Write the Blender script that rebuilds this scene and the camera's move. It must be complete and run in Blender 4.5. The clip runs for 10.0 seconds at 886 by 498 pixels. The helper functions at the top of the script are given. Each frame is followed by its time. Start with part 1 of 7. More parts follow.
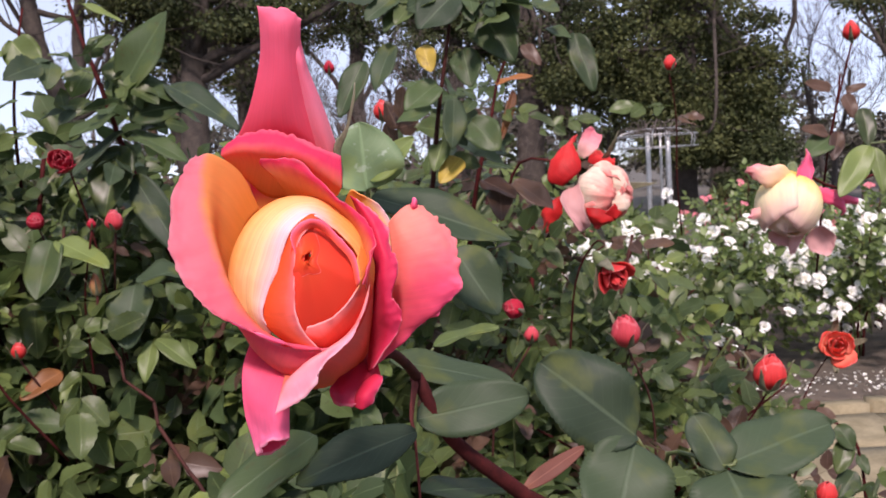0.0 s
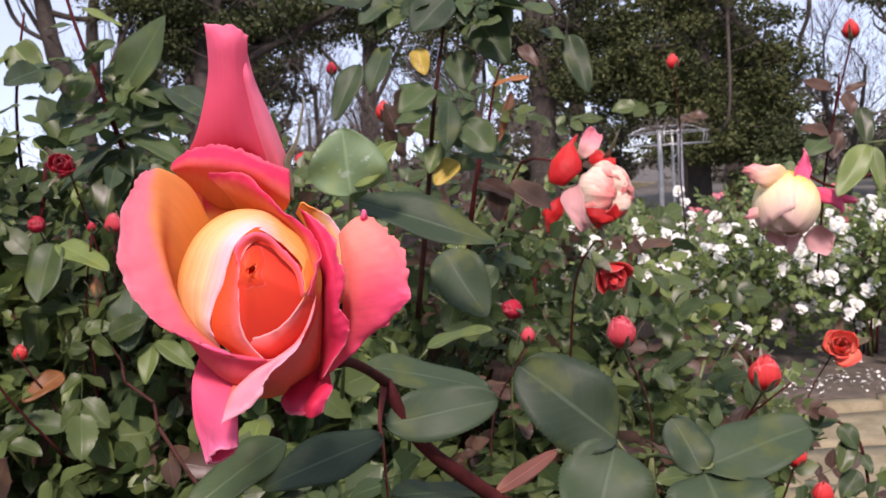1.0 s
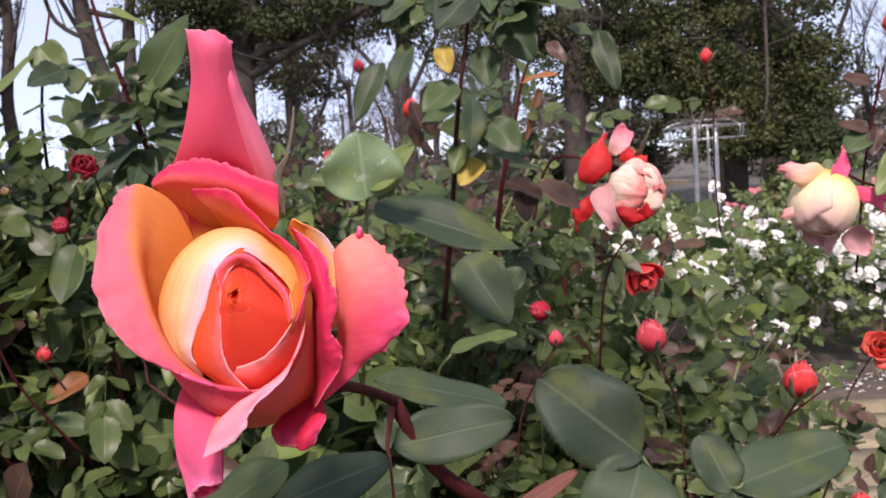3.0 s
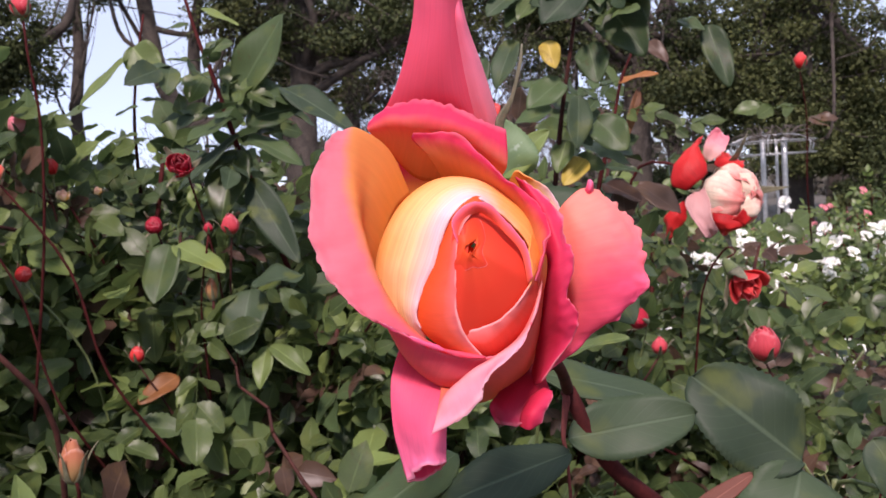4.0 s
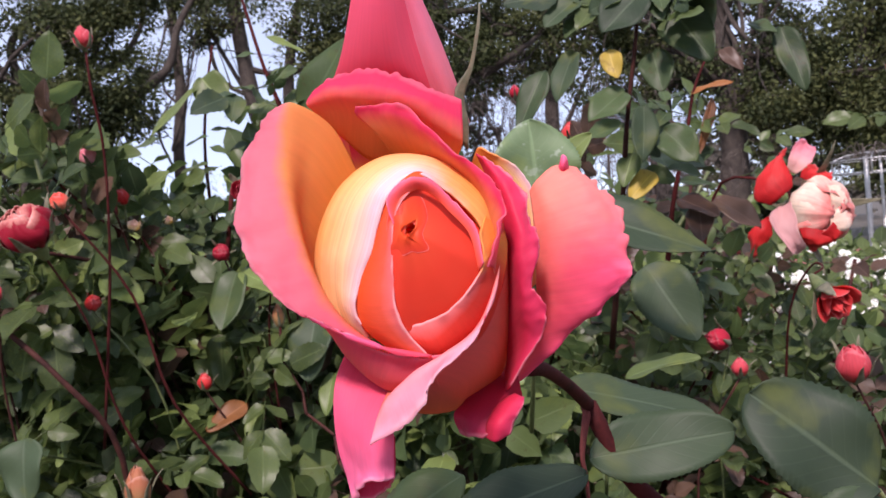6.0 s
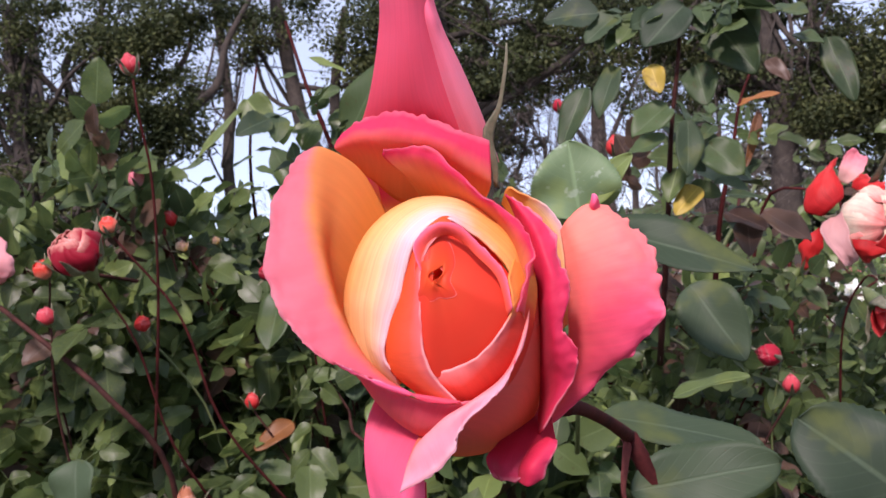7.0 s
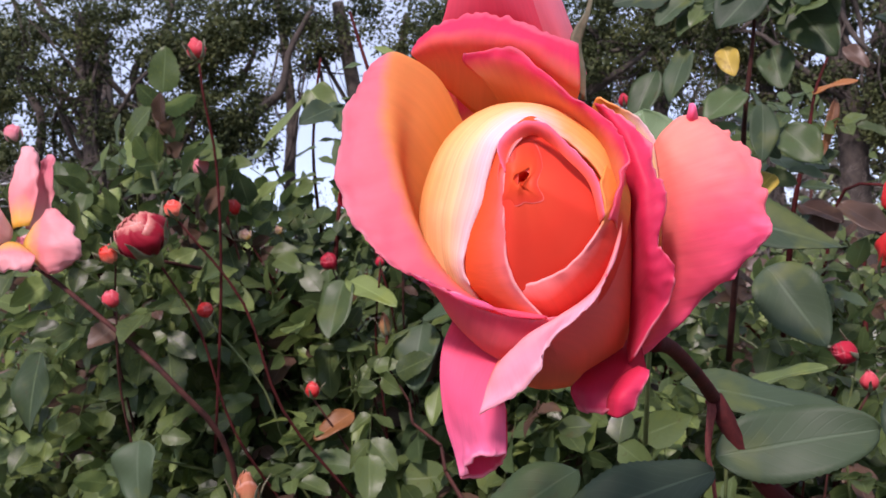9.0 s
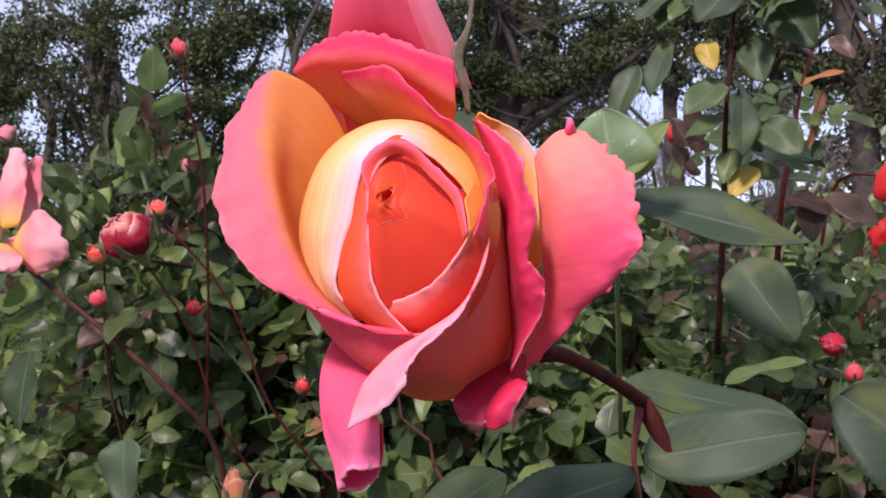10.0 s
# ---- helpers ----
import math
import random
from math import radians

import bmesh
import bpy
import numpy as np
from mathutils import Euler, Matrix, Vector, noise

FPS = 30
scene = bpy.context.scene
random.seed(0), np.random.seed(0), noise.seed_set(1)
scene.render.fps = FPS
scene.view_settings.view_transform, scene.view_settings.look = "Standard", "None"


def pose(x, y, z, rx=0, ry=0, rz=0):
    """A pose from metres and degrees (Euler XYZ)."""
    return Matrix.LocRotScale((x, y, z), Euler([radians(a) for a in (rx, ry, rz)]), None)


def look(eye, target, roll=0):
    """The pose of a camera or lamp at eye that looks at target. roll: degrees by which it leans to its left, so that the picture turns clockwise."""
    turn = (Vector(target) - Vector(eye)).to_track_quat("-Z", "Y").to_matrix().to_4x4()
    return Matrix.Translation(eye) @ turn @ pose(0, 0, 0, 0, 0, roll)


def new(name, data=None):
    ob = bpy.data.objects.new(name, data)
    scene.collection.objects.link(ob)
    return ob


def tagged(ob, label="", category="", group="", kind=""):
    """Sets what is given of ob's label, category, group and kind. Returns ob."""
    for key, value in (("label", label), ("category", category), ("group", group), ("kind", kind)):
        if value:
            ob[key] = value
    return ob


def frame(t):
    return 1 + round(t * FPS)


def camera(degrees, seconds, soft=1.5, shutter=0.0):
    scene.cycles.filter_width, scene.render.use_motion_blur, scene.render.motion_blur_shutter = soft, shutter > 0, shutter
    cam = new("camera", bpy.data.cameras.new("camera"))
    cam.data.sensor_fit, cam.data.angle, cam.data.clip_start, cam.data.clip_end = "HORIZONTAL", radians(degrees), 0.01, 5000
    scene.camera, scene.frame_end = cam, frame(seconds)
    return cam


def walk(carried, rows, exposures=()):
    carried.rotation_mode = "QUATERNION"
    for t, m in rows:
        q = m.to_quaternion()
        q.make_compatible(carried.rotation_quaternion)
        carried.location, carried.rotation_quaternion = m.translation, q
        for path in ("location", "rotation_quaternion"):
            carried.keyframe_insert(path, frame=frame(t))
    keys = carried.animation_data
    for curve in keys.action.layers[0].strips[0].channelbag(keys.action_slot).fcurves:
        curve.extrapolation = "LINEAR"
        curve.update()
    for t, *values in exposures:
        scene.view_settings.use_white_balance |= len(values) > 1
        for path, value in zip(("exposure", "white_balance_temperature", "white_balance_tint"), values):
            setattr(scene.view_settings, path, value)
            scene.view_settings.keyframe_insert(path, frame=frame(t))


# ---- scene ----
# ================= camera =================
cam = camera(50, 10.0)
PATH = [
    (0, pose(0.00030, 0.00284, 1.29972, 85.502, 0, 0.111), -3.259),
    (0.5, pose(0.02116, 0.00341, 1.31108, 85.165, 0, 0.965), -3.414),
    (1, pose(0.02206, -0.00150, 1.30305, 85.433, 0, 0.977), -3.574),
    (1.5, pose(0.02310, 0.00215, 1.30710, 85.284, 0, 1.375), -3.742),
    (2, pose(0.03513, 0.00379, 1.30525, 85.270, 0, 2.419), -3.640),
    (2.2, pose(0.02846, 0.00892, 1.30509, 85.190, 0, 2.241), -3.511),
    (3.3, pose(0.03294, 0.02768, 1.30901, 85.347, 0, 3.996), -3.900),
    (3.5, pose(0.02248, 0.03432, 1.30365, 85.661, 0, 4.862), -3.870),
    (4, pose(-0.02127, 0.04777, 1.29222, 86.460, 0, 6.301), -3.434),
    (4.5, pose(-0.00036, 0.05542, 1.29137, 86.563, 0, 8.740), -3.729),
    (5, pose(0.01162, 0.06784, 1.28100, 87.099, 0, 10.762), -5.640),
    (5.5, pose(-0.00461, 0.06677, 1.26292, 88.402, 0, 11.652), -5.902),
    (5.7, pose(0.00359, 0.07465, 1.26968, 88.561, 0, 11.486), -5.191),
    (6.8, pose(0.01188, 0.08659, 1.28336, 89.288, 0, 13.866), -5.326),
    (7, pose(0.01270, 0.08478, 1.28444, 89.655, 0, 14.666), -5.657),
    (7.5, pose(0.00843, 0.08199, 1.28072, 90.181, 0, 15.626), -5.446),
    (8, pose(-0.00094, 0.08951, 1.26790, 90.475, 0, 16.624), -5.423),
    (8.5, pose(0.00110, 0.09441, 1.27279, 90.228, 0, 17.780), -5.591),
    (9, pose(0.00177, 0.09807, 1.26416, 90.404, 0, 18.147), -4.999),
    (9.5, pose(0.01328, 0.10499, 1.26816, 90.011, 0, 18.501), -5.194),
    (10, pose(0.03023, 0.10462, 1.26661, 89.971, 0, 18.871), -5.625),
]
cam.data.dof.use_dof, cam.data.dof.focus_distance, cam.data.dof.aperture_fstop = True, 0.24, 78.0
# the camera's own exposure and white balance drift a little on the way
walk(cam, [(t, m @ pose(0, 0, 0, 0, 0, lean)) for t, m, lean in PATH],
     [(0.0, 1.19, 6950, 33), (3.5, 1.20, 6900, 33), (6.2, 1.21, 6700, 33), (10.0, 1.22, 6600, 34)])

# ================= light =================
SUN_EL, SUN_AZ = radians(45), radians(180)      # azimuth counted clockwise from +y
world = bpy.data.worlds.new("sky")
scene.world = world
world.use_nodes = True
wn = world.node_tree
sky = wn.nodes.new("ShaderNodeTexSky")
sky.sky_type, sky.sun_disc = "NISHITA", False
sky.sun_elevation, sky.sun_rotation = SUN_EL, SUN_AZ
sky.air_density, sky.dust_density, sky.ozone_density = 0.6, 0.3, 2.0
sky.altitude = 1500
haze = wn.nodes.new("ShaderNodeMix")      # thin even haze over the whole sky
haze.data_type = "RGBA"
haze.inputs[0].default_value = 0.8
haze.inputs[7].default_value = (1.80, 2.32, 2.62, 1)
wn.links.new(sky.outputs[0], haze.inputs[6])
wn.links.new(haze.outputs[2], wn.nodes["Background"].inputs[0])
wn.nodes["Background"].inputs[1].default_value = 0.16
sun = new("sun", bpy.data.lights.new("sun", "SUN"))
sun.data.energy, sun.data.angle, sun.data.color = 2.25, radians(8), (1.0, 0.955, 0.90)
to_sun = Vector((math.sin(SUN_AZ) * math.cos(SUN_EL), math.cos(SUN_AZ) * math.cos(SUN_EL), math.sin(SUN_EL)))
sun.matrix_world = look(to_sun * 30, (0, 0, 0))

# ================= small tools =================
rng = np.random.default_rng(7)


def mat(name):
    m = bpy.data.materials.new(name)
    m.use_nodes = True
    return m, m.node_tree.nodes, m.node_tree.links, m.node_tree.nodes["Principled BSDF"]


def ramp(nodes, stops):
    r = nodes.new("ShaderNodeValToRGB")
    while len(r.color_ramp.elements) < len(stops):
        r.color_ramp.elements.new(0.5)
    for e, (p, c) in zip(r.color_ramp.elements, stops):
        e.position, e.color = p, (*c, 1)
    return r


def noise_tex(nodes, links, scale, detail=4, rough=0.6, coord="Object"):
    tc = nodes.new("ShaderNodeTexCoord")
    n = nodes.new("ShaderNodeTexNoise")
    n.inputs["Scale"].default_value, n.inputs["Detail"].default_value, n.inputs["Roughness"].default_value = scale, detail, rough
    links.new(tc.outputs[coord], n.inputs["Vector"])
    return n


def bump(nodes, links, height, bsdf, strength, distance):
    b = nodes.new("ShaderNodeBump")
    b.inputs["Strength"].default_value, b.inputs["Distance"].default_value = strength, distance
    links.new(height, b.inputs["Height"])
    links.new(b.outputs[0], bsdf.inputs["Normal"])
    return b


def see_through(nodes, links, bsdf, colour, amount):
    """Thin plant tissue: part of the light goes through."""
    tr = nodes.new("ShaderNodeBsdfTranslucent")
    mix = nodes.new("ShaderNodeMixShader")
    mix.inputs[0].default_value = amount
    links.new(colour, tr.inputs[0])
    links.new(bsdf.outputs[0], mix.inputs[1])
    links.new(tr.outputs[0], mix.inputs[2])
    links.new(mix.outputs[0], nodes["Material Output"].inputs[0])


def plain_mat(name, lo, hi, scale, rough=0.7, relief=0.3, depth=0.002, metal=0.0, detail=6, spec=0.5):
    """Two scales of variation between two colours, with a fine relief."""
    m, n, l, b = mat(name)
    a, c = noise_tex(n, l, scale, detail), noise_tex(n, l, scale * 7.3, 5)
    mix = n.new("ShaderNodeMath")
    mix.operation = "MULTIPLY_ADD"
    mix.inputs[1].default_value, mix.inputs[2].default_value = 0.45, -0.22
    l.new(c.outputs[0], mix.inputs[0])
    add = n.new("ShaderNodeMath")
    l.new(a.outputs[0], add.inputs[0])
    l.new(mix.outputs[0], add.inputs[1])
    r = ramp(n, [(0.3, lo), (0.7, hi)])
    l.new(add.outputs[0], r.inputs[0])
    l.new(r.outputs[0], b.inputs["Base Color"])
    b.inputs["Roughness"].default_value, b.inputs["Metallic"].default_value, b.inputs["Specular IOR Level"].default_value = rough, metal, spec
    bump(n, l, add.outputs[0], b, relief, depth)
    return m


def mesh_from(name, verts, faces, material, uvs=None, smooth=True):
    """verts: n x 3; faces: lists of corners; uvs: one pair for each vert."""
    me = bpy.data.meshes.new(name)
    me.from_pydata([tuple(v) for v in verts], [], [tuple(f) for f in faces])
    for mm in (material if isinstance(material, (list, tuple)) else [material]):
        me.materials.append(mm)
    if uvs is not None:
        layer = me.uv_layers.new(name="UVMap")
        idx = np.zeros(len(me.loops), dtype=np.int32)
        me.loops.foreach_get("vertex_index", idx)
        layer.data.foreach_set("uv", np.asarray(uvs, dtype=np.float32)[idx].ravel())
    if smooth:
        me.polygons.foreach_set("use_smooth", np.ones(len(me.polygons), dtype=bool))
    me.update()
    return me


def child(name, me, parent, label="", kind=""):
    ob = new(name, me)
    ob.parent = parent
    return tagged(ob, label, kind=kind)


def thing(name, at, label, category, group="", kind=""):
    e = new(name)
    e.empty_display_size = 0.05
    e.location = at
    return tagged(e, label, category, group, kind)


def spline(points, n):
    """A smooth curve through the points (any number of columns), sampled n times."""
    p = np.asarray(points, float)
    if len(p) == 2:
        return p[0] + (p[1] - p[0]) * np.linspace(0, 1, n)[:, None]
    q = np.vstack([2 * p[0] - p[1], p, 2 * p[-1] - p[-2]])
    s = np.linspace(0, len(p) - 1 - 1e-9, n)
    i = s.astype(int)
    f = (s - i)[:, None]
    a, b, c, d = q[i], q[i + 1], q[i + 2], q[i + 3]
    return 0.5 * (2 * b + (c - a) * f + (2 * a - 5 * b + 4 * c - d) * f ** 2 + (3 * b - a - 3 * c + d) * f ** 3)


def tube(points, radii, sides=8, n=None, knots=0.0, seed=1):
    """A tapering round stem through the points. Returns verts, faces, uvs."""
    n = n or max(4, 4 * (len(points) - 1) + 1)
    c = spline(points, n)
    r = spline(np.asarray(radii, float)[:, None], n)[:, 0] if len(radii) > 1 else np.full(n, radii[0])
    g = np.random.default_rng(seed)
    if knots:
        r = r * (1 + knots * (g.random(n) - 0.4))
    t = np.gradient(c, axis=0)
    t /= np.linalg.norm(t, axis=1)[:, None] + 1e-12
    ref = np.array([0.31, 0.2, 0.93]) if abs(t[0] @ [0.31, 0.2, 0.93]) < 0.9 else np.array([1.0, 0, 0])
    v, uv = [], []
    for k in range(n):
        a = np.cross(t[k], ref)
        a /= np.linalg.norm(a)
        b = np.cross(t[k], a)
        ang = np.linspace(0, 2 * np.pi, sides, endpoint=False)
        v.append(c[k] + r[k] * (np.cos(ang)[:, None] * a + np.sin(ang)[:, None] * b))
        uv.append(np.stack([ang / 6.283, np.full(sides, k / (n - 1))], 1))
    v, uv = np.vstack(v), np.vstack(uv)
    f = [(k * sides + j, k * sides + (j + 1) % sides, (k + 1) * sides + (j + 1) % sides, (k + 1) * sides + j)
         for k in range(n - 1) for j in range(sides)]
    f.append(tuple(range(sides))[::-1])
    f.append(tuple((n - 1) * sides + j for j in range(sides)))
    return v, f, uv


def joined(parts):
    vs, fs, us, o = [], [], [], 0
    for v, f, u in parts:
        vs.append(v)
        us.append(u)
        fs += [tuple(i + o for i in q) for q in f]
        o += len(v)
    return np.vstack(vs), fs, np.vstack(us)


def grid_faces(nu, nv, off=0):
    return [(off + j * nu + i, off + j * nu + i + 1, off + (j + 1) * nu + i + 1, off + (j + 1) * nu + i)
            for j in range(nv - 1) for i in range(nu - 1)]


def patch(rows, nu, nv):
    """A smooth sheet through rows of control points. Returns verts, uvs (u along the rows, v from the first row to the last)."""
    lines = np.stack([spline(r, nu) for r in rows])                     # rows x nu x 3
    cols = np.stack([spline(lines[:, i], nv) for i in range(nu)], 1)    # nv x nu x 3
    u, v = np.meshgrid(np.linspace(0, 1, nu), np.linspace(0, 1, nv))
    return cols.reshape(-1, 3), np.stack([u.ravel(), v.ravel()], 1)


# ================= materials =================
def petal_mat(name, base, mid, rim, edge=0.25, through_light=0.3, stops=(0.0, 0.5, 0.9), vein=0.09, side=None, lengthwise=False):
    """Petal: colour runs from the claw to the rim, with fine long veins, soft blotches and a pale thin margin."""
    m, n, l, b = mat(name)
    uv = n.new("ShaderNodeUVMap")
    sep = n.new("ShaderNodeSeparateXYZ")
    l.new(uv.outputs[0], sep.inputs[0])
    blot = noise_tex(n, l, 70, 3)
    along = n.new("ShaderNodeMath")
    along.operation = "MULTIPLY_ADD"
    along.inputs[1].default_value, along.inputs[2].default_value = 0.28, -0.14
    l.new(blot.outputs[0], along.inputs[0])
    add = n.new("ShaderNodeMath")
    l.new(sep.outputs[1], add.inputs[0])
    l.new(along.outputs[0], add.inputs[1])
    pale = tuple(min(1.0, c * 0.6 + 0.4) for c in rim)
    r = ramp(n, [(stops[0], base), (stops[1], mid), (stops[2], rim), (max(stops[2] + 0.01, 0.93), rim), (1.0, tuple(a * (1 - edge) + p * edge for a, p in zip(rim, pale)))])
    l.new(add.outputs[0], r.inputs[0])
    colour = r.outputs[0]
    if side:        # another tone towards one side of the petal: its colour, from u to u, amount
        sm = n.new("ShaderNodeMapRange")
        sm.interpolation_type = "SMOOTHSTEP"
        sm.inputs["From Min"].default_value, sm.inputs["From Max"].default_value, sm.inputs["To Max"].default_value = side[1], side[2], side[3]
        across = n.new("ShaderNodeMath")
        l.new(sep.outputs[0], across.inputs[0])
        l.new(along.outputs[0], across.inputs[1])
        l.new(across.outputs[0], sm.inputs[0])
        mixs = n.new("ShaderNodeMix")
        mixs.data_type = "RGBA"
        l.new(sm.outputs[0], mixs.inputs[0])
        l.new(colour, mixs.inputs[6])
        mixs.inputs[7].default_value = (*side[0], 1)
        colour = mixs.outputs[2]
    # veins run from claw to rim
    mp = n.new("ShaderNodeMapping")
    mp.inputs["Scale"].default_value = (2.2, 38, 1) if lengthwise else (38, 2.2, 1)
    l.new(uv.outputs[0], mp.inputs[0])
    vn = n.new("ShaderNodeTexNoise")
    vn.inputs["Scale"].default_value, vn.inputs["Detail"].default_value = 1.0, 3
    l.new(mp.outputs[0], vn.inputs["Vector"])
    hsv = n.new("ShaderNodeHueSaturation")
    mr = n.new("ShaderNodeMapRange")
    mr.inputs["From Min"].default_value, mr.inputs["From Max"].default_value = 0.3, 0.7
    mr.inputs["To Min"].default_value, mr.inputs["To Max"].default_value = 1 - vein * 0.5, 1 + vein * 0.3
    l.new(vn.outputs[0], mr.inputs[0])
    l.new(mr.outputs[0], hsv.inputs["Value"])
    l.new(colour, hsv.inputs["Color"])
    l.new(hsv.outputs[0], b.inputs["Base Color"])
    b.inputs["Roughness"].default_value = 0.55
    b.inputs["Specular IOR Level"].default_value = 0.25
    b.inputs["Sheen Weight"].default_value = 0.03
    wr = noise_tex(n, l, 260, 4, 0.65)
    both = n.new("ShaderNodeMath")
    both.operation = "MULTIPLY_ADD"
    both.inputs[1].default_value = 0.45
    l.new(wr.outputs[0], both.inputs[0])
    l.new(vn.outputs[0], both.inputs[2])
    bump(n, l, both.outputs[0], b, 0.16, 0.0007)
    see_through(n, l, b, hsv.outputs[0], through_light)
    return m


def leaf_mat(name, dark, light, gloss=0.42, rough=0.36, spots=0.0, through_light=0.3, spot_colour=(0.09, 0.03, 0.015), patches=0.35):
    """Leaf: pale midrib and side veins, mottled blade, each leaf a little different."""
    m, n, l, b = mat(name)
    uv = n.new("ShaderNodeUVMap")
    sep = n.new("ShaderNodeSeparateXYZ")
    l.new(uv.outputs[0], sep.inputs[0])
    geo, info = n.new("ShaderNodeNewGeometry"), n.new("ShaderNodeObjectInfo")
    rnd = n.new("ShaderNodeMath")
    l.new(geo.outputs["Random Per Island"], rnd.inputs[0])
    l.new(info.outputs["Random"], rnd.inputs[1])
    fr = n.new("ShaderNodeMath")
    fr.operation = "FRACT"
    l.new(rnd.outputs[0], fr.inputs[0])
    mott = noise_tex(n, l, 45, 4)
    a = n.new("ShaderNodeMath")
    a.operation = "MULTIPLY_ADD"
    a.inputs[1].default_value = 0.55
    l.new(mott.outputs[0], a.inputs[0])
    h = n.new("ShaderNodeMath")
    h.operation = "MULTIPLY_ADD"
    h.inputs[1].default_value, h.inputs[2].default_value = 0.9, -0.22
    l.new(fr.outputs[0], h.inputs[0])
    l.new(h.outputs[0], a.inputs[2])
    r = ramp(n, [(0.0, dark), (0.62, light), (1.0, tuple(c * 1.25 for c in light))])
    l.new(a.outputs[0], r.inputs[0])
    # distance from the midrib: u runs 0..1 across
    c1 = n.new("ShaderNodeMath")
    c1.operation = "SUBTRACT"
    c1.inputs[1].default_value = 0.5
    l.new(sep.outputs[0], c1.inputs[0])
    c2 = n.new("ShaderNodeMath")
    c2.operation = "ABSOLUTE"
    l.new(c1.outputs[0], c2.inputs[0])
    # side veins: stripes that slant away from the midrib
    sv = n.new("ShaderNodeMath")
    sv.operation = "MULTIPLY_ADD"
    sv.inputs[1].default_value = -0.75
    l.new(c2.outputs[0], sv.inputs[0])
    l.new(sep.outputs[1], sv.inputs[2])
    wv = n.new("ShaderNodeMath")
    wv.operation = "MULTIPLY"
    wv.inputs[1].default_value = 58
    l.new(sv.outputs[0], wv.inputs[0])
    sn = n.new("ShaderNodeMath")
    sn.operation = "SINE"
    l.new(wv.outputs[0], sn.inputs[0])
    vr = n.new("ShaderNodeMapRange")
    vr.inputs["From Min"].default_value, vr.inputs["From Max"].default_value = 0.82, 1.0
    l.new(sn.outputs[0], vr.inputs[0])
    mid = n.new("ShaderNodeMapRange")
    mid.inputs["From Min"].default_value, mid.inputs["From Max"].default_value = 0.035, 0.012
    l.new(c2.outputs[0], mid.inputs[0])
    mx = n.new("ShaderNodeMath")
    mx.operation = "MULTIPLY_ADD"
    mx.inputs[1].default_value = 0.15
    l.new(vr.outputs[0], mx.inputs[0])
    l.new(mid.outputs[0], mx.inputs[2])
    mixc = n.new("ShaderNodeMix")
    mixc.data_type = "RGBA"
    fac = n.new("ShaderNodeMath")
    fac.operation = "MULTIPLY"
    fac.inputs[1].default_value = 0.45
    fac.use_clamp = True
    l.new(mx.outputs[0], fac.inputs[0])
    l.new(fac.outputs[0], mixc.inputs[0])
    l.new(r.outputs[0], mixc.inputs[6])
    mixc.inputs[7].default_value = (*[min(1, c * 1.6 + 0.03) for c in light], 1)
    out = mixc.outputs[2]
    if spots:
        sp = noise_tex(n, l, 120, 2)
        sr = n.new("ShaderNodeMapRange")
        sr.inputs["From Min"].default_value, sr.inputs["From Max"].default_value = 0.62, 0.68
        sr.inputs["To Max"].default_value = spots
        l.new(sp.outputs[0], sr.inputs[0])
        m2 = n.new("ShaderNodeMix")
        m2.data_type = "RGBA"
        l.new(sr.outputs[0], m2.inputs[0])
        l.new(out, m2.inputs[6])
        m2.inputs[7].default_value = (*spot_colour, 1)
        out = m2.outputs[2]
    # yellowing patches, a few centimetres wide
    pn = noise_tex(n, l, 28, 3, 0.55)
    pr = n.new("ShaderNodeMapRange")
    pr.inputs["From Min"].default_value, pr.inputs["From Max"].default_value, pr.inputs["To Max"].default_value = 0.54, 0.68, patches
    l.new(pn.outputs[0], pr.inputs[0])
    m3 = n.new("ShaderNodeMix")
    m3.data_type = "RGBA"
    l.new(pr.outputs[0], m3.inputs[0])
    l.new(out, m3.inputs[6])
    m3.inputs[7].default_value = (min(1, light[0] * 1.5 + 0.02), min(1, light[1] * 1.3 + 0.015), light[2] * 0.8, 1)
    out = m3.outputs[2]
    l.new(out, b.inputs["Base Color"])
    b.inputs["Roughness"].default_value = rough
    b.inputs["Specular IOR Level"].default_value = gloss
    hgt = n.new("ShaderNodeMath")
    hgt.operation = "MULTIPLY_ADD"
    hgt.inputs[1].default_value = -0.7
    l.new(mx.outputs[0], hgt.inputs[0])
    l.new(mott.outputs[0], hgt.inputs[2])
    bump(n, l, hgt.outputs[0], b, 0.3, 0.0011)
    see_through(n, l, b, out, through_light)
    return m


M_LEAF = leaf_mat("rose_leaf_green", (0.052, 0.082, 0.031), (0.118, 0.170, 0.057), rough=0.36, gloss=0.5, spots=0.25, through_light=0.56)
M_LEAF_DEEP = leaf_mat("rose_leaf_deep_green", (0.028, 0.051, 0.022), (0.060, 0.096, 0.037), rough=0.46, gloss=0.3, spots=0.2)
M_LEAF_NEAR = leaf_mat("rose_leaf_bluegreen", (0.030, 0.051, 0.029), (0.051, 0.082, 0.041), rough=0.55, gloss=0.3, patches=0.8)
M_LEAF_LIGHT = leaf_mat("rose_leaf_fresh", (0.096, 0.141, 0.042), (0.173, 0.237, 0.072), rough=0.42, through_light=0.4)
M_LEAF_RED = leaf_mat("rose_leaf_reddish", (0.067, 0.038, 0.029), (0.134, 0.079, 0.055), rough=0.38, through_light=0.5)
M_LEAF_BROWN = leaf_mat("rose_leaf_brown", (0.128, 0.051, 0.019), (0.282, 0.115, 0.039), rough=0.5, spots=0.5)
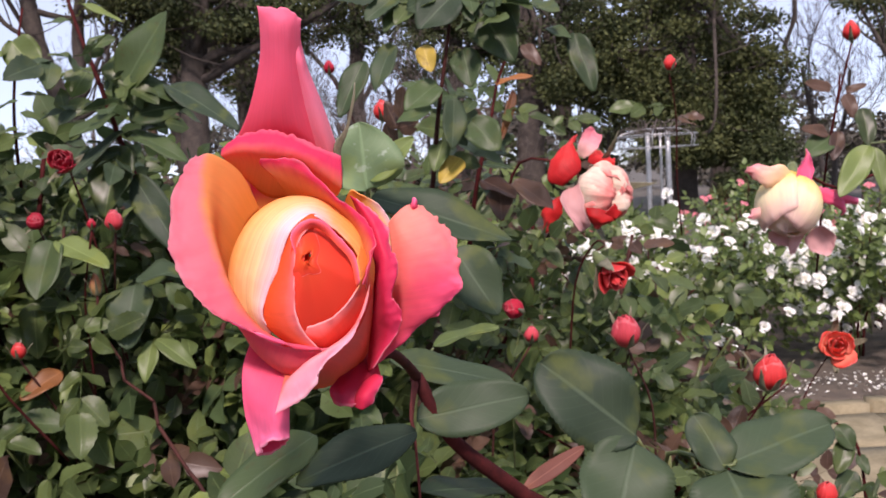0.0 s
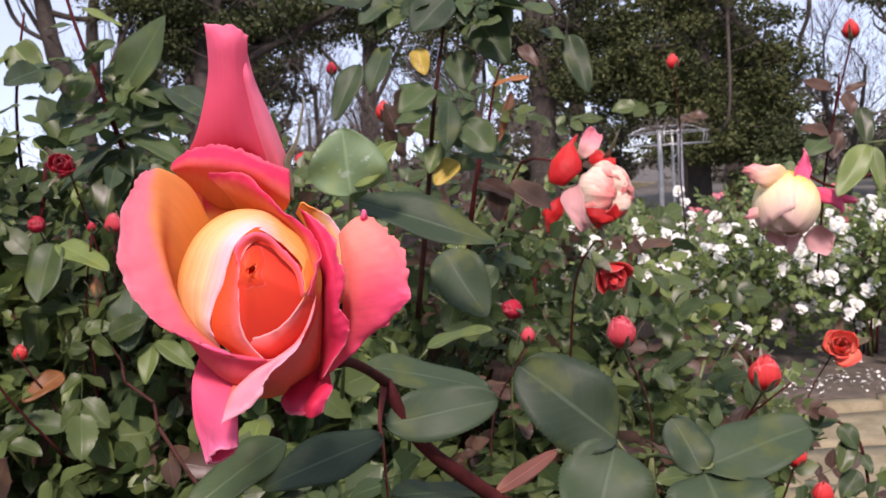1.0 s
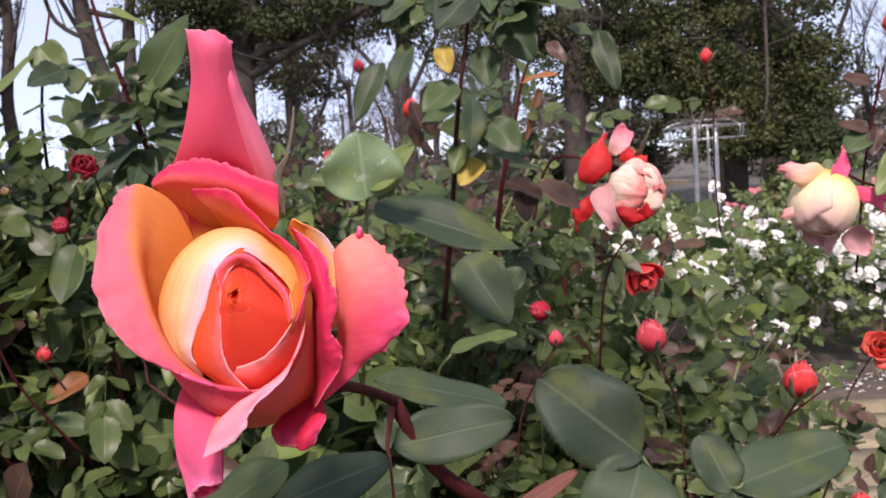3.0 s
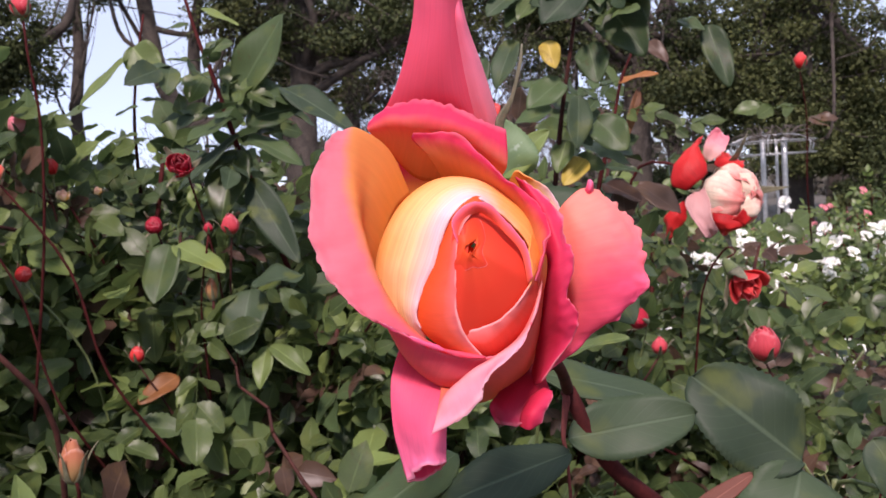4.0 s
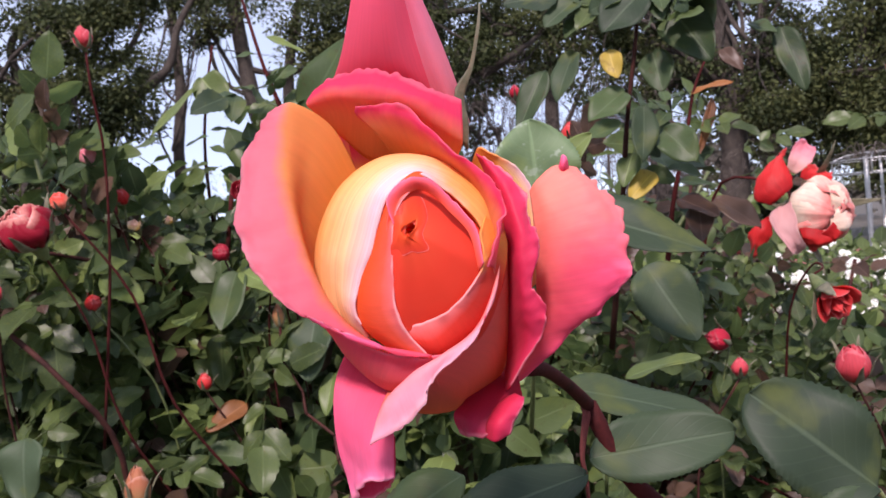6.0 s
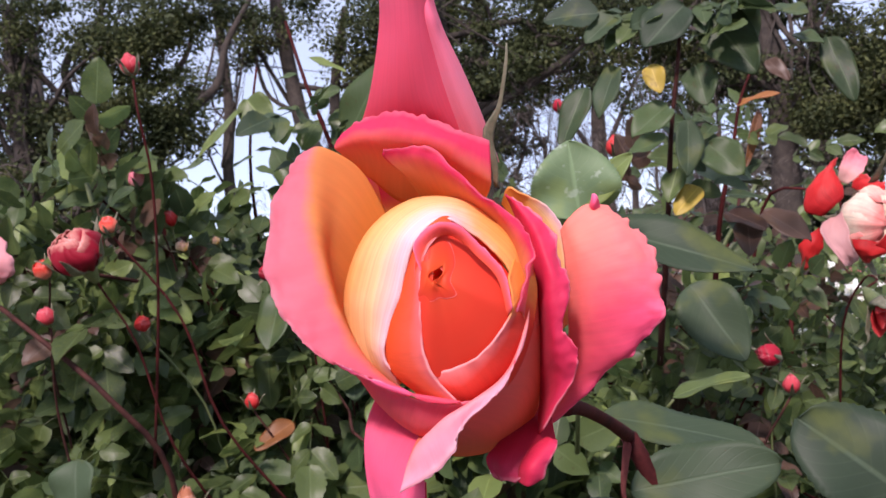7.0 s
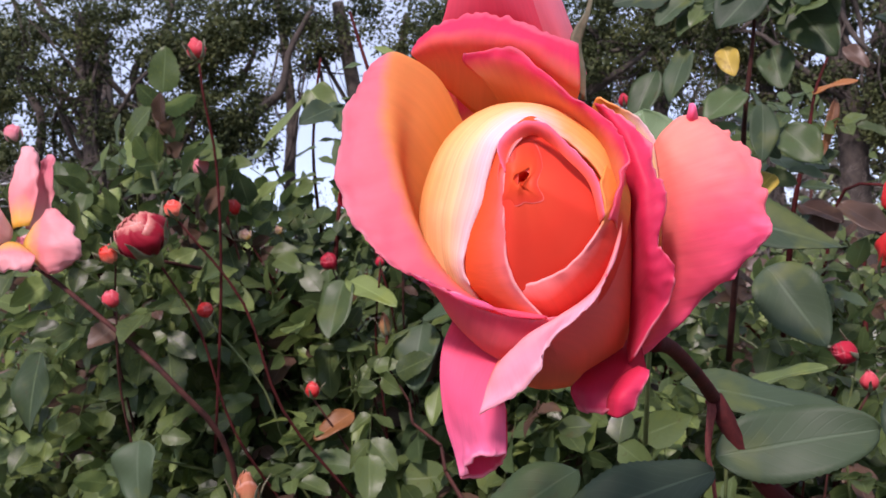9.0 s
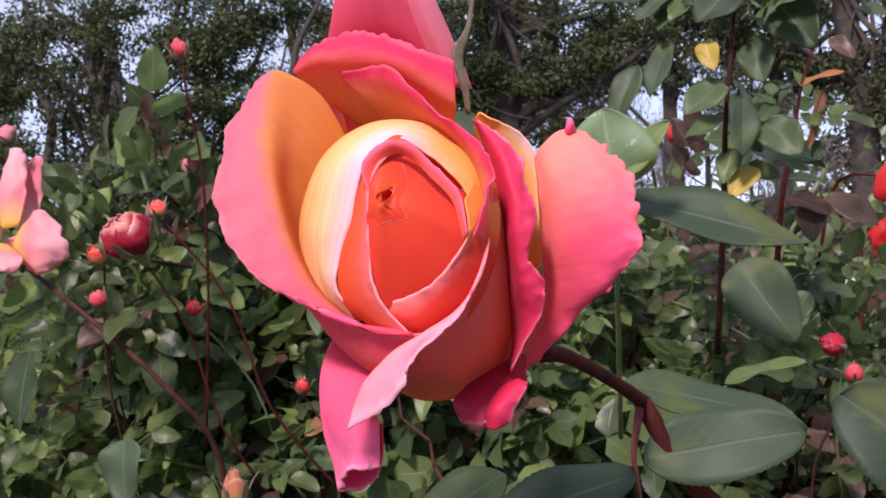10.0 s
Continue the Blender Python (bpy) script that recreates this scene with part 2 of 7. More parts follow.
M_LEAF_RUST = leaf_mat("rose_leaf_rust", (0.115, 0.036, 0.026), (0.243, 0.090, 0.058), rough=0.5, patches=0.2)
M_LEAF_YELLOW = leaf_mat("rose_leaf_yellow", (0.30, 0.20, 0.025), (0.44, 0.32, 0.05), rough=0.5, spots=0.35, spot_colour=(0.2, 0.11, 0.02))
M_LEAF_PALE = leaf_mat("rose_leaf_mildewed", (0.070, 0.128, 0.058), (0.166, 0.256, 0.124), rough=0.6, patches=0.5, spots=0.6, spot_colour=(0.384, 0.461, 0.364))
M_TREE_LEAF = leaf_mat("tree_leaf_dark", (0.020, 0.030, 0.014), (0.042, 0.058, 0.023), gloss=0.2, rough=0.6, through_light=0.2)
M_TREE_LEAF2 = leaf_mat("tree_leaf_olive", (0.024, 0.035, 0.015), (0.054, 0.070, 0.025), gloss=0.2, rough=0.6, through_light=0.22)
M_TREE_LEAF3 = leaf_mat("tree_leaf_light_olive", (0.034, 0.045, 0.018), (0.078, 0.092, 0.032), gloss=0.2, rough=0.65, through_light=0.25)
M_HEDGE_LEAF = leaf_mat("hedge_leaf", (0.036, 0.062, 0.019), (0.114, 0.168, 0.048), rough=0.4)
M_CANE = plain_mat("rose_cane_bark", (0.030, 0.013, 0.012), (0.078, 0.028, 0.022), 60, 0.7, spec=0.1)
M_CANE_RED = plain_mat("rose_cane_red", (0.030, 0.007, 0.007), (0.080, 0.015, 0.014), 70, 0.75, 0.15, spec=0.08)
M_STALK = plain_mat("leaf_stalk_red", (0.09, 0.02, 0.02), (0.19, 0.05, 0.04), 90, 0.7, 0.15, spec=0.1)
M_CANE_GREEN = plain_mat("rose_cane_green", (0.06, 0.09, 0.03), (0.14, 0.16, 0.06), 70, 0.45, 0.15)
M_SEPAL = plain_mat("sepal_green", (0.09, 0.09, 0.05), (0.20, 0.185, 0.12), 150, 0.5, 0.2, 0.0005)
M_BARK = plain_mat("tree_bark", (0.026, 0.021, 0.018), (0.072, 0.058, 0.047), 6, 0.9, 0.9, 0.03)
M_TWIG = plain_mat("twig_bark", (0.05, 0.040, 0.036), (0.12, 0.098, 0.084), 10, 0.85)
M_SOIL = plain_mat("bed_soil", (0.052, 0.041, 0.031), (0.120, 0.094, 0.070), 9, 0.95, 0.9, 0.02)
M_GROUND = plain_mat("dry_winter_lawn", (0.060, 0.055, 0.046), (0.125, 0.112, 0.092), 1.2, 0.95, 0.8, 0.02)
M_PATH = plain_mat("path_ochre_concrete", (0.15, 0.125, 0.070), (0.29, 0.245, 0.150), 7, 0.9, 0.5, 0.004)
M_STEEL = plain_mat("galvanised_steel", (0.30, 0.31, 0.31), (0.48, 0.49, 0.49), 30, 0.42, 0.1, 0.0005, metal=0.8)

# ================= ground, path, bed =================
def slab(name, x0, x1, y0, y1, top, low, material, nx=60, ny=12, rough=0.01, seed=3):
    """A strip of ground with an uneven top and straight sides."""
    xs, ys = np.linspace(x0, x1, nx), np.linspace(y0, y1, ny)
    v, top_i = [], {}
    for j, y in enumerate(ys):
        for i, x in enumerate(xs):
            v.append((x, y, top + rough * noise.noise(Vector((x * 4.1 + seed, y * 4.1, 0))) + rough * 0.5 * noise.noise(Vector((x * 17, y * 17, seed)))))
    f = grid_faces(nx, ny)
    ring = [i for i in range(nx)] + [(j + 1) * nx - 1 for j in range(1, ny)] + [(ny - 1) * nx + i for i in range(nx - 2, -1, -1)] + [j * nx for j in range(ny - 2, 0, -1)]
    o = len(v)
    for i in ring:
        v.append((v[i][0], v[i][1], low))
    for k in range(len(ring)):
        k2 = (k + 1) % len(ring)
        f.append((ring[k2], ring[k], o + k, o + k2))
    return new(name, mesh_from(name, np.array(v), f, material))


def ground_sheet():
    xs = np.concatenate([[-900, -300, -120], np.linspace(-45, 45, 46), [120, 300, 900]])
    ys = np.concatenate([[-900, -200, -60], np.linspace(-12, 60, 45), [120, 300, 1500]])
    v = []
    for y in ys:
        for x in xs:
            z = 0.0
            if y > 9:
                z = 0.12 * noise.noise(Vector((x * 0.13, y * 0.13, 1))) * min(1, (y - 9) / 8)
            v.append((x, y, z - 0.004))
    return new("ground", mesh_from("ground", np.array(v), grid_faces(len(xs), len(ys)), M_GROUND))


tagged(ground_sheet(), "dry brownish winter lawn running off under the trees", "ground", kind="structure")
tagged(slab("soil_bed_near", -7.0, 7.0, -2.5, 3.3, 0.03, -0.2, M_SOIL, 90, 40, 0.04), "dark loose soil under the rose bushes", "soil", kind="structure")
tagged(slab("soil_bed_far", -7.0, 9.0, 4.72, 8.6, 0.05, -0.2, M_SOIL, 90, 30, 0.04, 9), "dark soil bed with fallen petals under white roses", "soil", kind="structure")

# path: ochre concrete slabs between two raised edges
path_root = thing("path", (1, 4, 0), "pale ochre concrete garden path with worn edging", "path", kind="structure")
gp = np.random.default_rng(4)
x = -7.0
while x < 9:
    w = 0.9 * gp.uniform(0.94, 1.05)
    for y0, y1 in ((3.46, 4.02), (4.03, 4.56)):
        ob = slab("paving_slab", x + 0.006, x + w - 0.006, y0, y1, 0.022 + gp.uniform(-0.003, 0.003), -0.1, M_PATH, 7, 5, 0.004, gp.uniform(0, 90))
        ob.parent = path_root
        ob.matrix_parent_inverse = Matrix.Translation((-1, -4, 0))
    for y0, y1 in ((3.32, 3.45), (4.58, 4.70)):
        ob = slab("edging_stone", x + 0.01, x + w - 0.01, y0, y1, 0.065 + gp.uniform(-0.008, 0.008), -0.1, M_PATH, 7, 3, 0.008, gp.uniform(0, 90))
        ob.parent = path_root
        ob.matrix_parent_inverse = Matrix.Translation((-1, -4, 0))
    x += w

# ================= leaves and canes =================
def blade(n, m, length, width, fold=0.35, droop=0.25, serr=0.0, wave=0.0, seed=0, point=0.85):
    """One leaflet along +y from its base, face up (+z): n stations, m points across. Returns verts, faces, uvs."""
    g = np.random.default_rng(seed)
    s = np.linspace(0, 1, n)
    half = width / 2 * np.clip(s, 0, 1) ** 0.55 * np.clip(1 - s, 0, 1) ** point * (0.55 + point) ** (0.55 + point) / (0.55 ** 0.55 * point ** point)     # ovate: rounded at the base, drawn out to a point
    half[0], half[-1] = width * 0.03, width * 0.006
    ph = g.uniform(0, 6.28, 2)
    v, uv = [], []
    for k in range(n):
        teeth = 1 + (serr * (1 if k % 2 else -1) if 0 < k < n - 1 else 0)
        for j in range(m):
            a = -1 + 2 * j / (m - 1)
            e = half[k] * a * (teeth if abs(a) > 0.99 else 1)
            z = abs(e) * fold - droop * length * s[k] ** 2 * 0.5 + wave * width * np.sin(s[k] * 9 + ph[0] + (a > 0) * 2.1) * abs(a)
            y = length * s[k] - abs(a) * 0.06 * length * np.sin(np.pi * s[k])
            v.append((e, y, z))
            uv.append((0.5 + a * 0.5, s[k]))
    return np.array(v), grid_faces(m, n), np.array(uv)


def leaf_frame(base, tip, face):
    """Matrix that takes +y to the way from base to tip and +z towards face."""
    y = (Vector(tip) - Vector(base)).normalized()
    x = y.cross(Vector(face)).normalized()
    z = x.cross(y)
    m = Matrix((x, y, z)).transposed().to_4x4()
    m.translation = Vector(base)
    return m


def transformed(part, m):
    v, f, u = part
    a = np.array(m)
    return v @ a[:3, :3].T + a[:3, 3], f, u


def compound_leaf(size, seed, n=6, m=3, leaflets=5):
    """A rose leaf: leaflets in pairs on a thin stalk, with one at the end."""
    g = np.random.default_rng(seed)
    parts = [tube([(0, 0, 0), (0, 0.5 * size, 0.02 * size), (0, size, -0.05 * size)], [0.012 * size, 0.009 * size, 0.006 * size], 3, 2 if n < 6 else 4)]
    spec = [(1.0, 0, 0.62)]
    for k in range((leaflets - 1) // 2):
        for side in (-1, 1):
            spec.append((0.98 - 0.42 * k - 0.22, side, 0.52 - 0.12 * k))
    for at, side, ln in spec:
        L = size * ln * g.uniform(0.85, 1.12)
        b = blade(n, m, L, L * g.uniform(0.58, 0.72), g.uniform(0.12, 0.45), g.uniform(0.0, 0.5), 0.05 if n > 8 else 0.0, 0.06, int(g.integers(1e6)), 0.72)
        turn = Euler((g.uniform(-0.35, 0.25), g.uniform(-0.5, 0.5) + side * 0.25, -side * g.uniform(0.75, 1.15) + g.uniform(-0.12, 0.12)))
        parts.append(transformed(b, Matrix.Translation((0, at * size, -0.03 * size * at)) @ turn.to_matrix().to_4x4()))
    return joined(parts)


LEAF_KINDS = [compound_leaf(1.0, 100 + k, 5, 3, leaflets=5 if k % 3 else 7) for k in range(8)]
FAR_KINDS = [compound_leaf(1.0, 100 + k, 4, 3, leaflets=5) for k in range(8)]
NEAR_KINDS = [compound_leaf(1.0, 200 + k, 15, 5) for k in range(6)]


def scatter_mesh(name, kinds, mats, places, pick):
    """Many leaves in one mesh. places: matrices; pick: which kind; mats: list of (material, share)."""
    vs, fs, us, mi, o = [], [], [], [], 0
    g = np.random.default_rng(11)
    shares = np.array([s for _, s in mats])
    which = g.choice(len(mats), len(places), p=shares / shares.sum())
    for m, k, w in zip(places, pick, which):
        v, f, u = kinds[k]
        vs.append(v @ m[:3, :3].T + m[:3, 3])
        us.append(u)
        fs += [tuple(i + o for i in q) for q in f]
        mi += [w] * len(f)
        o += len(v)
    me = mesh_from(name, np.vstack(vs), fs, [m for m, _ in mats], np.vstack(us))
    me.polygons.foreach_set("material_index", np.array(mi, dtype=np.int32))
    return me


def leaf_matrix(pos, out, size, g):
    """A leaf that points outwards and a little up or down, its face towards the sky and outwards."""
    d = np.array(out) + g.normal(0, 0.55, 3)
    d[2] = d[2] * 0.6 + g.normal(0.0, 0.35)
    d /= np.linalg.norm(d)
    face = Vector((g.normal(0, 0.6) - 0.15, g.normal(0, 0.55) - 0.7, 0.85))
    m = np.array(leaf_frame(pos, np.array(pos) + d, face))
    m[:3, :3] *= size
    return m


def thorny_cane(points, radii, seed, thorns=5):
    parts = [tube(points, radii, 7, None, 0.12, seed)]
    g = np.random.default_rng(seed)
    c = spline(points, 60)
    for _ in range(thorns):
        k = int(g.integers(6, 54))
        d = g.normal(0, 1, 3)
        d[2] = -0.3
        d /= np.linalg.norm(d)
        r = radii[0] * 0.8
        parts.append(tube([c[k], c[k] + d * r * 3.2], [r * 0.8, r * 0.08], 4, 3))
    return joined(parts)


def rose_bush(at, radius, height, leaves, label, seed, canes=9, size=(0.07, 0.13), singles=0, mats=None, low=0.15, group="rose bushes"):
    """A shrub of thorny canes clothed in compound leaves; the outermost leaves facing the walk are parts of their own."""
    g = np.random.default_rng(seed)
    root = thing("rose_bush", at, label, "rose bush", group)
    base = np.array(at, float)
    lines = []
    for k in range(canes):
        a = g.uniform(0, 6.283)
        r = radius * g.uniform(0.35, 0.95)
        h = height * g.uniform(0.72, 1.0)
        tip = np.array([math.cos(a) * r, math.sin(a) * r, h])
        mid = tip * [0.4, 0.4, 0.55] + g.normal(0, 0.04, 3)
        pts = [np.array([math.cos(a) * 0.05, math.sin(a) * 0.05, 0.0]), mid * 0.6, mid, tip * [0.75, 0.75, 0.82] + g.normal(0, 0.025, 3), tip]
        main = spline(pts, 24)
        lines.append(main)
        v, f, u = thorny_cane(pts, [0.009, 0.007, 0.005, 0.003], int(g.integers(1e6)), 7)
        child("cane", mesh_from("cane", v, f, [M_CANE, M_CANE_RED, M_CANE_GREEN][k % 3], u), root)
        for _ in range(3):      # side shoots
            i = int(g.integers(9, 22))
            p = main[i]
            q = p + np.array([g.normal(0, 0.12), g.normal(0, 0.12), g.uniform(0.05, 0.2)])
            v, f, u = tube([p, (p + q) / 2 + g.normal(0, 0.015, 3), q], [0.003, 0.0022, 0.0015], 5, 6)
            child("side_shoot", mesh_from("side_shoot", v, f, [M_CANE_RED, M_CANE_GREEN][k % 2], u), root)
            lines.append(spline([p, q], 12))
    places, pick = [], []
    allp = np.vstack([ln[len(ln) // 4:] for ln in lines])
    while len(places) < leaves:
        if g.random() < 0.6:
            p = allp[int(g.integers(len(allp)))] + g.normal(0, 0.03, 3)
        else:       # the twigs' ends fill the shrub's outline
            a, e = g.uniform(0, 6.283), g.random() ** 0.5
            if singles and g.random() < 0.4:        # thicker on the sunny side
                a, e = g.uniform(3.4, 6.0), g.uniform(0.45, 0.85)
            rr = radius * e * (1.0 + 0.25 * noise.noise(Vector((math.cos(a) * 2 + seed, math.sin(a) * 2, 0))))
            z = height * (low + (1 - low) * g.random() ** 0.75) * (1 - 0.25 * e * e) * (1 + 0.12 * noise.noise(Vector((math.cos(a) * rr * 5, math.sin(a) * rr * 5, seed))))
            p = np.array([math.cos(a) * rr, math.sin(a) * rr, z])
        if p[2] < low * height:
            continue
        out = p / (np.linalg.norm(p) + 1e-6)
        out[2] = 0.2
        places.append(leaf_matrix(p, out, g.uniform(*size), g))
        pick.append(int(g.integers(8)))
    order = np.argsort([m[1, 3] - 0.4 * m[2, 3] for m in places])
    near = set(order[:singles].tolist())
    mats = mats or [(M_LEAF, 0.72), (M_LEAF_RED, 0.14), (M_LEAF_LIGHT, 0.08), (M_LEAF_NEAR, 0.05)]
    rest = [i for i in range(len(places)) if i not in near]
    child("foliage", scatter_mesh("foliage", LEAF_KINDS if singles else FAR_KINDS, mats, [places[i] for i in rest], [pick[i] for i in rest]), root, kind="stuff")
    if near:
        lib = {}
        for i in near:
            w = int(g.choice(len(mats), p=np.array([s for _, s in mats]) / sum(s for _, s in mats)))
            key = (pick[i] % 6, w)
            if key not in lib:
                v, f, u = NEAR_KINDS[key[0]]
                lib[key] = mesh_from("leaf", v, f, mats[w][0], u)
            ob = child("leaf", lib[key], root)
            ob.matrix_local = Matrix(places[i].tolist())
    return root


def single_leaf(parent, base, tip, width, face, material, seed, name="leaf", droop=0.15, fold=0.25, label="", point=0.7):
    """One broad leaflet with toothed margin, at a known place."""
    base, tip = Vector(base), Vector(tip)
    L = (tip - base).length
    v, f, u = blade(45, 9, L, width, fold, droop, 0.022, 0.07, seed, point)
    v, f, u = transformed((v, f, u), leaf_frame(base, tip, face))
    o = Vector(parent.location)
    ob = child(name, mesh_from(name, v - np.array(o), f, material, u), parent, label)
    s = ob.modifiers.new("thickness", "SOLIDIFY")
    s.thickness = 0.0006
    return ob

# ================= the large rose =================
M_P_FACE = petal_mat("petal_orange_to_pink", (0.950, 0.540, 0.120), (0.950, 0.600, 0.200), (0.920, 0.234, 0.336), edge=0.75, through_light=0.72, stops=(0.05, 0.44, 0.70))
M_P_LEFT = petal_mat("petal_orange_inside_pale_pink_outside", (0.950, 0.540, 0.120), (0.950, 0.620, 0.220), (0.940, 0.430, 0.500), edge=0.6, through_light=0.75, stops=(0.05, 0.46, 0.60), side=((0.920, 0.150, 0.290), 0.45, 0.95, 0.75))
M_P_PINK = petal_mat("petal_pink", (0.920, 0.234, 0.181), (0.910, 0.133, 0.223), (0.920, 0.170, 0.348), edge=0.7, through_light=0.5)
M_P_WIDE = petal_mat("petal_wide_pink", (0.880, 0.170, 0.150), (0.880, 0.100, 0.165), (0.900, 0.095, 0.220), edge=0.45, vein=0.12, stops=(0.05, 0.45, 0.9), side=((0.940, 0.319, 0.228), 0.55, 0.0, 0.85))
M_P_UP = petal_mat("petal_upright_pink", (0.890, 0.106, 0.156), (0.910, 0.138, 0.240), (0.920, 0.191, 0.312), edge=0.45, through_light=0.45)
M_P_SIDE = petal_mat("petal_pale_side", (0.920, 0.234, 0.264), (0.920, 0.244, 0.348), (0.920, 0.170, 0.288), edge=0.4)
M_P_FOLD = petal_mat("petal_front_pale_fold", (0.860, 0.235, 0.080), (0.880, 0.200, 0.130), (0.920, 0.350, 0.444), edge=0.6, stops=(0.0, 0.52, 0.86))
M_P_ROSE = petal_mat("petal_rose_pink", (0.870, 0.085, 0.150), (0.900, 0.115, 0.235), (0.915, 0.170, 0.330), edge=0.4)
M_P_PALE = petal_mat("petal_pale_yellow_to_rose", (0.920, 0.383, 0.072), (0.940, 0.637, 0.324), (0.920, 0.616, 0.648), stops=(0.38, 0.70, 0.95), vein=0.3, lengthwise=True, side=((0.930, 0.383, 0.072), 0.34, 0.14, 0.92))
M_P_HOT = petal_mat("petal_deep_pink", (0.560, 0.020, 0.050), (0.660, 0.027, 0.078), (0.760, 0.046, 0.125), edge=0.45)
M_P_RED = petal_mat("petal_red_orange", (0.810, 0.055, 0.026), (0.845, 0.058, 0.026), (0.870, 0.085, 0.032))
M_P_BAND = petal_mat("petal_pink_band", (0.880, 0.110, 0.050), (0.885, 0.115, 0.130), (0.910, 0.170, 0.290), edge=0.6, stops=(0.0, 0.55, 0.95))
M_P_CORE = petal_mat("petal_heart_orange", (0.900, 0.181, 0.156), (0.840, 0.058, 0.029), (0.870, 0.106, 0.021), stops=(0.0, 0.10, 0.6))
M_P_LIP = petal_mat("petal_red_with_pale_rim", (0.840, 0.053, 0.026), (0.850, 0.058, 0.036), (0.900, 0.212, 0.204), edge=0.5, stops=(0.1, 0.66, 0.95), side=((0.920, 0.319, 0.060), 0.60, 0.80, 0.9))
M_P_BACK = petal_mat("petal_back_dusky", (0.880, 0.230, 0.105), (0.870, 0.170, 0.150), (0.850, 0.117, 0.192), through_light=0.45)
M_P_STRIP = petal_mat("petal_strip", (0.880, 0.106, 0.021), (0.890, 0.128, 0.066), (0.900, 0.181, 0.180), edge=0.6, stops=(0.1, 0.66, 0.93))
M_P_TOP = petal_mat("petal_bright_pink", (0.950, 0.580, 0.150), (0.950, 0.470, 0.210), (0.920, 0.110, 0.255), edge=0.5, through_light=0.72, stops=(0.12, 0.46, 0.80))
# dark red, with the shade on the lower petals worked into the colour
M_P_DARK_SHADE = petal_mat("petal_dark_red_shaded", (0.380, 0.010, 0.024), (0.480, 0.016, 0.046), (0.560, 0.036, 0.100))

ROSE = (-0.0336, 0.2841, 1.2653)
rose = thing("rose", ROSE, "large half-open pink, orange and yellow rose bloom on a red stem", "rose")
v, f, u = tube([(-0.53, 3.29, -0.83), (0.19, 3.99, -1.84), (0.70, 4.35, -2.52), (1.02, 4.62, -2.64)], [0.5, 0.62, 0.36, 0.14], 12, 14)
bloom = child("bloom", mesh_from("bloom", v * 0.01, f, M_P_BACK, u), rose, "pink and orange bloom of many petals")


def petal(rows, face, back, ruffle=0.05, nu=56, nv=24, seed=1, parent=None, thick=0.045, name="petal"):
    """A petal as a smooth sheet through a few cross lines in centimetres from the bloom's middle; its rim is finely ruffled."""
    v, uv = patch(rows, nu, nv)
    g = v.reshape(nv, nu, 3)
    n = np.cross(np.gradient(g, axis=1), np.gradient(g, axis=0))
    n /= np.linalg.norm(n, axis=2)[:, :, None] + 1e-9
    k = np.linspace(0, 1, nv)[:, None]
    w = np.zeros((nv, nu))
    for j in range(nv):
        for i in range(nu):
            p = Vector(g[j, i]) * 1.0
            w[j, i] = noise.noise(p * 1.7 + Vector((seed * 3.7, 0, 0))) * k[j, 0] ** 2 + 0.35 * noise.noise(p * 0.9 + Vector((0, seed, 0)))
    fine = np.array([[noise.noise(Vector(q) * 4.6 + Vector((0, seed * 1.9, 0))) for q in line] for line in g])
    u = np.linspace(0, 1, nu)
    calm = np.clip(u / 0.06, 0, 1) * np.clip((1 - u) / 0.14, 0, 1)        # the ends of a petal lie smooth
    g = g + n * ((w * ruffle + fine * ruffle * 0.55 * (0.12 + k ** 4)) * calm)[:, :, None]
    # small nicks along the rim
    s1 = np.concatenate([[0], np.cumsum(np.linalg.norm(np.diff(g[-1], axis=0), axis=1))])
    nick = np.array([noise.noise(Vector((q * 2.6, seed * 5.1, 0))) + 0.8 * noise.noise(Vector((q * 6.5, 0, seed * 2.3))) + 0.2 * noise.noise(Vector((q * 12, seed, 0))) for q in s1]) * ruffle * calm
    along = g[-1] - g[-3]
    along /= np.linalg.norm(along, axis=1)[:, None] + 1e-9
    for back_row, part_of in ((1, 1.0), (2, 0.6), (3, 0.25)):
        g[-back_row] += (along * 0.9 + n[-back_row] * 0.8) * (nick * part_of)[:, None]
    faces = grid_faces(nu, nv)
    if n[:, :, 1].mean() > 0:          # the face looks to the front
        faces = [q[::-1] for q in faces]
    me = mesh_from(name, g.reshape(-1, 3) * 0.01, faces, [face, back], uv)
    ob = child(name, me, parent or bloom)
    s = ob.modifiers.new("thickness", "SOLIDIFY")
    s.thickness, s.offset, s.material_offset = thick * 0.01, 0.0, 1
    return ob


def closed_cup(name, rings, material, cols=96):
    """A seamless cup through closed rings, from its rim inwards."""
    rows = [spline(np.vstack([r[-3:], r, r[:4]]), (len(r) + 6) * 16 + 1)[3 * 16:(len(r) + 3) * 16] for r in map(np.asarray, rings)]
    rows = np.array([r[np.linspace(0, len(r), cols, endpoint=False).astype(int)] for r in rows])
    n = 8 * len(rings)
    v = np.array([spline(rows[:, k], n) for k in range(cols)]).transpose(1, 0, 2).reshape(-1, 3)
    u = np.array([(0.02 * abs(2 * k / cols - 1), j / (n - 1)) for j in range(n) for k in range(cols)])
    f = [(j * cols + k, j * cols + (k + 1) % cols, (j + 1) * cols + (k + 1) % cols, (j + 1) * cols + k) for j in range(n - 1) for k in range(cols)]
    child(name, mesh_from(name, v * 0.01, f, material, u), bloom)
    return v


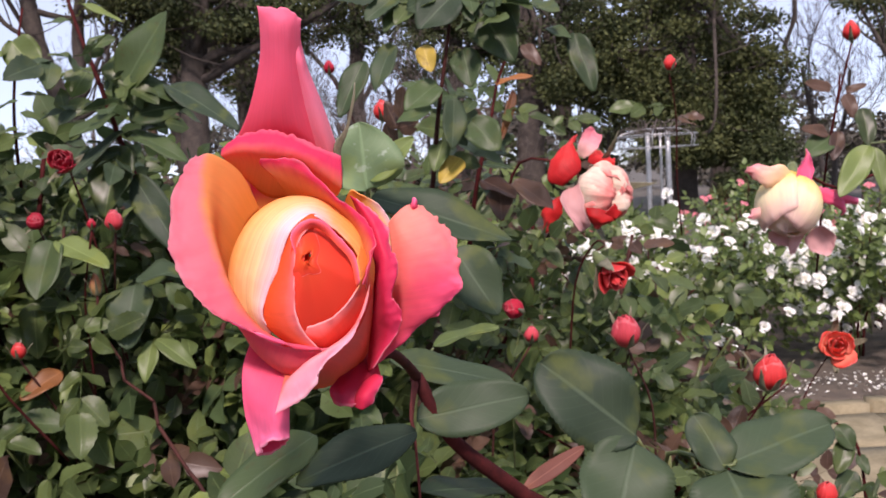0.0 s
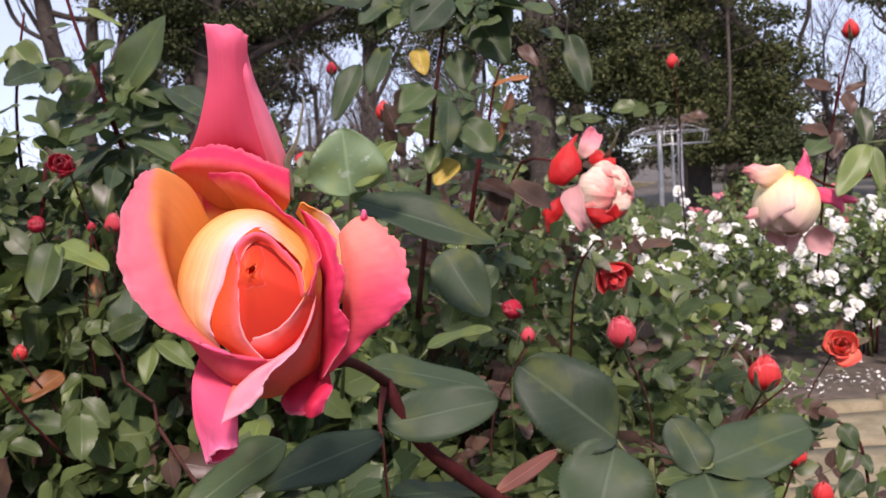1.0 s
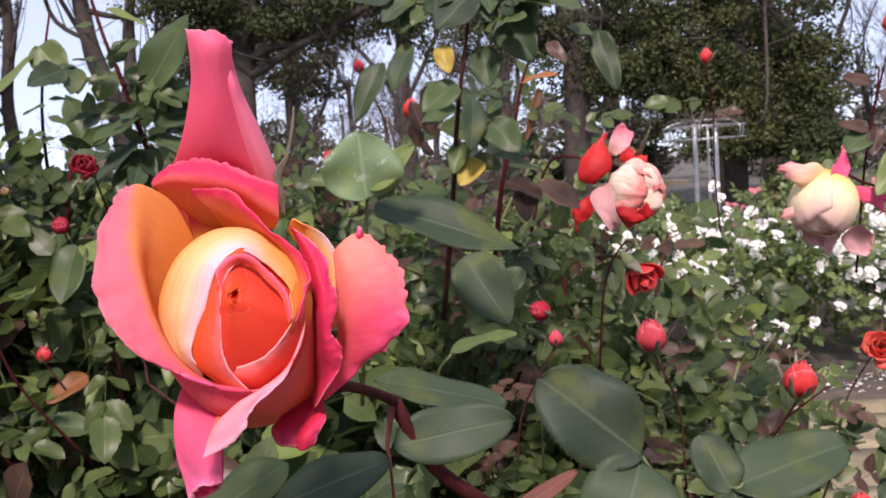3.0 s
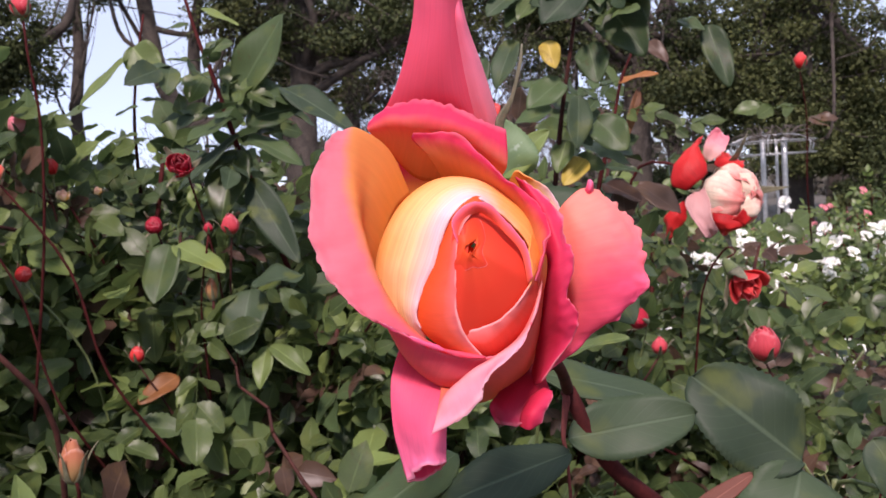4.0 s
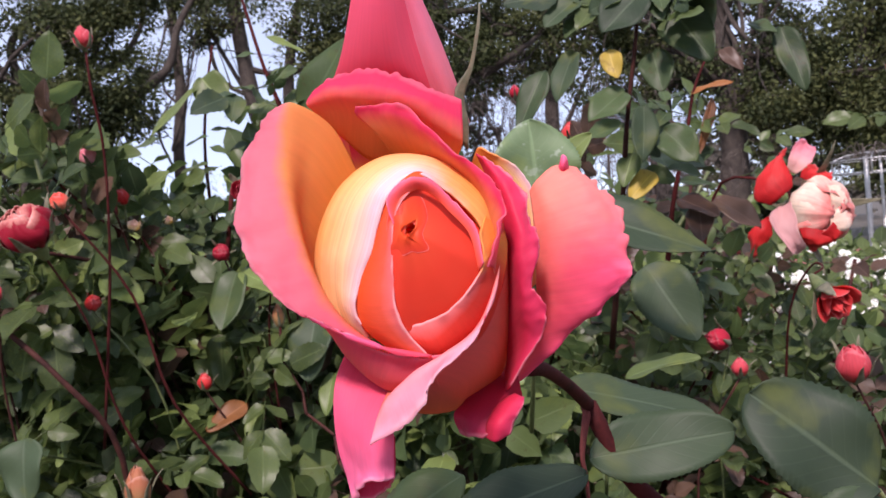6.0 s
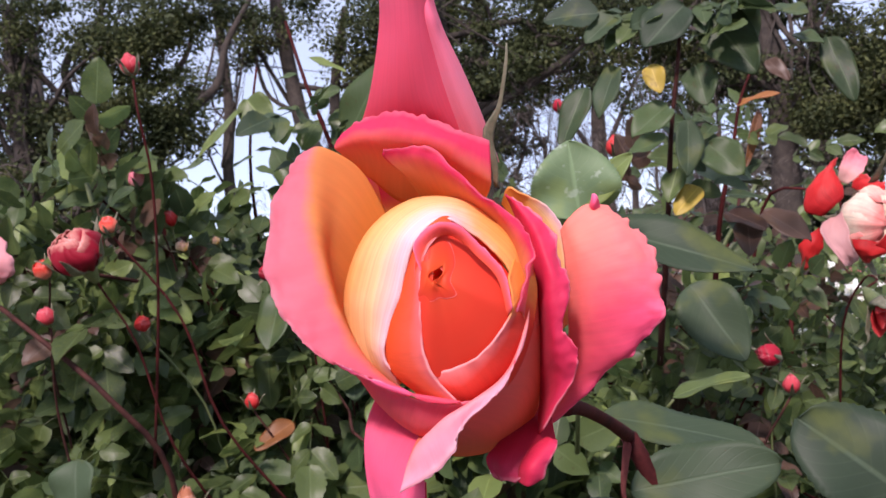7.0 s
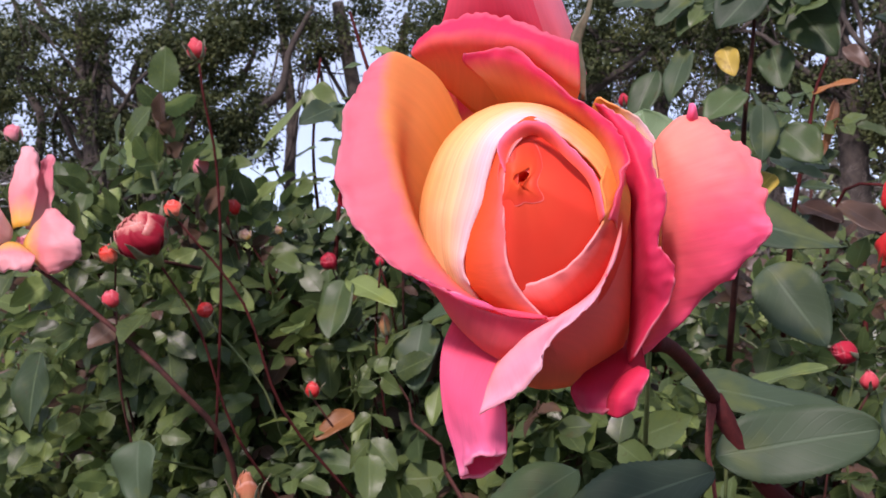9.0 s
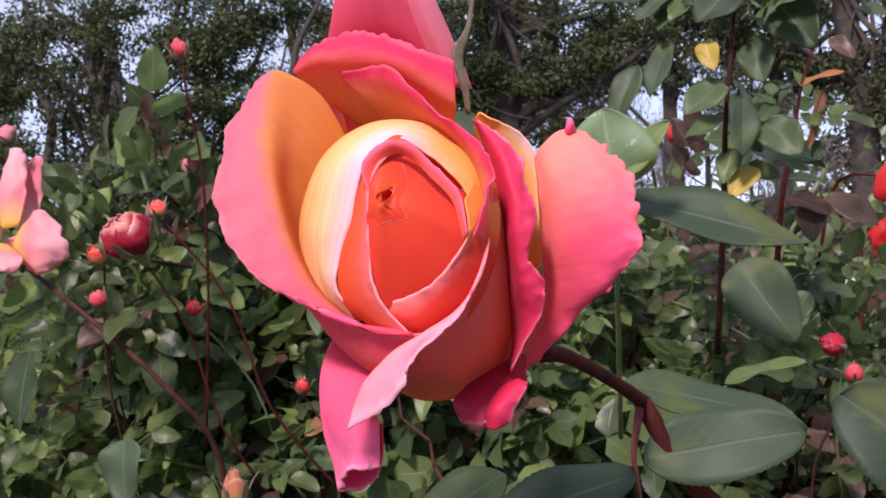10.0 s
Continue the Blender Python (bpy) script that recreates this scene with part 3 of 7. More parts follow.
def heart():
    """The closed middle: a smooth low dome of rolled petals, and the small innermost petals round a slit."""
    slit = np.array([(-0.49, 0.01, 1.43), (-0.51, 0.02, 1.28), (-0.57, 0.02, 1.17), (-0.62, 0.02, 1.10), (-0.65, 0.01, 1.17), (-0.69, 0.01, 1.12), (-0.73, 0.01, 1.16), (-0.76, -0.01, 1.23), (-0.74, -0.01, 1.30), (-0.66, -0.01, 1.35), (-0.58, 0.00, 1.39), (-0.54, 0.00, 1.42)])
    rim = np.array([(0.86, 0.20, 0.35), (0.76, 0.42, 0.98), (0.48, 0.55, 1.50), (0.05, 0.52, 2.00), (-0.43, 0.17, 2.36), (-0.87, -0.48, 1.90), (-1.07, -0.61, 1.03), (-1.17, -0.59, -0.07), (-1.04, -0.45, -0.86), (-0.49, -0.12, -0.85), (0.15, -0.03, -0.58), (0.63, 0.10, -0.08)])
    mid = slit.mean(0) - [0, 0.3, 0]

    def ring(edge, f, lift):
        p = edge + (mid - edge) * f
        p[:, 1] -= lift
        return p

    dome = closed_cup("petal_heart", [ring(rim, 0, 0), ring(rim, 0.2, 0.13), ring(rim, 0.45, 0.25), ring(rim, 0.7, 0.32), ring(rim, 0.86, 0.34)], M_P_RED)

    def draped(p, lift):
        """The points p laid on the dome, lifted a little off it."""
        p = np.array(p)
        for q, up in zip(p, lift):
            near = np.argsort(((dome[:, [0, 2]] - q[[0, 2]]) ** 2).sum(1))[:4]
            q[1] = dome[near, 1].mean() - up
        return p

    lip = np.array([(-0.38, -0.02, 1.89), (-0.28, 0.02, 1.48), (-0.35, 0.04, 1.12), (-0.25, 0.08, 0.81), (-0.45, 0.07, 0.74), (-0.61, 0.04, 0.77), (-0.78, 0.03, 0.71), (-1.06, -0.01, 0.80), (-1.13, -0.04, 1.17), (-1.05, -0.08, 1.67), (-0.79, -0.09, 2.04), (-0.54, -0.06, 2.04)])
    off = np.array([0.0, 0.008, 0.008, 0.014, 0.012, 0.008, 0.008, 0.0, -0.03, -0.03, -0.03, -0.01])
    rows = [draped(lip * (1 - f) + slit * f, off * (1 - f) + k * f) for f, k in ((0, 0), (0.1, 0.05), (0.4, 0.07), (0.75, 0.08), (0.97, 0.06), (1.0, 0.0))]
    rows.append(rows[-1] * 0.8 + rows[-1].mean(0) * 0.2 + [0, 0.35, 0])
    rows.append(rows[-1] * 0.5 + rows[-1].mean(0) * 0.5 + [0, 0.5, 0])
    closed_cup("petal_core", rows, M_P_CORE)


heart()
# strip petal left of the heart
petal([[(-0.25, 0.37, 2.35), (-0.54, -0.10, 2.47), (-1.07, -0.28, 2.00), (-1.58, -0.18, 0.92), (-2.03, -0.06, -0.01), (-2.07, 0.09, -0.76), (-1.45, 0.07, -1.37)],
       [(-0.25, 0.16, 2.25), (-0.48, -0.23, 2.31), (-0.94, -0.52, 1.78), (-1.32, -0.47, 0.72), (-1.56, -0.40, -0.15), (-1.45, -0.32, -0.84), (-0.85, -0.29, -1.50)],
       [(-0.31, 0.01, 2.18), (-0.45, -0.22, 2.19), (-0.82, -0.61, 1.73), (-0.97, -0.69, 1.02), (-1.06, -0.68, -0.07), (-0.92, -0.59, -0.81), (-0.47, -0.37, -1.52)]], M_P_STRIP, M_P_PALE, 0.05, seed=3)
# pink collar over the top of the heart
petal([[(-0.88, -0.61, 1.34), (-0.89, -0.57, 1.70), (-0.73, -0.45, 1.93), (-0.42, -0.28, 2.10), (-0.10, -0.16, 1.91), (0.18, -0.17, 1.57), (0.56, -0.05, 1.04), (0.70, -0.03, 0.24)],
       [(-0.91, -0.67, 1.37), (-0.99, -0.64, 1.81), (-0.77, -0.56, 2.10), (-0.45, -0.43, 2.26), (-0.09, -0.26, 2.09), (0.23, -0.17, 1.70), (0.64, -0.04, 1.13), (0.79, -0.09, 0.35)],
       [(-0.95, -0.69, 1.42), (-1.06, -0.66, 1.91), (-0.81, -0.56, 2.24), (-0.48, -0.43, 2.37), (-0.09, -0.25, 2.24), (0.24, -0.13, 1.82), (0.70, -0.01, 1.19), (0.83, -0.10, 0.41)]], M_P_BAND, M_P_PINK, 0.04, seed=23, name="petal_collar", thick=0.03)
# petal across the lower right of the heart
petal([[(-1.01, 0.11, -1.60), (-0.30, 0.28, -1.76), (0.50, 0.64, -1.26), (0.99, 0.97, -0.26), (1.18, 1.16, 0.77), (0.86, 1.75, 1.42)],
       [(-0.96, -0.26, -1.20), (-0.30, -0.15, -1.30), (0.39, 0.10, -0.75), (0.87, 0.38, 0.05), (1.03, 0.62, 0.82), (0.84, 0.82, 1.50)],
       [(-1.25, -0.28, -0.90), (-0.52, -0.32, -0.76), (0.13, -0.25, -0.47), (0.56, -0.12, -0.01), (0.79, -0.02, 0.38), (0.76, 0.16, 1.06)]], M_P_LIP, M_P_RED, 0.05, seed=4)
# pale outer petal of the bud
petal([[(0.40, 3.40, 0.20), (0.34, 3.40, 0.90), (-0.38, 3.58, 1.54), (-1.03, 3.50, 1.61), (-1.58, 3.45, 1.39), (-1.90, 3.47, 0.88), (-1.96, 3.50, 0.34), (-1.75, 3.57, -0.21), (-1.26, 3.64, -0.66)],
       [(1.00, 2.05, 1.00), (0.64, 1.98, 2.00), (-0.54, 1.96, 2.80), (-1.60, 1.49, 2.91), (-2.51, 1.01, 2.34), (-3.10, 0.93, 1.36), (-3.29, 1.01, 0.39), (-3.08, 1.01, -0.50), (-2.38, 1.03, -1.34)],
       [(1.10, 1.20, 0.85), (0.78, 1.05, 1.80), (-0.10, 1.02, 2.62), (-1.04, 0.64, 2.78), (-1.81, 0.08, 2.18), (-2.34, 0.02, 1.07), (-2.58, 0.18, 0.15), (-2.50, 0.35, -0.66), (-2.05, 0.53, -1.32)],
       [(0.92, 0.42, 0.62), (0.68, 0.30, 1.36), (0.10, 0.22, 2.02), (-0.52, -0.12, 2.42), (-1.09, -0.34, 2.02), (-1.57, -0.23, 0.92), (-2.02, -0.11, 0.04), (-2.14, -0.04, -0.48), (-1.97, 0.11, -0.88)]], M_P_PALE, M_P_PALE, 0.04, seed=6)
# upper right petal with rolled rim
petal([[(-1.50, 2.25, 2.95), (-0.90, 2.11, 2.83), (-0.12, 1.85, 2.42), (0.41, 1.55, 1.67), (0.67, 1.21, 0.89), (0.82, 0.96, -0.12)],
       [(-1.74, 1.68, 3.55), (-0.95, 1.53, 3.30), (0.00, 1.31, 2.70), (0.71, 0.99, 1.88), (0.99, 0.71, 0.95), (0.92, 0.64, -0.02)],
       [(-2.16, 1.45, 4.05), (-1.02, 1.12, 3.80), (0.01, 0.75, 2.96), (0.87, 0.67, 2.13), (1.19, 0.50, 1.31), (0.94, 0.31, 0.27)],
       [(-2.13, 1.30, 4.24), (-0.95, 1.00, 4.10), (0.06, 0.59, 3.08), (1.05, 0.63, 2.19), (1.27, 0.44, 1.48), (0.88, 0.05, 0.30)]], M_P_TOP, M_P_BACK, 0.11, 70, 26, seed=7)
# outer petal of the front, its margin folded down
petal([[(-2.05, 1.95, -2.82), (-1.39, 2.52, -3.30), (-0.44, 3.00, -3.25), (0.37, 3.04, -2.70), (0.83, 2.86, -1.66), (1.00, 2.54, -0.15), (1.04, 2.07, 1.06)],
       [(-1.71, 0.49, -2.39), (-0.90, 0.87, -2.54), (-0.04, 1.14, -2.25), (0.59, 1.28, -1.58), (0.94, 1.39, -0.55), (1.09, 1.27, 0.44), (1.09, 1.02, 1.24)],
       [(-1.66, -0.56, -2.68), (-1.36, -0.54, -2.25), (-0.78, -0.50, -1.80), (-0.14, -0.32, -1.47), (0.38, 0.00, -1.14), (0.77, 0.28, -0.62), (1.03, 0.65, 0.14)],
       [(-1.83, -0.85, -3.26), (-1.26, -0.80, -3.00), (-0.62, -0.69, -2.52), (-0.42, -0.62, -1.95), (0.01, -0.46, -1.64), (0.48, -0.15, -1.26), (0.89, 0.39, -0.46)]], M_P_FOLD, M_P_BACK, 0.06, seed=8)
# large left petal, rolled outwards
petal([[(-2.39, 2.03, 2.62), (-2.82, 1.82, 2.17), (-3.24, 1.52, 1.14), (-3.21, 1.26, 0.13), (-2.72, 0.86, -0.72), (-1.79, 0.36, -1.36), (-0.51, -0.05, -1.59)],
       [(-2.84, 1.61, 3.85), (-3.30, 1.35, 3.10), (-3.52, 0.86, 1.83), (-3.24, 0.42, 0.57), (-2.60, 0.12, -0.57), (-1.65, -0.17, -1.30), (-0.45, -0.32, -1.53)],
       [(-3.58, 1.20, 4.45), (-3.76, 0.81, 3.58), (-3.57, 0.22, 2.27), (-3.21, -0.21, 1.02), (-2.58, -0.43, -0.27), (-1.62, -0.48, -1.15), (-0.43, -0.42, -1.48)],
       [(-4.00, 1.13, 4.39), (-4.33, 0.79, 3.66), (-4.17, -0.10, 2.25), (-3.86, -0.56, 0.95), (-3.12, -0.82, -0.23), (-2.01, -0.69, -1.01), (-0.58, -0.48, -1.49)],
       [(-4.15, 1.51, 4.45), (-4.64, 1.03, 3.73), (-4.76, 0.01, 2.24), (-4.39, -0.55, 1.00), (-3.51, -0.89, -0.08), (-2.51, -0.76, -0.68), (-1.12, -0.56, -1.42)]], M_P_LEFT, M_P_PINK, 0.13, 90, 36, seed=9)
# underside of the bud in front
petal([[(-2.96, 2.04, -1.64), (-2.50, 2.11, -2.24), (-1.91, 2.17, -2.72), (-1.23, 2.22, -3.07), (-0.54, 2.26, -2.98)],
       [(-2.86, 0.22, -0.92), (-2.55, 0.39, -1.54), (-2.00, 0.35, -2.06), (-1.36, 0.31, -2.33), (-0.49, 0.17, -2.06)],
       [(-2.84, -0.49, -0.58), (-2.36, -0.47, -0.88), (-1.61, -0.46, -1.29), (-0.83, -0.38, -1.50), (-0.03, -0.18, -1.50)]], M_P_BACK, M_P_BACK, 0.04, seed=10)
# hanging petal
petal([[(-2.82, 1.30, -1.39), (-2.24, 1.27, -1.91), (-1.53, 1.03, -2.29), (-1.01, 0.86, -2.35)],
       [(-3.00, 0.78, -2.02), (-2.42, 0.54, -2.42), (-1.82, 0.32, -2.58), (-1.19, 0.21, -2.49)],
       [(-3.02, 0.47, -2.69), (-2.49, 0.17, -3.00), (-2.00, -0.06, -3.06), (-1.51, -0.03, -3.01)],
       [(-2.97, 0.38, -3.57), (-2.42, 0.01, -3.55), (-1.96, -0.22, -3.45), (-1.59, 0.18, -3.34)],
       [(-2.82, 0.39, -4.24), (-2.34, 0.00, -4.06), (-1.91, -0.22, -3.90), (-1.64, 0.16, -4.02)],
       [(-2.67, 0.17, -4.72), (-2.18, -0.20, -4.25), (-1.88, -0.28, -4.21), (-1.65, 0.10, -4.25)]], M_P_ROSE, M_P_DARK_SHADE, 0.1, seed=11)
petal([[(-2.91, 0.81, -3.72), (-2.35, 0.64, -3.76), (-1.99, 0.67, -3.71), (-1.65, 0.49, -3.39)],
       [(-2.87, 0.70, -4.42), (-2.44, 0.73, -4.42), (-2.04, 0.66, -4.30), (-1.69, 0.48, -3.97)],
       [(-2.66, 0.17, -4.74), (-2.35, 0.51, -4.83), (-2.02, 0.54, -4.65), (-1.65, 0.16, -4.26)]], M_P_HOT, M_P_HOT, 0.05, seed=12)
# deep pink petal right of the bud
petal([[(0.47, 2.28, 2.93), (0.83, 1.98, 2.05), (0.98, 1.75, 1.23), (0.94, 2.00, 0.10), (0.85, 2.34, -1.13), (0.75, 2.76, -2.02), (0.51, 3.04, -3.00)],
       [(0.60, 1.99, 2.84), (1.15, 1.60, 2.04), (1.43, 1.26, 1.17), (1.44, 1.19, 0.29), (1.38, 1.31, -0.64), (1.37, 1.63, -1.47), (0.73, 2.32, -2.78)],
       [(0.69, 1.89, 2.82), (1.42, 1.82, 2.15), (1.76, 1.48, 1.26), (1.93, 1.32, 0.66), (1.67, 1.22, -0.20), (1.90, 1.34, -1.07), (0.89, 1.91, -2.61)]], M_P_HOT, M_P_HOT, 0.15, 70, 26, seed=13)
# pale petal behind the gap
petal([[(0.20, 3.10, 2.75), (0.70, 3.47, 1.69), (0.96, 3.57, 0.36), (0.84, 3.60, -0.93)],
       [(0.41, 2.78, 3.07), (1.11, 3.15, 2.26), (1.42, 3.36, 1.09), (1.41, 3.42, -0.44)],
       [(0.54, 2.69, 3.10), (1.39, 3.05, 2.48), (1.74, 3.26, 1.43), (1.75, 3.32, -0.22)]], M_P_PALE, M_P_PALE, 0.04, seed=14)
# wide right petal
petal([[(1.60, 3.01, 1.94), (1.66, 2.85, 1.23), (1.63, 2.79, 0.05), (1.47, 3.01, -0.95), (1.10, 3.31, -1.84), (0.63, 3.60, -2.80)],
       [(1.80, 2.90, 2.18), (2.19, 2.46, 1.34), (2.21, 2.29, 0.12), (1.98, 2.61, -0.97), (1.40, 3.10, -1.97), (0.74, 3.47, -2.84)],
       [(2.24, 3.02, 2.49), (3.14, 2.51, 1.54), (3.26, 2.23, 0.27), (2.87, 2.43, -0.87), (1.98, 2.95, -1.79), (0.92, 3.42, -2.76)],
       [(2.74, 3.39, 2.43), (3.51, 2.96, 1.58), (3.89, 2.37, 0.20), (3.65, 2.36, -0.47), (2.40, 2.87, -1.53), (1.12, 3.40, -2.62)]], M_P_WIDE, M_P_WIDE, 0.11, 80, 30, seed=15)
petal([[(2.33, 3.04, 2.41), (2.44, 2.95, 2.34), (2.57, 3.17, 2.37)], [(2.39, 2.98, 2.55), (2.47, 2.83, 2.50), (2.56, 3.05, 2.54)],
       [(2.45, 2.98, 2.68), (2.52, 2.93, 2.71), (2.58, 2.94, 2.60)]], M_P_ROSE, M_P_PINK, 0.04, 10, 8, seed=16)
# curled lower right petal, in the dark red that carries its shade
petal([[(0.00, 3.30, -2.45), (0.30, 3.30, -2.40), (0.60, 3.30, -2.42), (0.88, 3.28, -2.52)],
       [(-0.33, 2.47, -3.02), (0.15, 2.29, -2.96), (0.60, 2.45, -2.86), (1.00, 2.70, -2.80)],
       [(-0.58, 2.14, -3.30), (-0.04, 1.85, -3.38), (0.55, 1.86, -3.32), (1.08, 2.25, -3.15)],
       [(-0.46, 2.13, -3.74), (0.02, 1.74, -3.76), (0.40, 1.68, -3.75), (0.80, 1.92, -3.58)]], M_P_DARK_SHADE, M_P_DARK_SHADE, 0.12, seed=17)
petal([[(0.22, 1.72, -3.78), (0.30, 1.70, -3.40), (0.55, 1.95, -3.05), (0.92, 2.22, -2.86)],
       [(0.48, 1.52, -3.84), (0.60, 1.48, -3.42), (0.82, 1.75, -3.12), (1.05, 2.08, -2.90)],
       [(0.74, 1.72, -3.74), (0.95, 1.75, -3.42), (1.08, 1.92, -3.14), (1.14, 2.18, -2.96)]], M_P_HOT, M_P_DARK_SHADE, 0.1, 24, 14, seed=25)
# upright petal at the top
petal([[(-3.17, 2.57, 4.83), (-1.99, 2.49, 4.74), (-0.99, 2.68, 4.59), (-0.12, 3.24, 3.85)],
       [(-2.63, 2.09, 5.56), (-1.81, 1.85, 5.47), (-1.15, 2.00, 5.33), (-0.40, 2.74, 4.84)],
       [(-2.19, 1.71, 6.55), (-1.58, 1.42, 6.41), (-1.13, 1.51, 6.32), (-0.62, 2.16, 6.01)],
       [(-1.91, 1.45, 7.53), (-1.40, 1.12, 7.42), (-1.02, 1.21, 7.38), (-0.73, 1.68, 7.23)],
       [(-1.83, 1.13, 8.56), (-1.33, 0.82, 8.28), (-0.93, 0.90, 8.21), (-0.64, 1.37, 8.20)],
       [(-1.88, 1.12, 8.83), (-1.37, 1.01, 8.75), (-0.98, 1.09, 8.63), (-0.58, 1.38, 8.39)]], M_P_UP, M_P_UP, 0.07, 40, 30, seed=18)
petal([[(-0.41, 3.09, 3.90), (-0.08, 3.15, 3.81), (0.16, 3.50, 3.79)], [(-0.69, 2.58, 4.85), (-0.24, 2.56, 4.76), (0.01, 3.03, 4.71)], [(-0.90, 2.01, 6.02), (-0.47, 2.00, 5.90), (-0.26, 2.46, 5.88)],
       [(-0.97, 1.58, 7.25), (-0.71, 1.53, 7.09), (-0.60, 1.92, 7.06)], [(-0.94, 1.52, 8.10), (-0.81, 1.45, 8.01), (-0.74, 1.67, 7.99)]], M_P_SIDE, M_P_UP, 0.07, 16, 30, seed=24)
# bright folded petal below it
petal([[(-3.31, 1.82, 4.21), (-2.84, 2.33, 3.66), (-2.21, 2.74, 3.05), (-1.13, 2.70, 3.00), (-0.08, 2.54, 2.84)],
       [(-3.29, 1.60, 4.31), (-2.59, 1.65, 4.16), (-1.84, 1.71, 3.94), (-0.84, 1.69, 3.72), (0.20, 1.91, 3.10)],
       [(-3.34, 1.36, 4.42), (-2.65, 1.14, 4.57), (-1.64, 1.13, 4.45), (-0.70, 1.22, 4.15), (0.29, 1.68, 3.37)],
       [(-3.33, 1.53, 4.60), (-2.52, 1.48, 5.08), (-1.49, 1.47, 5.05), (-0.50, 1.60, 4.56), (0.29, 1.88, 4.19)]], M_P_TOP, M_P_PINK, 0.10, 70, 26, seed=19)
# orange petals deep behind the left petal
petal([[(-1.81, 3.54, 2.23), (-2.46, 3.43, 2.42), (-3.16, 3.34, 2.23), (-3.59, 3.17, 1.44)], [(-1.67, 3.33, 3.14), (-2.40, 3.07, 3.46), (-3.20, 2.86, 3.27), (-3.68, 2.60, 2.36)],
       [(-1.50, 2.99, 4.14), (-2.35, 2.70, 4.40), (-3.14, 2.29, 4.14), (-3.68, 2.04, 3.23)]], M_P_FACE, M_P_BACK, 0.05, seed=21)
petal([[(-0.91, 3.23, 2.36), (-1.81, 3.10, 2.46), (-2.62, 2.99, 2.28)], [(-0.89, 2.82, 3.10), (-1.80, 2.79, 3.15), (-2.74, 2.77, 3.00)], [(-0.85, 2.55, 3.58), (-1.80, 2.48, 3.77), (-2.74, 2.44, 3.69)]], M_P_FACE, M_P_BACK, 0.05, seed=22)
v, uv = patch([[(0.15, 3.27, 3.17), (0.05, 3.35, 3.23)], [(0.19, 3.09, 3.78), (0.04, 2.96, 3.84)], [(0.18, 2.89, 4.40), (-0.02, 2.74, 4.53)],
               [(0.51, 2.72, 5.08), (0.41, 2.70, 5.12)], [(0.78, 2.51, 5.99), (0.70, 2.49, 6.00)], [(0.82, 2.49, 6.50), (0.80, 2.48, 6.51)]], 5, 20)
ob = child("sepal", mesh_from("sepal", v * 0.01, grid_faces(5, 20), M_SEPAL, uv), bloom, "thin grey-green twisted sepal")
ob.modifiers.new("thickness", "SOLIDIFY").thickness = 0.0007


def local(p, o):
    return np.array(p, float) - np.array(o, float)


def stem_part(parent, points, radii, material, name="stem", sides=9, thorns=0, seed=1):
    pts = [local(p, parent.location) for p in points]
    v, f, u = thorny_cane(pts, radii, seed, thorns) if thorns else tube(pts, radii, sides, None, 0.05, seed)
    return child(name, mesh_from(name, v, f, material, u), parent)


stem_part(rose, [(-0.0235, 0.3275, 1.2392), (-0.0205, 0.342, 1.2362), (-0.018, 0.387, 1.223), (-0.0163, 0.4357, 1.2077)], [0.0022, 0.0019, 0.0025], M_CANE_RED, sides=12)
stem_part(rose, [(-0.0163, 0.4357, 1.2077), (-0.001, 0.442, 1.175), (0.033, 0.469, 1.137), (0.092, 0.533, 1.065), (0.170, 0.761, 0.771)], [0.0032, 0.0034, 0.004, 0.0045, 0.006], M_CANE_RED, "cane", 10)
stem_part(rose, [(-0.0163, 0.4357, 1.2077), (-0.019, 0.425, 1.192), (-0.018, 0.422, 1.183), (-0.017, 0.420, 1.153)], [0.0018, 0.0010, 0.0007, 0.0006], M_STALK, "leaf_stalk", 8)
for base, tip, wd, face, m in (
        ((-0.017, 0.433, 1.188), (0.037, 0.443, 1.195), 0.026, (0.1, -1, 0.5), M_LEAF_NEAR),
        ((-0.032, 0.494, 1.204), (0.036, 0.513, 1.187), 0.024, (0, -0.6, 1), M_LEAF_NEAR),
        ((-0.017, 0.412, 1.188), (-0.068, 0.392, 1.177), 0.025, (-0.2, -0.8, 1), M_LEAF_NEAR),
        ((-0.061, 0.413, 1.189), (-0.101, 0.391, 1.168), 0.024, (0, -0.7, 1), M_LEAF_DEEP),
        ((0.033, 0.469, 1.140), (0.068, 0.490, 1.155), 0.009, (-0.5, -1, 0.3), M_LEAF_RUST),
        ((-0.018, 0.449, 1.148), (0.027, 0.489, 1.138), 0.02, (0, -0.5, 1), M_LEAF_DEEP)):
    single_leaf(rose, base, tip, wd, face, m, int(rng.integers(1e6)), fold=0.14, point=0.55)

# leafy shoot with broad blue-green leaves beside the bloom
shoot = thing("rose_shoot", (0.144, 0.605, 1.088), "leafy rose shoot with broad blue-green leaves", "rose shoot")
stem_part(shoot, [(0.173, 0.765, 0.818), (0.155, 0.679, 1.003), (0.142, 0.627, 1.105)], [0.004, 0.0035, 0.002], M_CANE_GREEN)
for pts in ([(0.148, 0.643, 1.059), (0.130, 0.606, 1.100), (0.114, 0.588, 1.128)], [(0.148, 0.643, 1.059), (0.133, 0.587, 1.117), (0.157, 0.548, 1.120), (0.164, 0.548, 1.123)]):
    stem_part(shoot, pts, [0.0015, 0.0013, 0.0011], M_CANE_GREEN, "leaf_stalk", 6)
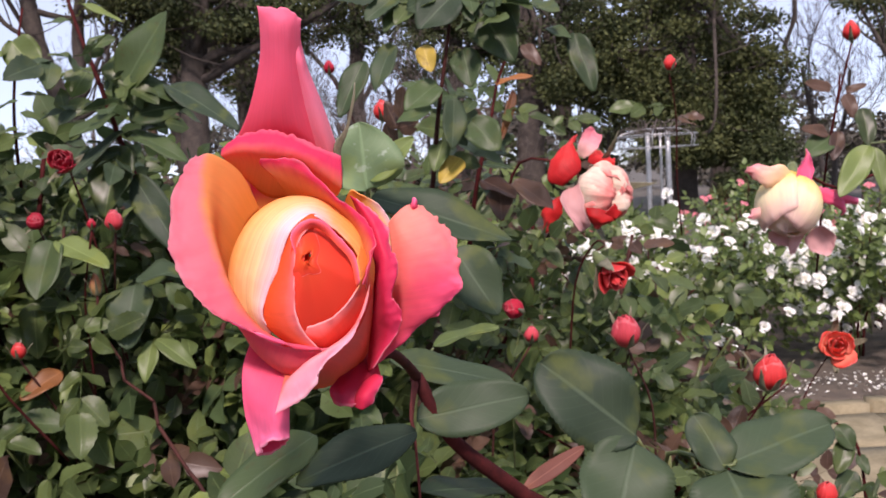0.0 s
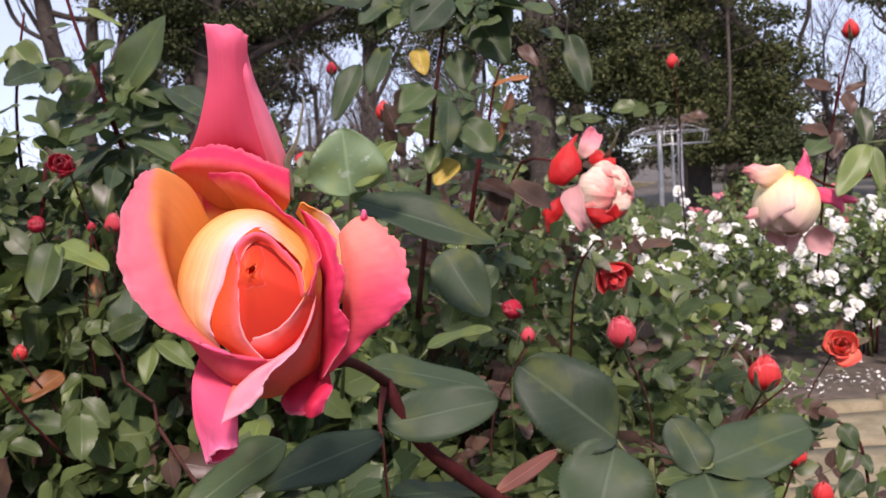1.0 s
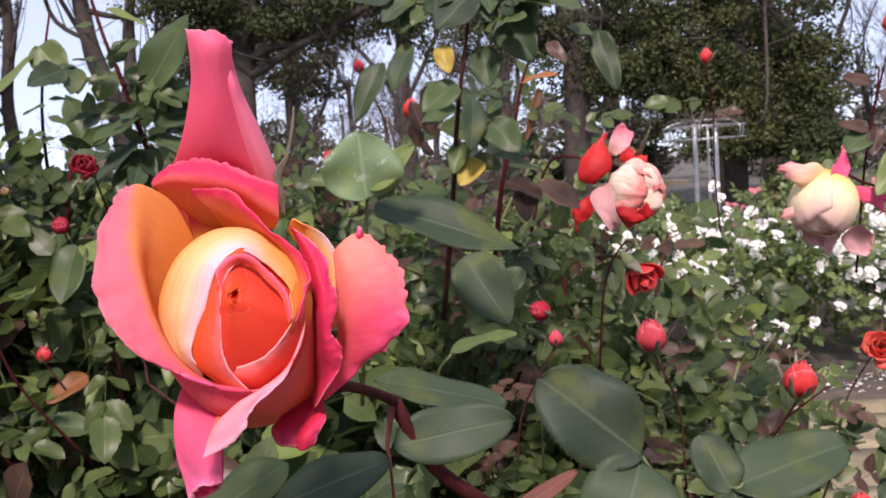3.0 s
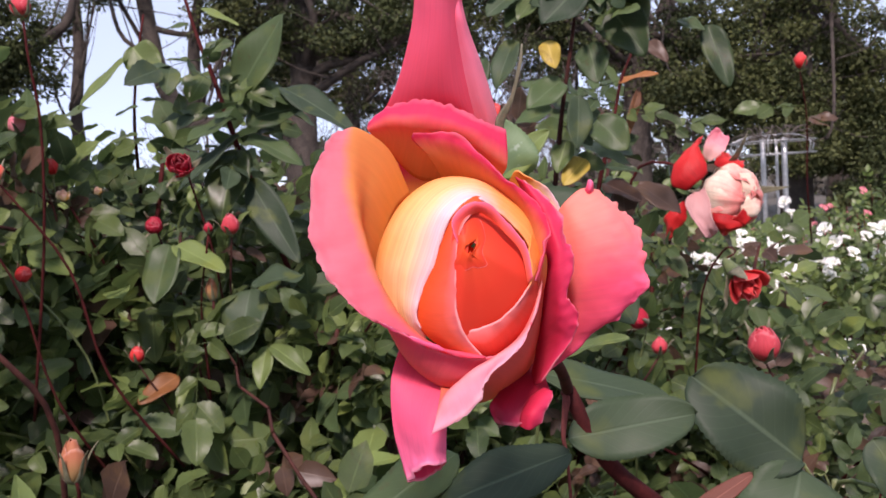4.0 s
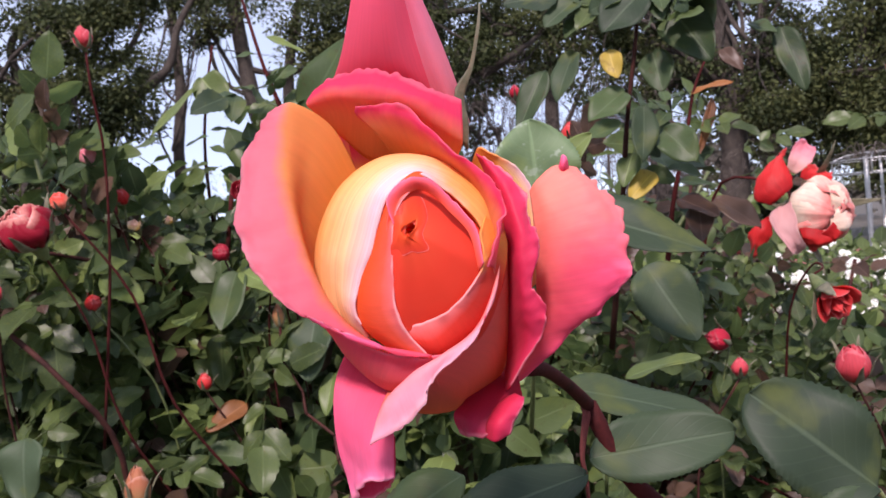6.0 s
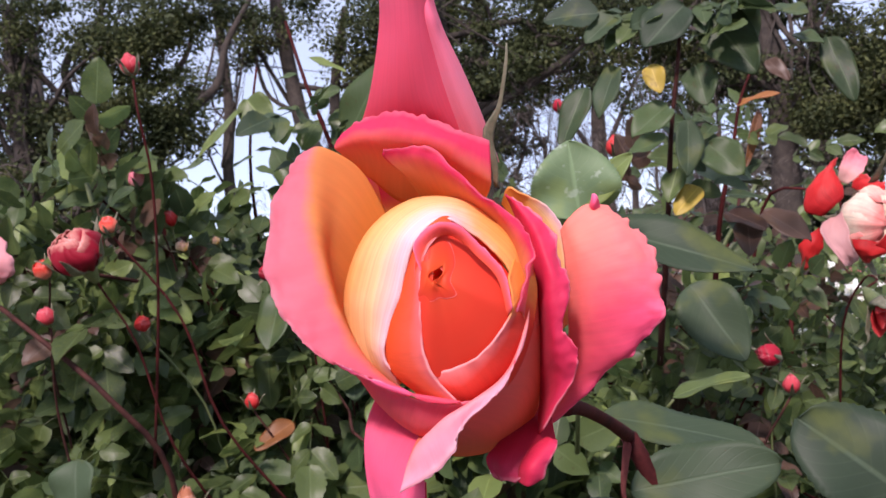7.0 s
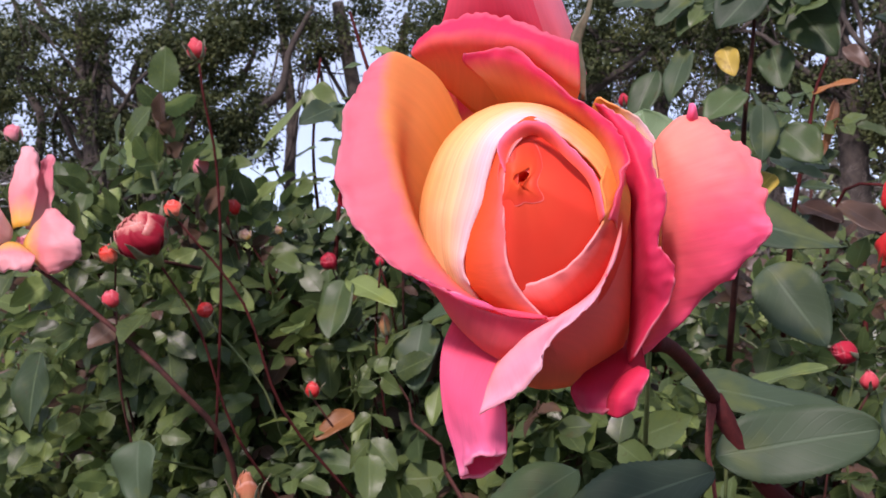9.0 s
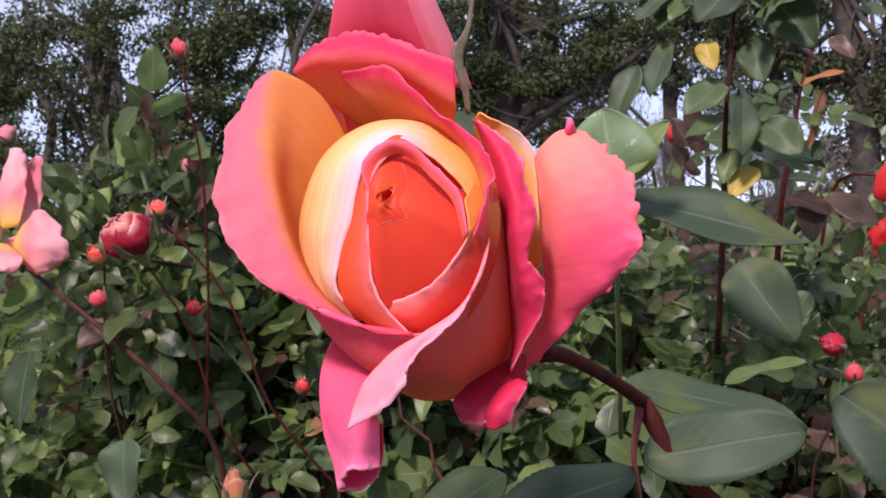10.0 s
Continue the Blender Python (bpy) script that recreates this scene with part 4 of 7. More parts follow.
for base, tip, wd, face in (
        ((0.114, 0.588, 1.129), (0.057, 0.582, 1.181), 0.056, (-0.1, -1, 0.6)),
        ((0.113, 0.588, 1.126), (0.090, 0.545, 1.081), 0.058, (0.1, -1, 0.6)),
        ((0.157, 0.548, 1.120), (0.230, 0.569, 1.139), 0.040, (-0.1, -0.8, 0.9)),
        ((0.157, 0.547, 1.118), (0.144, 0.560, 1.149), 0.028, (0.2, -1, 0.5)),
        ((0.158, 0.547, 1.118), (0.165, 0.505, 1.089), 0.062, (0, -1, 0.7))):
    single_leaf(shoot, base, tip, wd, face, M_LEAF_NEAR, int(rng.integers(1e6)), fold=0.12, point=0.5)

# ================= other blooms and buds =================
def bloom_petals(root, parent_at, axis, radius, n, openness, face, back, seed, spread=0.35, spin=0.0):
    """Petals set in a spiral round an axis: the inner ones closed over the middle, the outer ones flared and turned back."""
    g = np.random.default_rng(seed)
    z = Vector(axis).normalized()
    q = z.to_track_quat("Z", "Y").to_matrix()
    for k in range(n):
        s = (k + 0.5) / n                       # 0 inner, 1 outer
        a0 = k * 2.3999 + spin
        r = radius * (0.22 + 0.62 * s)
        h = radius * (1.5 - 0.25 * s)
        flare = openness * s ** 1.3 * g.uniform(0.75, 1.25)
        half = 1.9 - 1.05 * s
        nu, nv = 13, 10
        pts = np.zeros((nv, nu, 3))
        for j in range(nv):
            t = j / (nv - 1)
            for i in range(nu):
                b = -1 + 2 * i / (nu - 1)
                bell = r * (0.25 + 0.75 * math.sin(min(1, t * 1.25) * math.pi / 2)) * (1 - 0.45 * (1 - flare) * max(0, t - 0.55) / 0.45)
                out = bell + radius * flare * max(0, t - 0.35) ** 1.6 * 1.9
                zz = h * (t - 0.5 * flare * max(0, t - 0.45) ** 2 * 2.2) - h * 0.18 * b * b * t - radius * 0.5
                a = a0 + b * half * (0.35 + 0.65 * math.sin(math.pi * (0.12 + 0.8 * t)))
                rr = out + radius * 0.05 * noise.noise(Vector((b * 2.2, t * 2, seed + k * 3.3))) * t * 2
                pts[j, i] = (math.cos(a) * rr, math.sin(a) * rr, zz + radius * 0.06 * noise.noise(Vector((b * 4, k * 1.7, seed))) * t)
        v = pts.reshape(-1, 3) @ np.array(q).T
        u, w = np.meshgrid(np.linspace(0, 1, nu), np.linspace(0, 1, nv))
        f = face if not isinstance(face, (list, tuple)) else face[min(len(face) - 1, int(s * len(face)))]
        bk = back if not isinstance(back, (list, tuple)) else back[min(len(back) - 1, int(s * len(back)))]
        ob = child("petal", mesh_from("petal", v + np.array(parent_at), [q2[::-1] for q2 in grid_faces(nu, nv)], [f, bk], np.stack([u.ravel(), w.ravel()], 1)), root)
        sm = ob.modifiers.new("thickness", "SOLIDIFY")
        sm.thickness, sm.material_offset, sm.offset = radius * 0.02, 1, 0.0


def globe_petals(root, axis, radius, n, face, back, seed, wrinkle=0.03, stretch=1.1, top=0.96, point=0.0):
    """A closed globe of broad petals that overlap like shells, the last ones lowest."""
    g = np.random.default_rng(seed)
    q = np.array(Vector(axis).normalized().to_track_quat("Z", "Y").to_matrix())
    for k in range(n):
        s = k / max(1, n - 1)                     # 0 innermost
        a0 = k * 2.2 + g.uniform(-0.2, 0.2)
        reach = top - 0.30 * s * g.uniform(0.6, 1.1)
        half = 1.15 - 0.15 * s
        nu, nv = 19, 15
        v = np.zeros((nv, nu, 3))
        for j in range(nv):
            t = j / (nv - 1)
            for i in range(nu):
                b = -1 + 2 * i / (nu - 1)
                th = math.pi * (0.03 + (reach - 0.14 * b * b - 0.03) * t)
                r = radius * (0.86 + 0.14 * s + 0.03 * math.sin(3 * b) * t)
                r *= 1 + wrinkle * noise.noise(Vector((b * 3 + k, t * 2.5, seed))) + 0.06 * t ** 6 * (1 + noise.noise(Vector((b * 5, k, seed))))
                a = a0 + b * half * (1 + 0.35 * t)
                rr = math.sin(th) * r * (1 - point * max(0, -math.cos(th) * 0.8 + 0.2) ** 1.5)
                v[j, i] = (math.cos(a) * rr, math.sin(a) * rr, -math.cos(th) * r * stretch)
        u, w = np.meshgrid(np.linspace(0, 1, nu), np.linspace(0, 1, nv))
        ob = child("petal", mesh_from("petal", v.reshape(-1, 3) @ q.T, [f[::-1] for f in grid_faces(nu, nv)], [face, back], np.stack([u.ravel(), w.ravel()], 1)), root)
        sm = ob.modifiers.new("thickness", "SOLIDIFY")
        sm.thickness, sm.material_offset, sm.offset = radius * 0.02, 1, 0.0


def sepals(root, at, axis, radius, seed, n=5, down=0.2, stretch=None):
    """Narrow pointed sepals; on a closed bud they hug it and only their tips stand off."""
    g = np.random.default_rng(seed)
    q = np.array(Vector(axis).normalized().to_track_quat("Z", "Y").to_matrix())
    for k in range(n):
        a = k * 6.283 / n + g.uniform(-0.2, 0.2)
        L = radius * g.uniform(1.6, 2.4)
        rows = []
        off = g.uniform(0.4, 1.6)
        for t in np.linspace(0, 1, 6):
            rr = radius * (0.28 + 0.85 * math.sin(min(1, t * 1.2) * 1.5)) + radius * t * t * g.uniform(0.1, 0.9) * (0.5 + down)
            z = -radius * 0.6 + L * t * (0.85 - down * t)
            wd = radius * 0.30 * (1 - t) ** 0.8 + 0.0004
            if stretch:
                th = math.pi * (0.10 + 0.62 * t)
                rr = radius * 1.05 * math.sin(min(th, 1.75)) + radius * off * max(0, t - 0.5) ** 1.5 * 2.0
                z = -math.cos(th) * radius * stretch
            c = np.array([math.cos(a) * rr, math.sin(a) * rr, z])
            side = np.array([-math.sin(a), math.cos(a), 0])
            rows.append([c - side * wd, c + np.array([math.cos(a), math.sin(a), 0]) * wd * 0.3, c + side * wd])
        v, uv = patch(rows, 5, 9)
        ob = child("sepal", mesh_from("sepal", v @ q.T + np.array(at), grid_faces(5, 9), M_SEPAL, uv), root)
        ob.modifiers.new("thickness", "SOLIDIFY").thickness = 0.0005


def hip(root, at, axis, radius, material):
    z = np.array(Vector(axis).normalized())
    p = np.array(at)
    v, f, u = tube([p - z * radius * 1.5, p - z * radius * 1.15, p - z * radius * 0.8, p - z * radius * 0.35], [radius * 0.12, radius * 0.26, radius * 0.34, radius * 0.42], 9, 9)
    return child("bloom", mesh_from("bloom", v, f, material, u), root)


M_R_RED = petal_mat("petal_vermilion", (0.42, 0.010, 0.012), (0.64, 0.026, 0.024), (0.76, 0.065, 0.062), edge=0.3, vein=0.35)
M_R_CRIMSON = petal_mat("petal_crimson", (0.25, 0.008, 0.015), (0.40, 0.012, 0.03), (0.50, 0.02, 0.045))
M_R_CORAL = petal_mat("petal_coral", (0.50, 0.13, 0.06), (0.58, 0.048, 0.060), (0.68, 0.085, 0.110), vein=0.3)
M_R_SALMON = petal_mat("petal_salmon", (0.88, 0.34, 0.20), (0.90, 0.30, 0.20), (0.88, 0.08, 0.05), stops=(0.0, 0.5, 0.9))
M_R_CREAM = petal_mat("petal_cream_yellow", (0.96, 0.66, 0.11), (0.97, 0.88, 0.58), (0.95, 0.66, 0.60), through_light=0.4, stops=(0.28, 0.62, 1.0), vein=0.2)
M_R_PEACH = petal_mat("petal_peach", (0.95, 0.72, 0.34), (0.94, 0.60, 0.44), (0.90, 0.34, 0.36), stops=(0.05, 0.5, 0.95), vein=0.2)
M_R_BLUSH = petal_mat("petal_faded_blush", (0.90, 0.64, 0.48), (0.91, 0.76, 0.61), (0.82, 0.25, 0.22), stops=(0.0, 0.58, 0.95), vein=0.4)
M_R_MAUVE = petal_mat("petal_withered_mauve", (0.60, 0.30, 0.28), (0.62, 0.34, 0.33), (0.70, 0.38, 0.38))
M_R_WHITE = petal_mat("petal_white", (0.78, 0.80, 0.60), (0.88, 0.88, 0.83), (0.90, 0.90, 0.87), vein=0.1)
M_R_PINK = petal_mat("petal_light_pink", (0.80, 0.50, 0.42), (0.80, 0.34, 0.36), (0.78, 0.22, 0.28))


def flower(at, axis, radius, n, openness, face, back, label, stem, seed, sep=5, stem_mat=None, thick=0.0018, leaves=2, name="rose", group="", leafm=None, sepdown=0.2, globe=None):
    """A bloom or bud on its own stem; stem: points from the bloom down into the bush."""
    root = thing(name, at, label, "rose" if openness > 0.25 else "rose bud", group)
    z = Vector(axis).normalized()
    head = hip(root, (0, 0, 0), axis, radius, M_CANE_GREEN)
    if globe is None and openness < 0.22:
        globe, n, radius = ((0.10, 1.25, 0.98, 0.62) if openness < 0.065 else (0.14, 1.02, 1.06, 0.2)), 7, radius * 0.95
    if globe:
        globe_petals(head, axis, radius, n, face, back, seed, *globe)
    else:
        bloom_petals(head, (0, 0, 0), axis, radius, n, openness, face, back, seed)
    if sep:
        sepals(head, (0, 0, 0), axis, radius, seed, sep, sepdown, globe[1] if globe else None)
    start = Vector(at) - z * radius * 1.45
    pts = [tuple(start)] + [tuple(p) for p in stem]
    stem_part(root, pts, [thick * 0.7, thick * 0.8, thick], stem_mat or M_CANE_RED, thorns=4, seed=seed)
    g = np.random.default_rng(seed)
    c = spline([local(p, at) for p in pts], 40)
    for k in range(leaves):
        i = int(g.integers(9, 34))
        a = g.uniform(0, 6.283)
        size = g.uniform(0.05, 0.09)
        d = np.array([math.cos(a), math.sin(a) - 0.3, g.uniform(-0.1, 0.4)])
        kind = NEAR_KINDS[int(g.integers(6))]
        m = np.array(leaf_frame(c[i], c[i] + d, (0.1, -0.5, 1)))
        m[:3, :3] *= size
        v, f, u = kind
        child("leaf", mesh_from("leaf", v @ m[:3, :3].T + m[:3, 3], f, leafm or [M_LEAF, M_LEAF_RED][k % 2], u), root)
    return root


def below(p, dx=0.0, dy=0.1, drop=0.35):
    """Two points that lead a stem from a bloom down into the bush."""
    p = Vector(p)
    return [p + Vector((dx * 0.9, dy * 0.5, -drop * 0.3)), p + Vector((dx * 1.2, dy * 0.9, -drop * 0.65)), p + Vector((dx * 2.2, dy * 1.6, -drop))]


# the faded bloom, red outside and blush inside
B = (0.267, 1.580, 1.253)
faded = flower(B, (0.5, -1, -0.1), 0.049, 7, 0.3, M_R_BLUSH, M_R_BLUSH, "fading rose bloom, blush inside with scarlet outer petals",
               [(0.231, 1.665, 1.295), (0.142, 1.706, 1.312), (0.101, 1.746, 1.178)], 31, 4, M_CANE_RED, 0.003, 2, globe=(0.17, 0.95, 1.1))


def loose_petal(root, rows, face, back, seed, thick=0.0006, ruffle=0.0055, grow=1.06):
    """A turned-back petal of a bloom through a few cross lines, in metres of the place."""
    rows = [[local(p, root.location) for p in r] for r in rows]
    out, n = [], len(rows)
    length = np.linalg.norm(np.mean(rows[-1], 0) - np.mean(rows[0], 0))
    for k, (l, r) in enumerate(rows):
        way = np.mean(rows[min(k + 1, n - 1)], 0) - np.mean(rows[max(k - 1, 0)], 0)
        way /= np.linalg.norm(way) + 1e-9
        w = np.linalg.norm(r - l)
        nrm = np.cross(r - l, way)
        nrm /= np.linalg.norm(nrm) + 1e-9
        nrm *= -np.sign(nrm[1]) * (1 if seed % 2 else -1)
        c = (l + r) / 2
        t = k / (n - 1)
        wide = grow if 0 < k < n - 1 else 1.0
        row = []
        for b in (-1, -0.6, 0, 0.6, 1):
            row.append(c + (r - l) * 0.5 * b * wide + nrm * w * 0.18 * (1 - b * b) - way * length * 0.13 * b * b * t - nrm * length * 0.12 * t * t)
        out.append(row)
    v, uv = patch(out, 17, 13)
    v = v + np.array([[(noise.noise(Vector(p) * 60 + Vector((seed, k, 0))) + 0.6 * noise.noise(Vector(p) * 170 + Vector((seed, k, 3)))) * ruffle for k in range(3)] for p in v]) * (0.15 + 0.85 * uv[:, 1:2])
    ob = child("petal", mesh_from("petal", v, grid_faces(17, 13), [face, back], uv), root)
    s = ob.modifiers.new("thickness", "SOLIDIFY")
    s.thickness, s.material_offset, s.offset = thick, 1, 0.0
    return ob



loose_petal(faded, [[(0.200, 1.560, 1.268), (0.229, 1.560, 1.292)], [(0.176, 1.565, 1.284), (0.228, 1.565, 1.314)], [(0.189, 1.575, 1.322), (0.225, 1.575, 1.338)], [(0.217, 1.580, 1.350), (0.225, 1.580, 1.361)]], M_R_RED, M_R_RED, 1)
loose_petal(faded, [[(0.226, 1.580, 1.316), (0.239, 1.580, 1.312)], [(0.232, 1.575, 1.338), (0.255, 1.575, 1.325)], [(0.242, 1.590, 1.354), (0.268, 1.590, 1.340)], [(0.252, 1.600, 1.364), (0.268, 1.600, 1.351)]], M_R_PINK, M_R_RED, 2)
loose_petal(faded, [[(0.195, 1.580, 1.253), (0.199, 1.580, 1.236)], [(0.176, 1.570, 1.239), (0.194, 1.570, 1.222)], [(0.162, 1.575, 1.220), (0.184, 1.575, 1.203)], [(0.164, 1.580, 1.194), (0.176, 1.580, 1.190)]], M_R_RED, M_R_RED, 3)
loose_petal(faded, [[(0.202, 1.525, 1.267), (0.220, 1.525, 1.273)], [(0.187, 1.505, 1.248), (0.222, 1.505, 1.248)], [(0.197, 1.500, 1.225), (0.227, 1.500, 1.218)], [(0.215, 1.515, 1.198), (0.232, 1.515, 1.205)]], M_R_MAUVE, M_R_MAUVE, 4)
loose_petal(faded, [[(0.233, 1.545, 1.233), (0.277, 1.545, 1.219)], [(0.235, 1.540, 1.215), (0.273, 1.540, 1.209)], [(0.241, 1.550, 1.196), (0.262, 1.550, 1.199)]], M_R_RED, M_R_RED, 5)
loose_petal(faded, [[(0.242, 1.565, 1.306), (0.282, 1.565, 1.294)], [(0.251, 1.570, 1.318), (0.287, 1.570, 1.303)], [(0.266, 1.585, 1.322), (0.289, 1.585, 1.306)]], M_R_RED, M_R_RED, 6)
loose_petal(faded, [[(0.275, 1.545, 1.292), (0.276, 1.545, 1.249)], [(0.293, 1.550, 1.286), (0.295, 1.550, 1.245)], [(0.309, 1.565, 1.275), (0.306, 1.565, 1.248)]], M_R_BLUSH, M_R_CORAL, 7)
loose_petal(faded, [[(0.274, 1.540, 1.251), (0.272, 1.540, 1.223)], [(0.295, 1.545, 1.255), (0.297, 1.545, 1.225)], [(0.312, 1.560, 1.242), (0.308, 1.560, 1.228)]], M_R_BLUSH, M_R_CORAL, 9)
loose_petal(faded, [[(0.261, 1.535, 1.223), (0.276, 1.535, 1.238)], [(0.273, 1.540, 1.209), (0.289, 1.540, 1.224)], [(0.283, 1.550, 1.208), (0.296, 1.550, 1.220)]], M_R_BLUSH, M_R_RED, 11)

# the nodding cream bloom with turned-back crimson petals
C = (0.444, 1.219, 1.236)
cream = flower(C, (-0.3, -0.55, -0.9), 0.042, 5, 0.3, M_R_CREAM, M_R_CREAM, "nodding cream rose bloom flushed pink with red reflexed petals",
               [(0.526, 1.270, 1.252), (0.605, 1.301, 1.262), (0.687, 1.344, 1.169), (0.717, 1.379, 0.973)], 41, 0, M_CANE_RED, 0.0026, 1, globe=(0.02, 1.02, 1.1))
loose_petal(cream, [[(0.452, 1.215, 1.272), (0.438, 1.215, 1.260)], [(0.425, 1.195, 1.287), (0.407, 1.195, 1.262)], [(0.402, 1.190, 1.289), (0.388, 1.190, 1.271)], [(0.391, 1.190, 1.299), (0.379, 1.190, 1.282)]], M_R_PEACH, M_R_PEACH, 1)
loose_petal(cream, [[(0.450, 1.205, 1.245), (0.462, 1.205, 1.250)], [(0.446, 1.200, 1.267), (0.463, 1.200, 1.263)], [(0.453, 1.205, 1.286), (0.469, 1.205, 1.279)], [(0.468, 1.215, 1.302), (0.473, 1.215, 1.304)]], M_P_ROSE, M_R_CORAL, 2)
loose_petal(cream, [[(0.468, 1.225, 1.256), (0.480, 1.225, 1.238)], [(0.487, 1.220, 1.255), (0.493, 1.220, 1.235)], [(0.511, 1.225, 1.245), (0.515, 1.225, 1.223)], [(0.524, 1.235, 1.228), (0.526, 1.235, 1.217)]], M_P_ROSE, M_R_CORAL, 3)
loose_petal(cream, [[(0.488, 1.230, 1.254), (0.495, 1.230, 1.243)], [(0.516, 1.235, 1.249), (0.519, 1.235, 1.233)], [(0.535, 1.240, 1.242), (0.539, 1.240, 1.228)], [(0.546, 1.245, 1.235), (0.544, 1.245, 1.228)]], M_P_ROSE, M_R_CORAL, 13)
loose_petal(cream, [[(0.486, 1.255, 1.200), (0.502, 1.255, 1.203)], [(0.481, 1.262, 1.185), (0.519, 1.262, 1.188)], [(0.494, 1.265, 1.167), (0.522, 1.265, 1.176)], [(0.503, 1.263, 1.162), (0.517, 1.263, 1.164)]], M_R_MAUVE, M_R_MAUVE, 4)
loose_petal(cream, [[(0.419, 1.225, 1.202), (0.447, 1.225, 1.191)], [(0.423, 1.235, 1.191), (0.449, 1.235, 1.182)], [(0.436, 1.240, 1.180), (0.448, 1.240, 1.179)]], M_R_MAUVE, M_R_MAUVE, 6)
loose_petal(cream, [[(0.446, 1.225, 1.193), (0.466, 1.225, 1.199)], [(0.447, 1.235, 1.177), (0.462, 1.235, 1.185)], [(0.447, 1.240, 1.168), (0.451, 1.240, 1.169)]], M_R_BLUSH, M_R_MAUVE, 8)
loose_petal(cream, [[(0.399, 1.200, 1.236), (0.400, 1.200, 1.222)], [(0.389, 1.195, 1.234), (0.389, 1.195, 1.222)], [(0.383, 1.200, 1.229), (0.385, 1.200, 1.224)]], M_R_CREAM, M_R_PINK, 5)

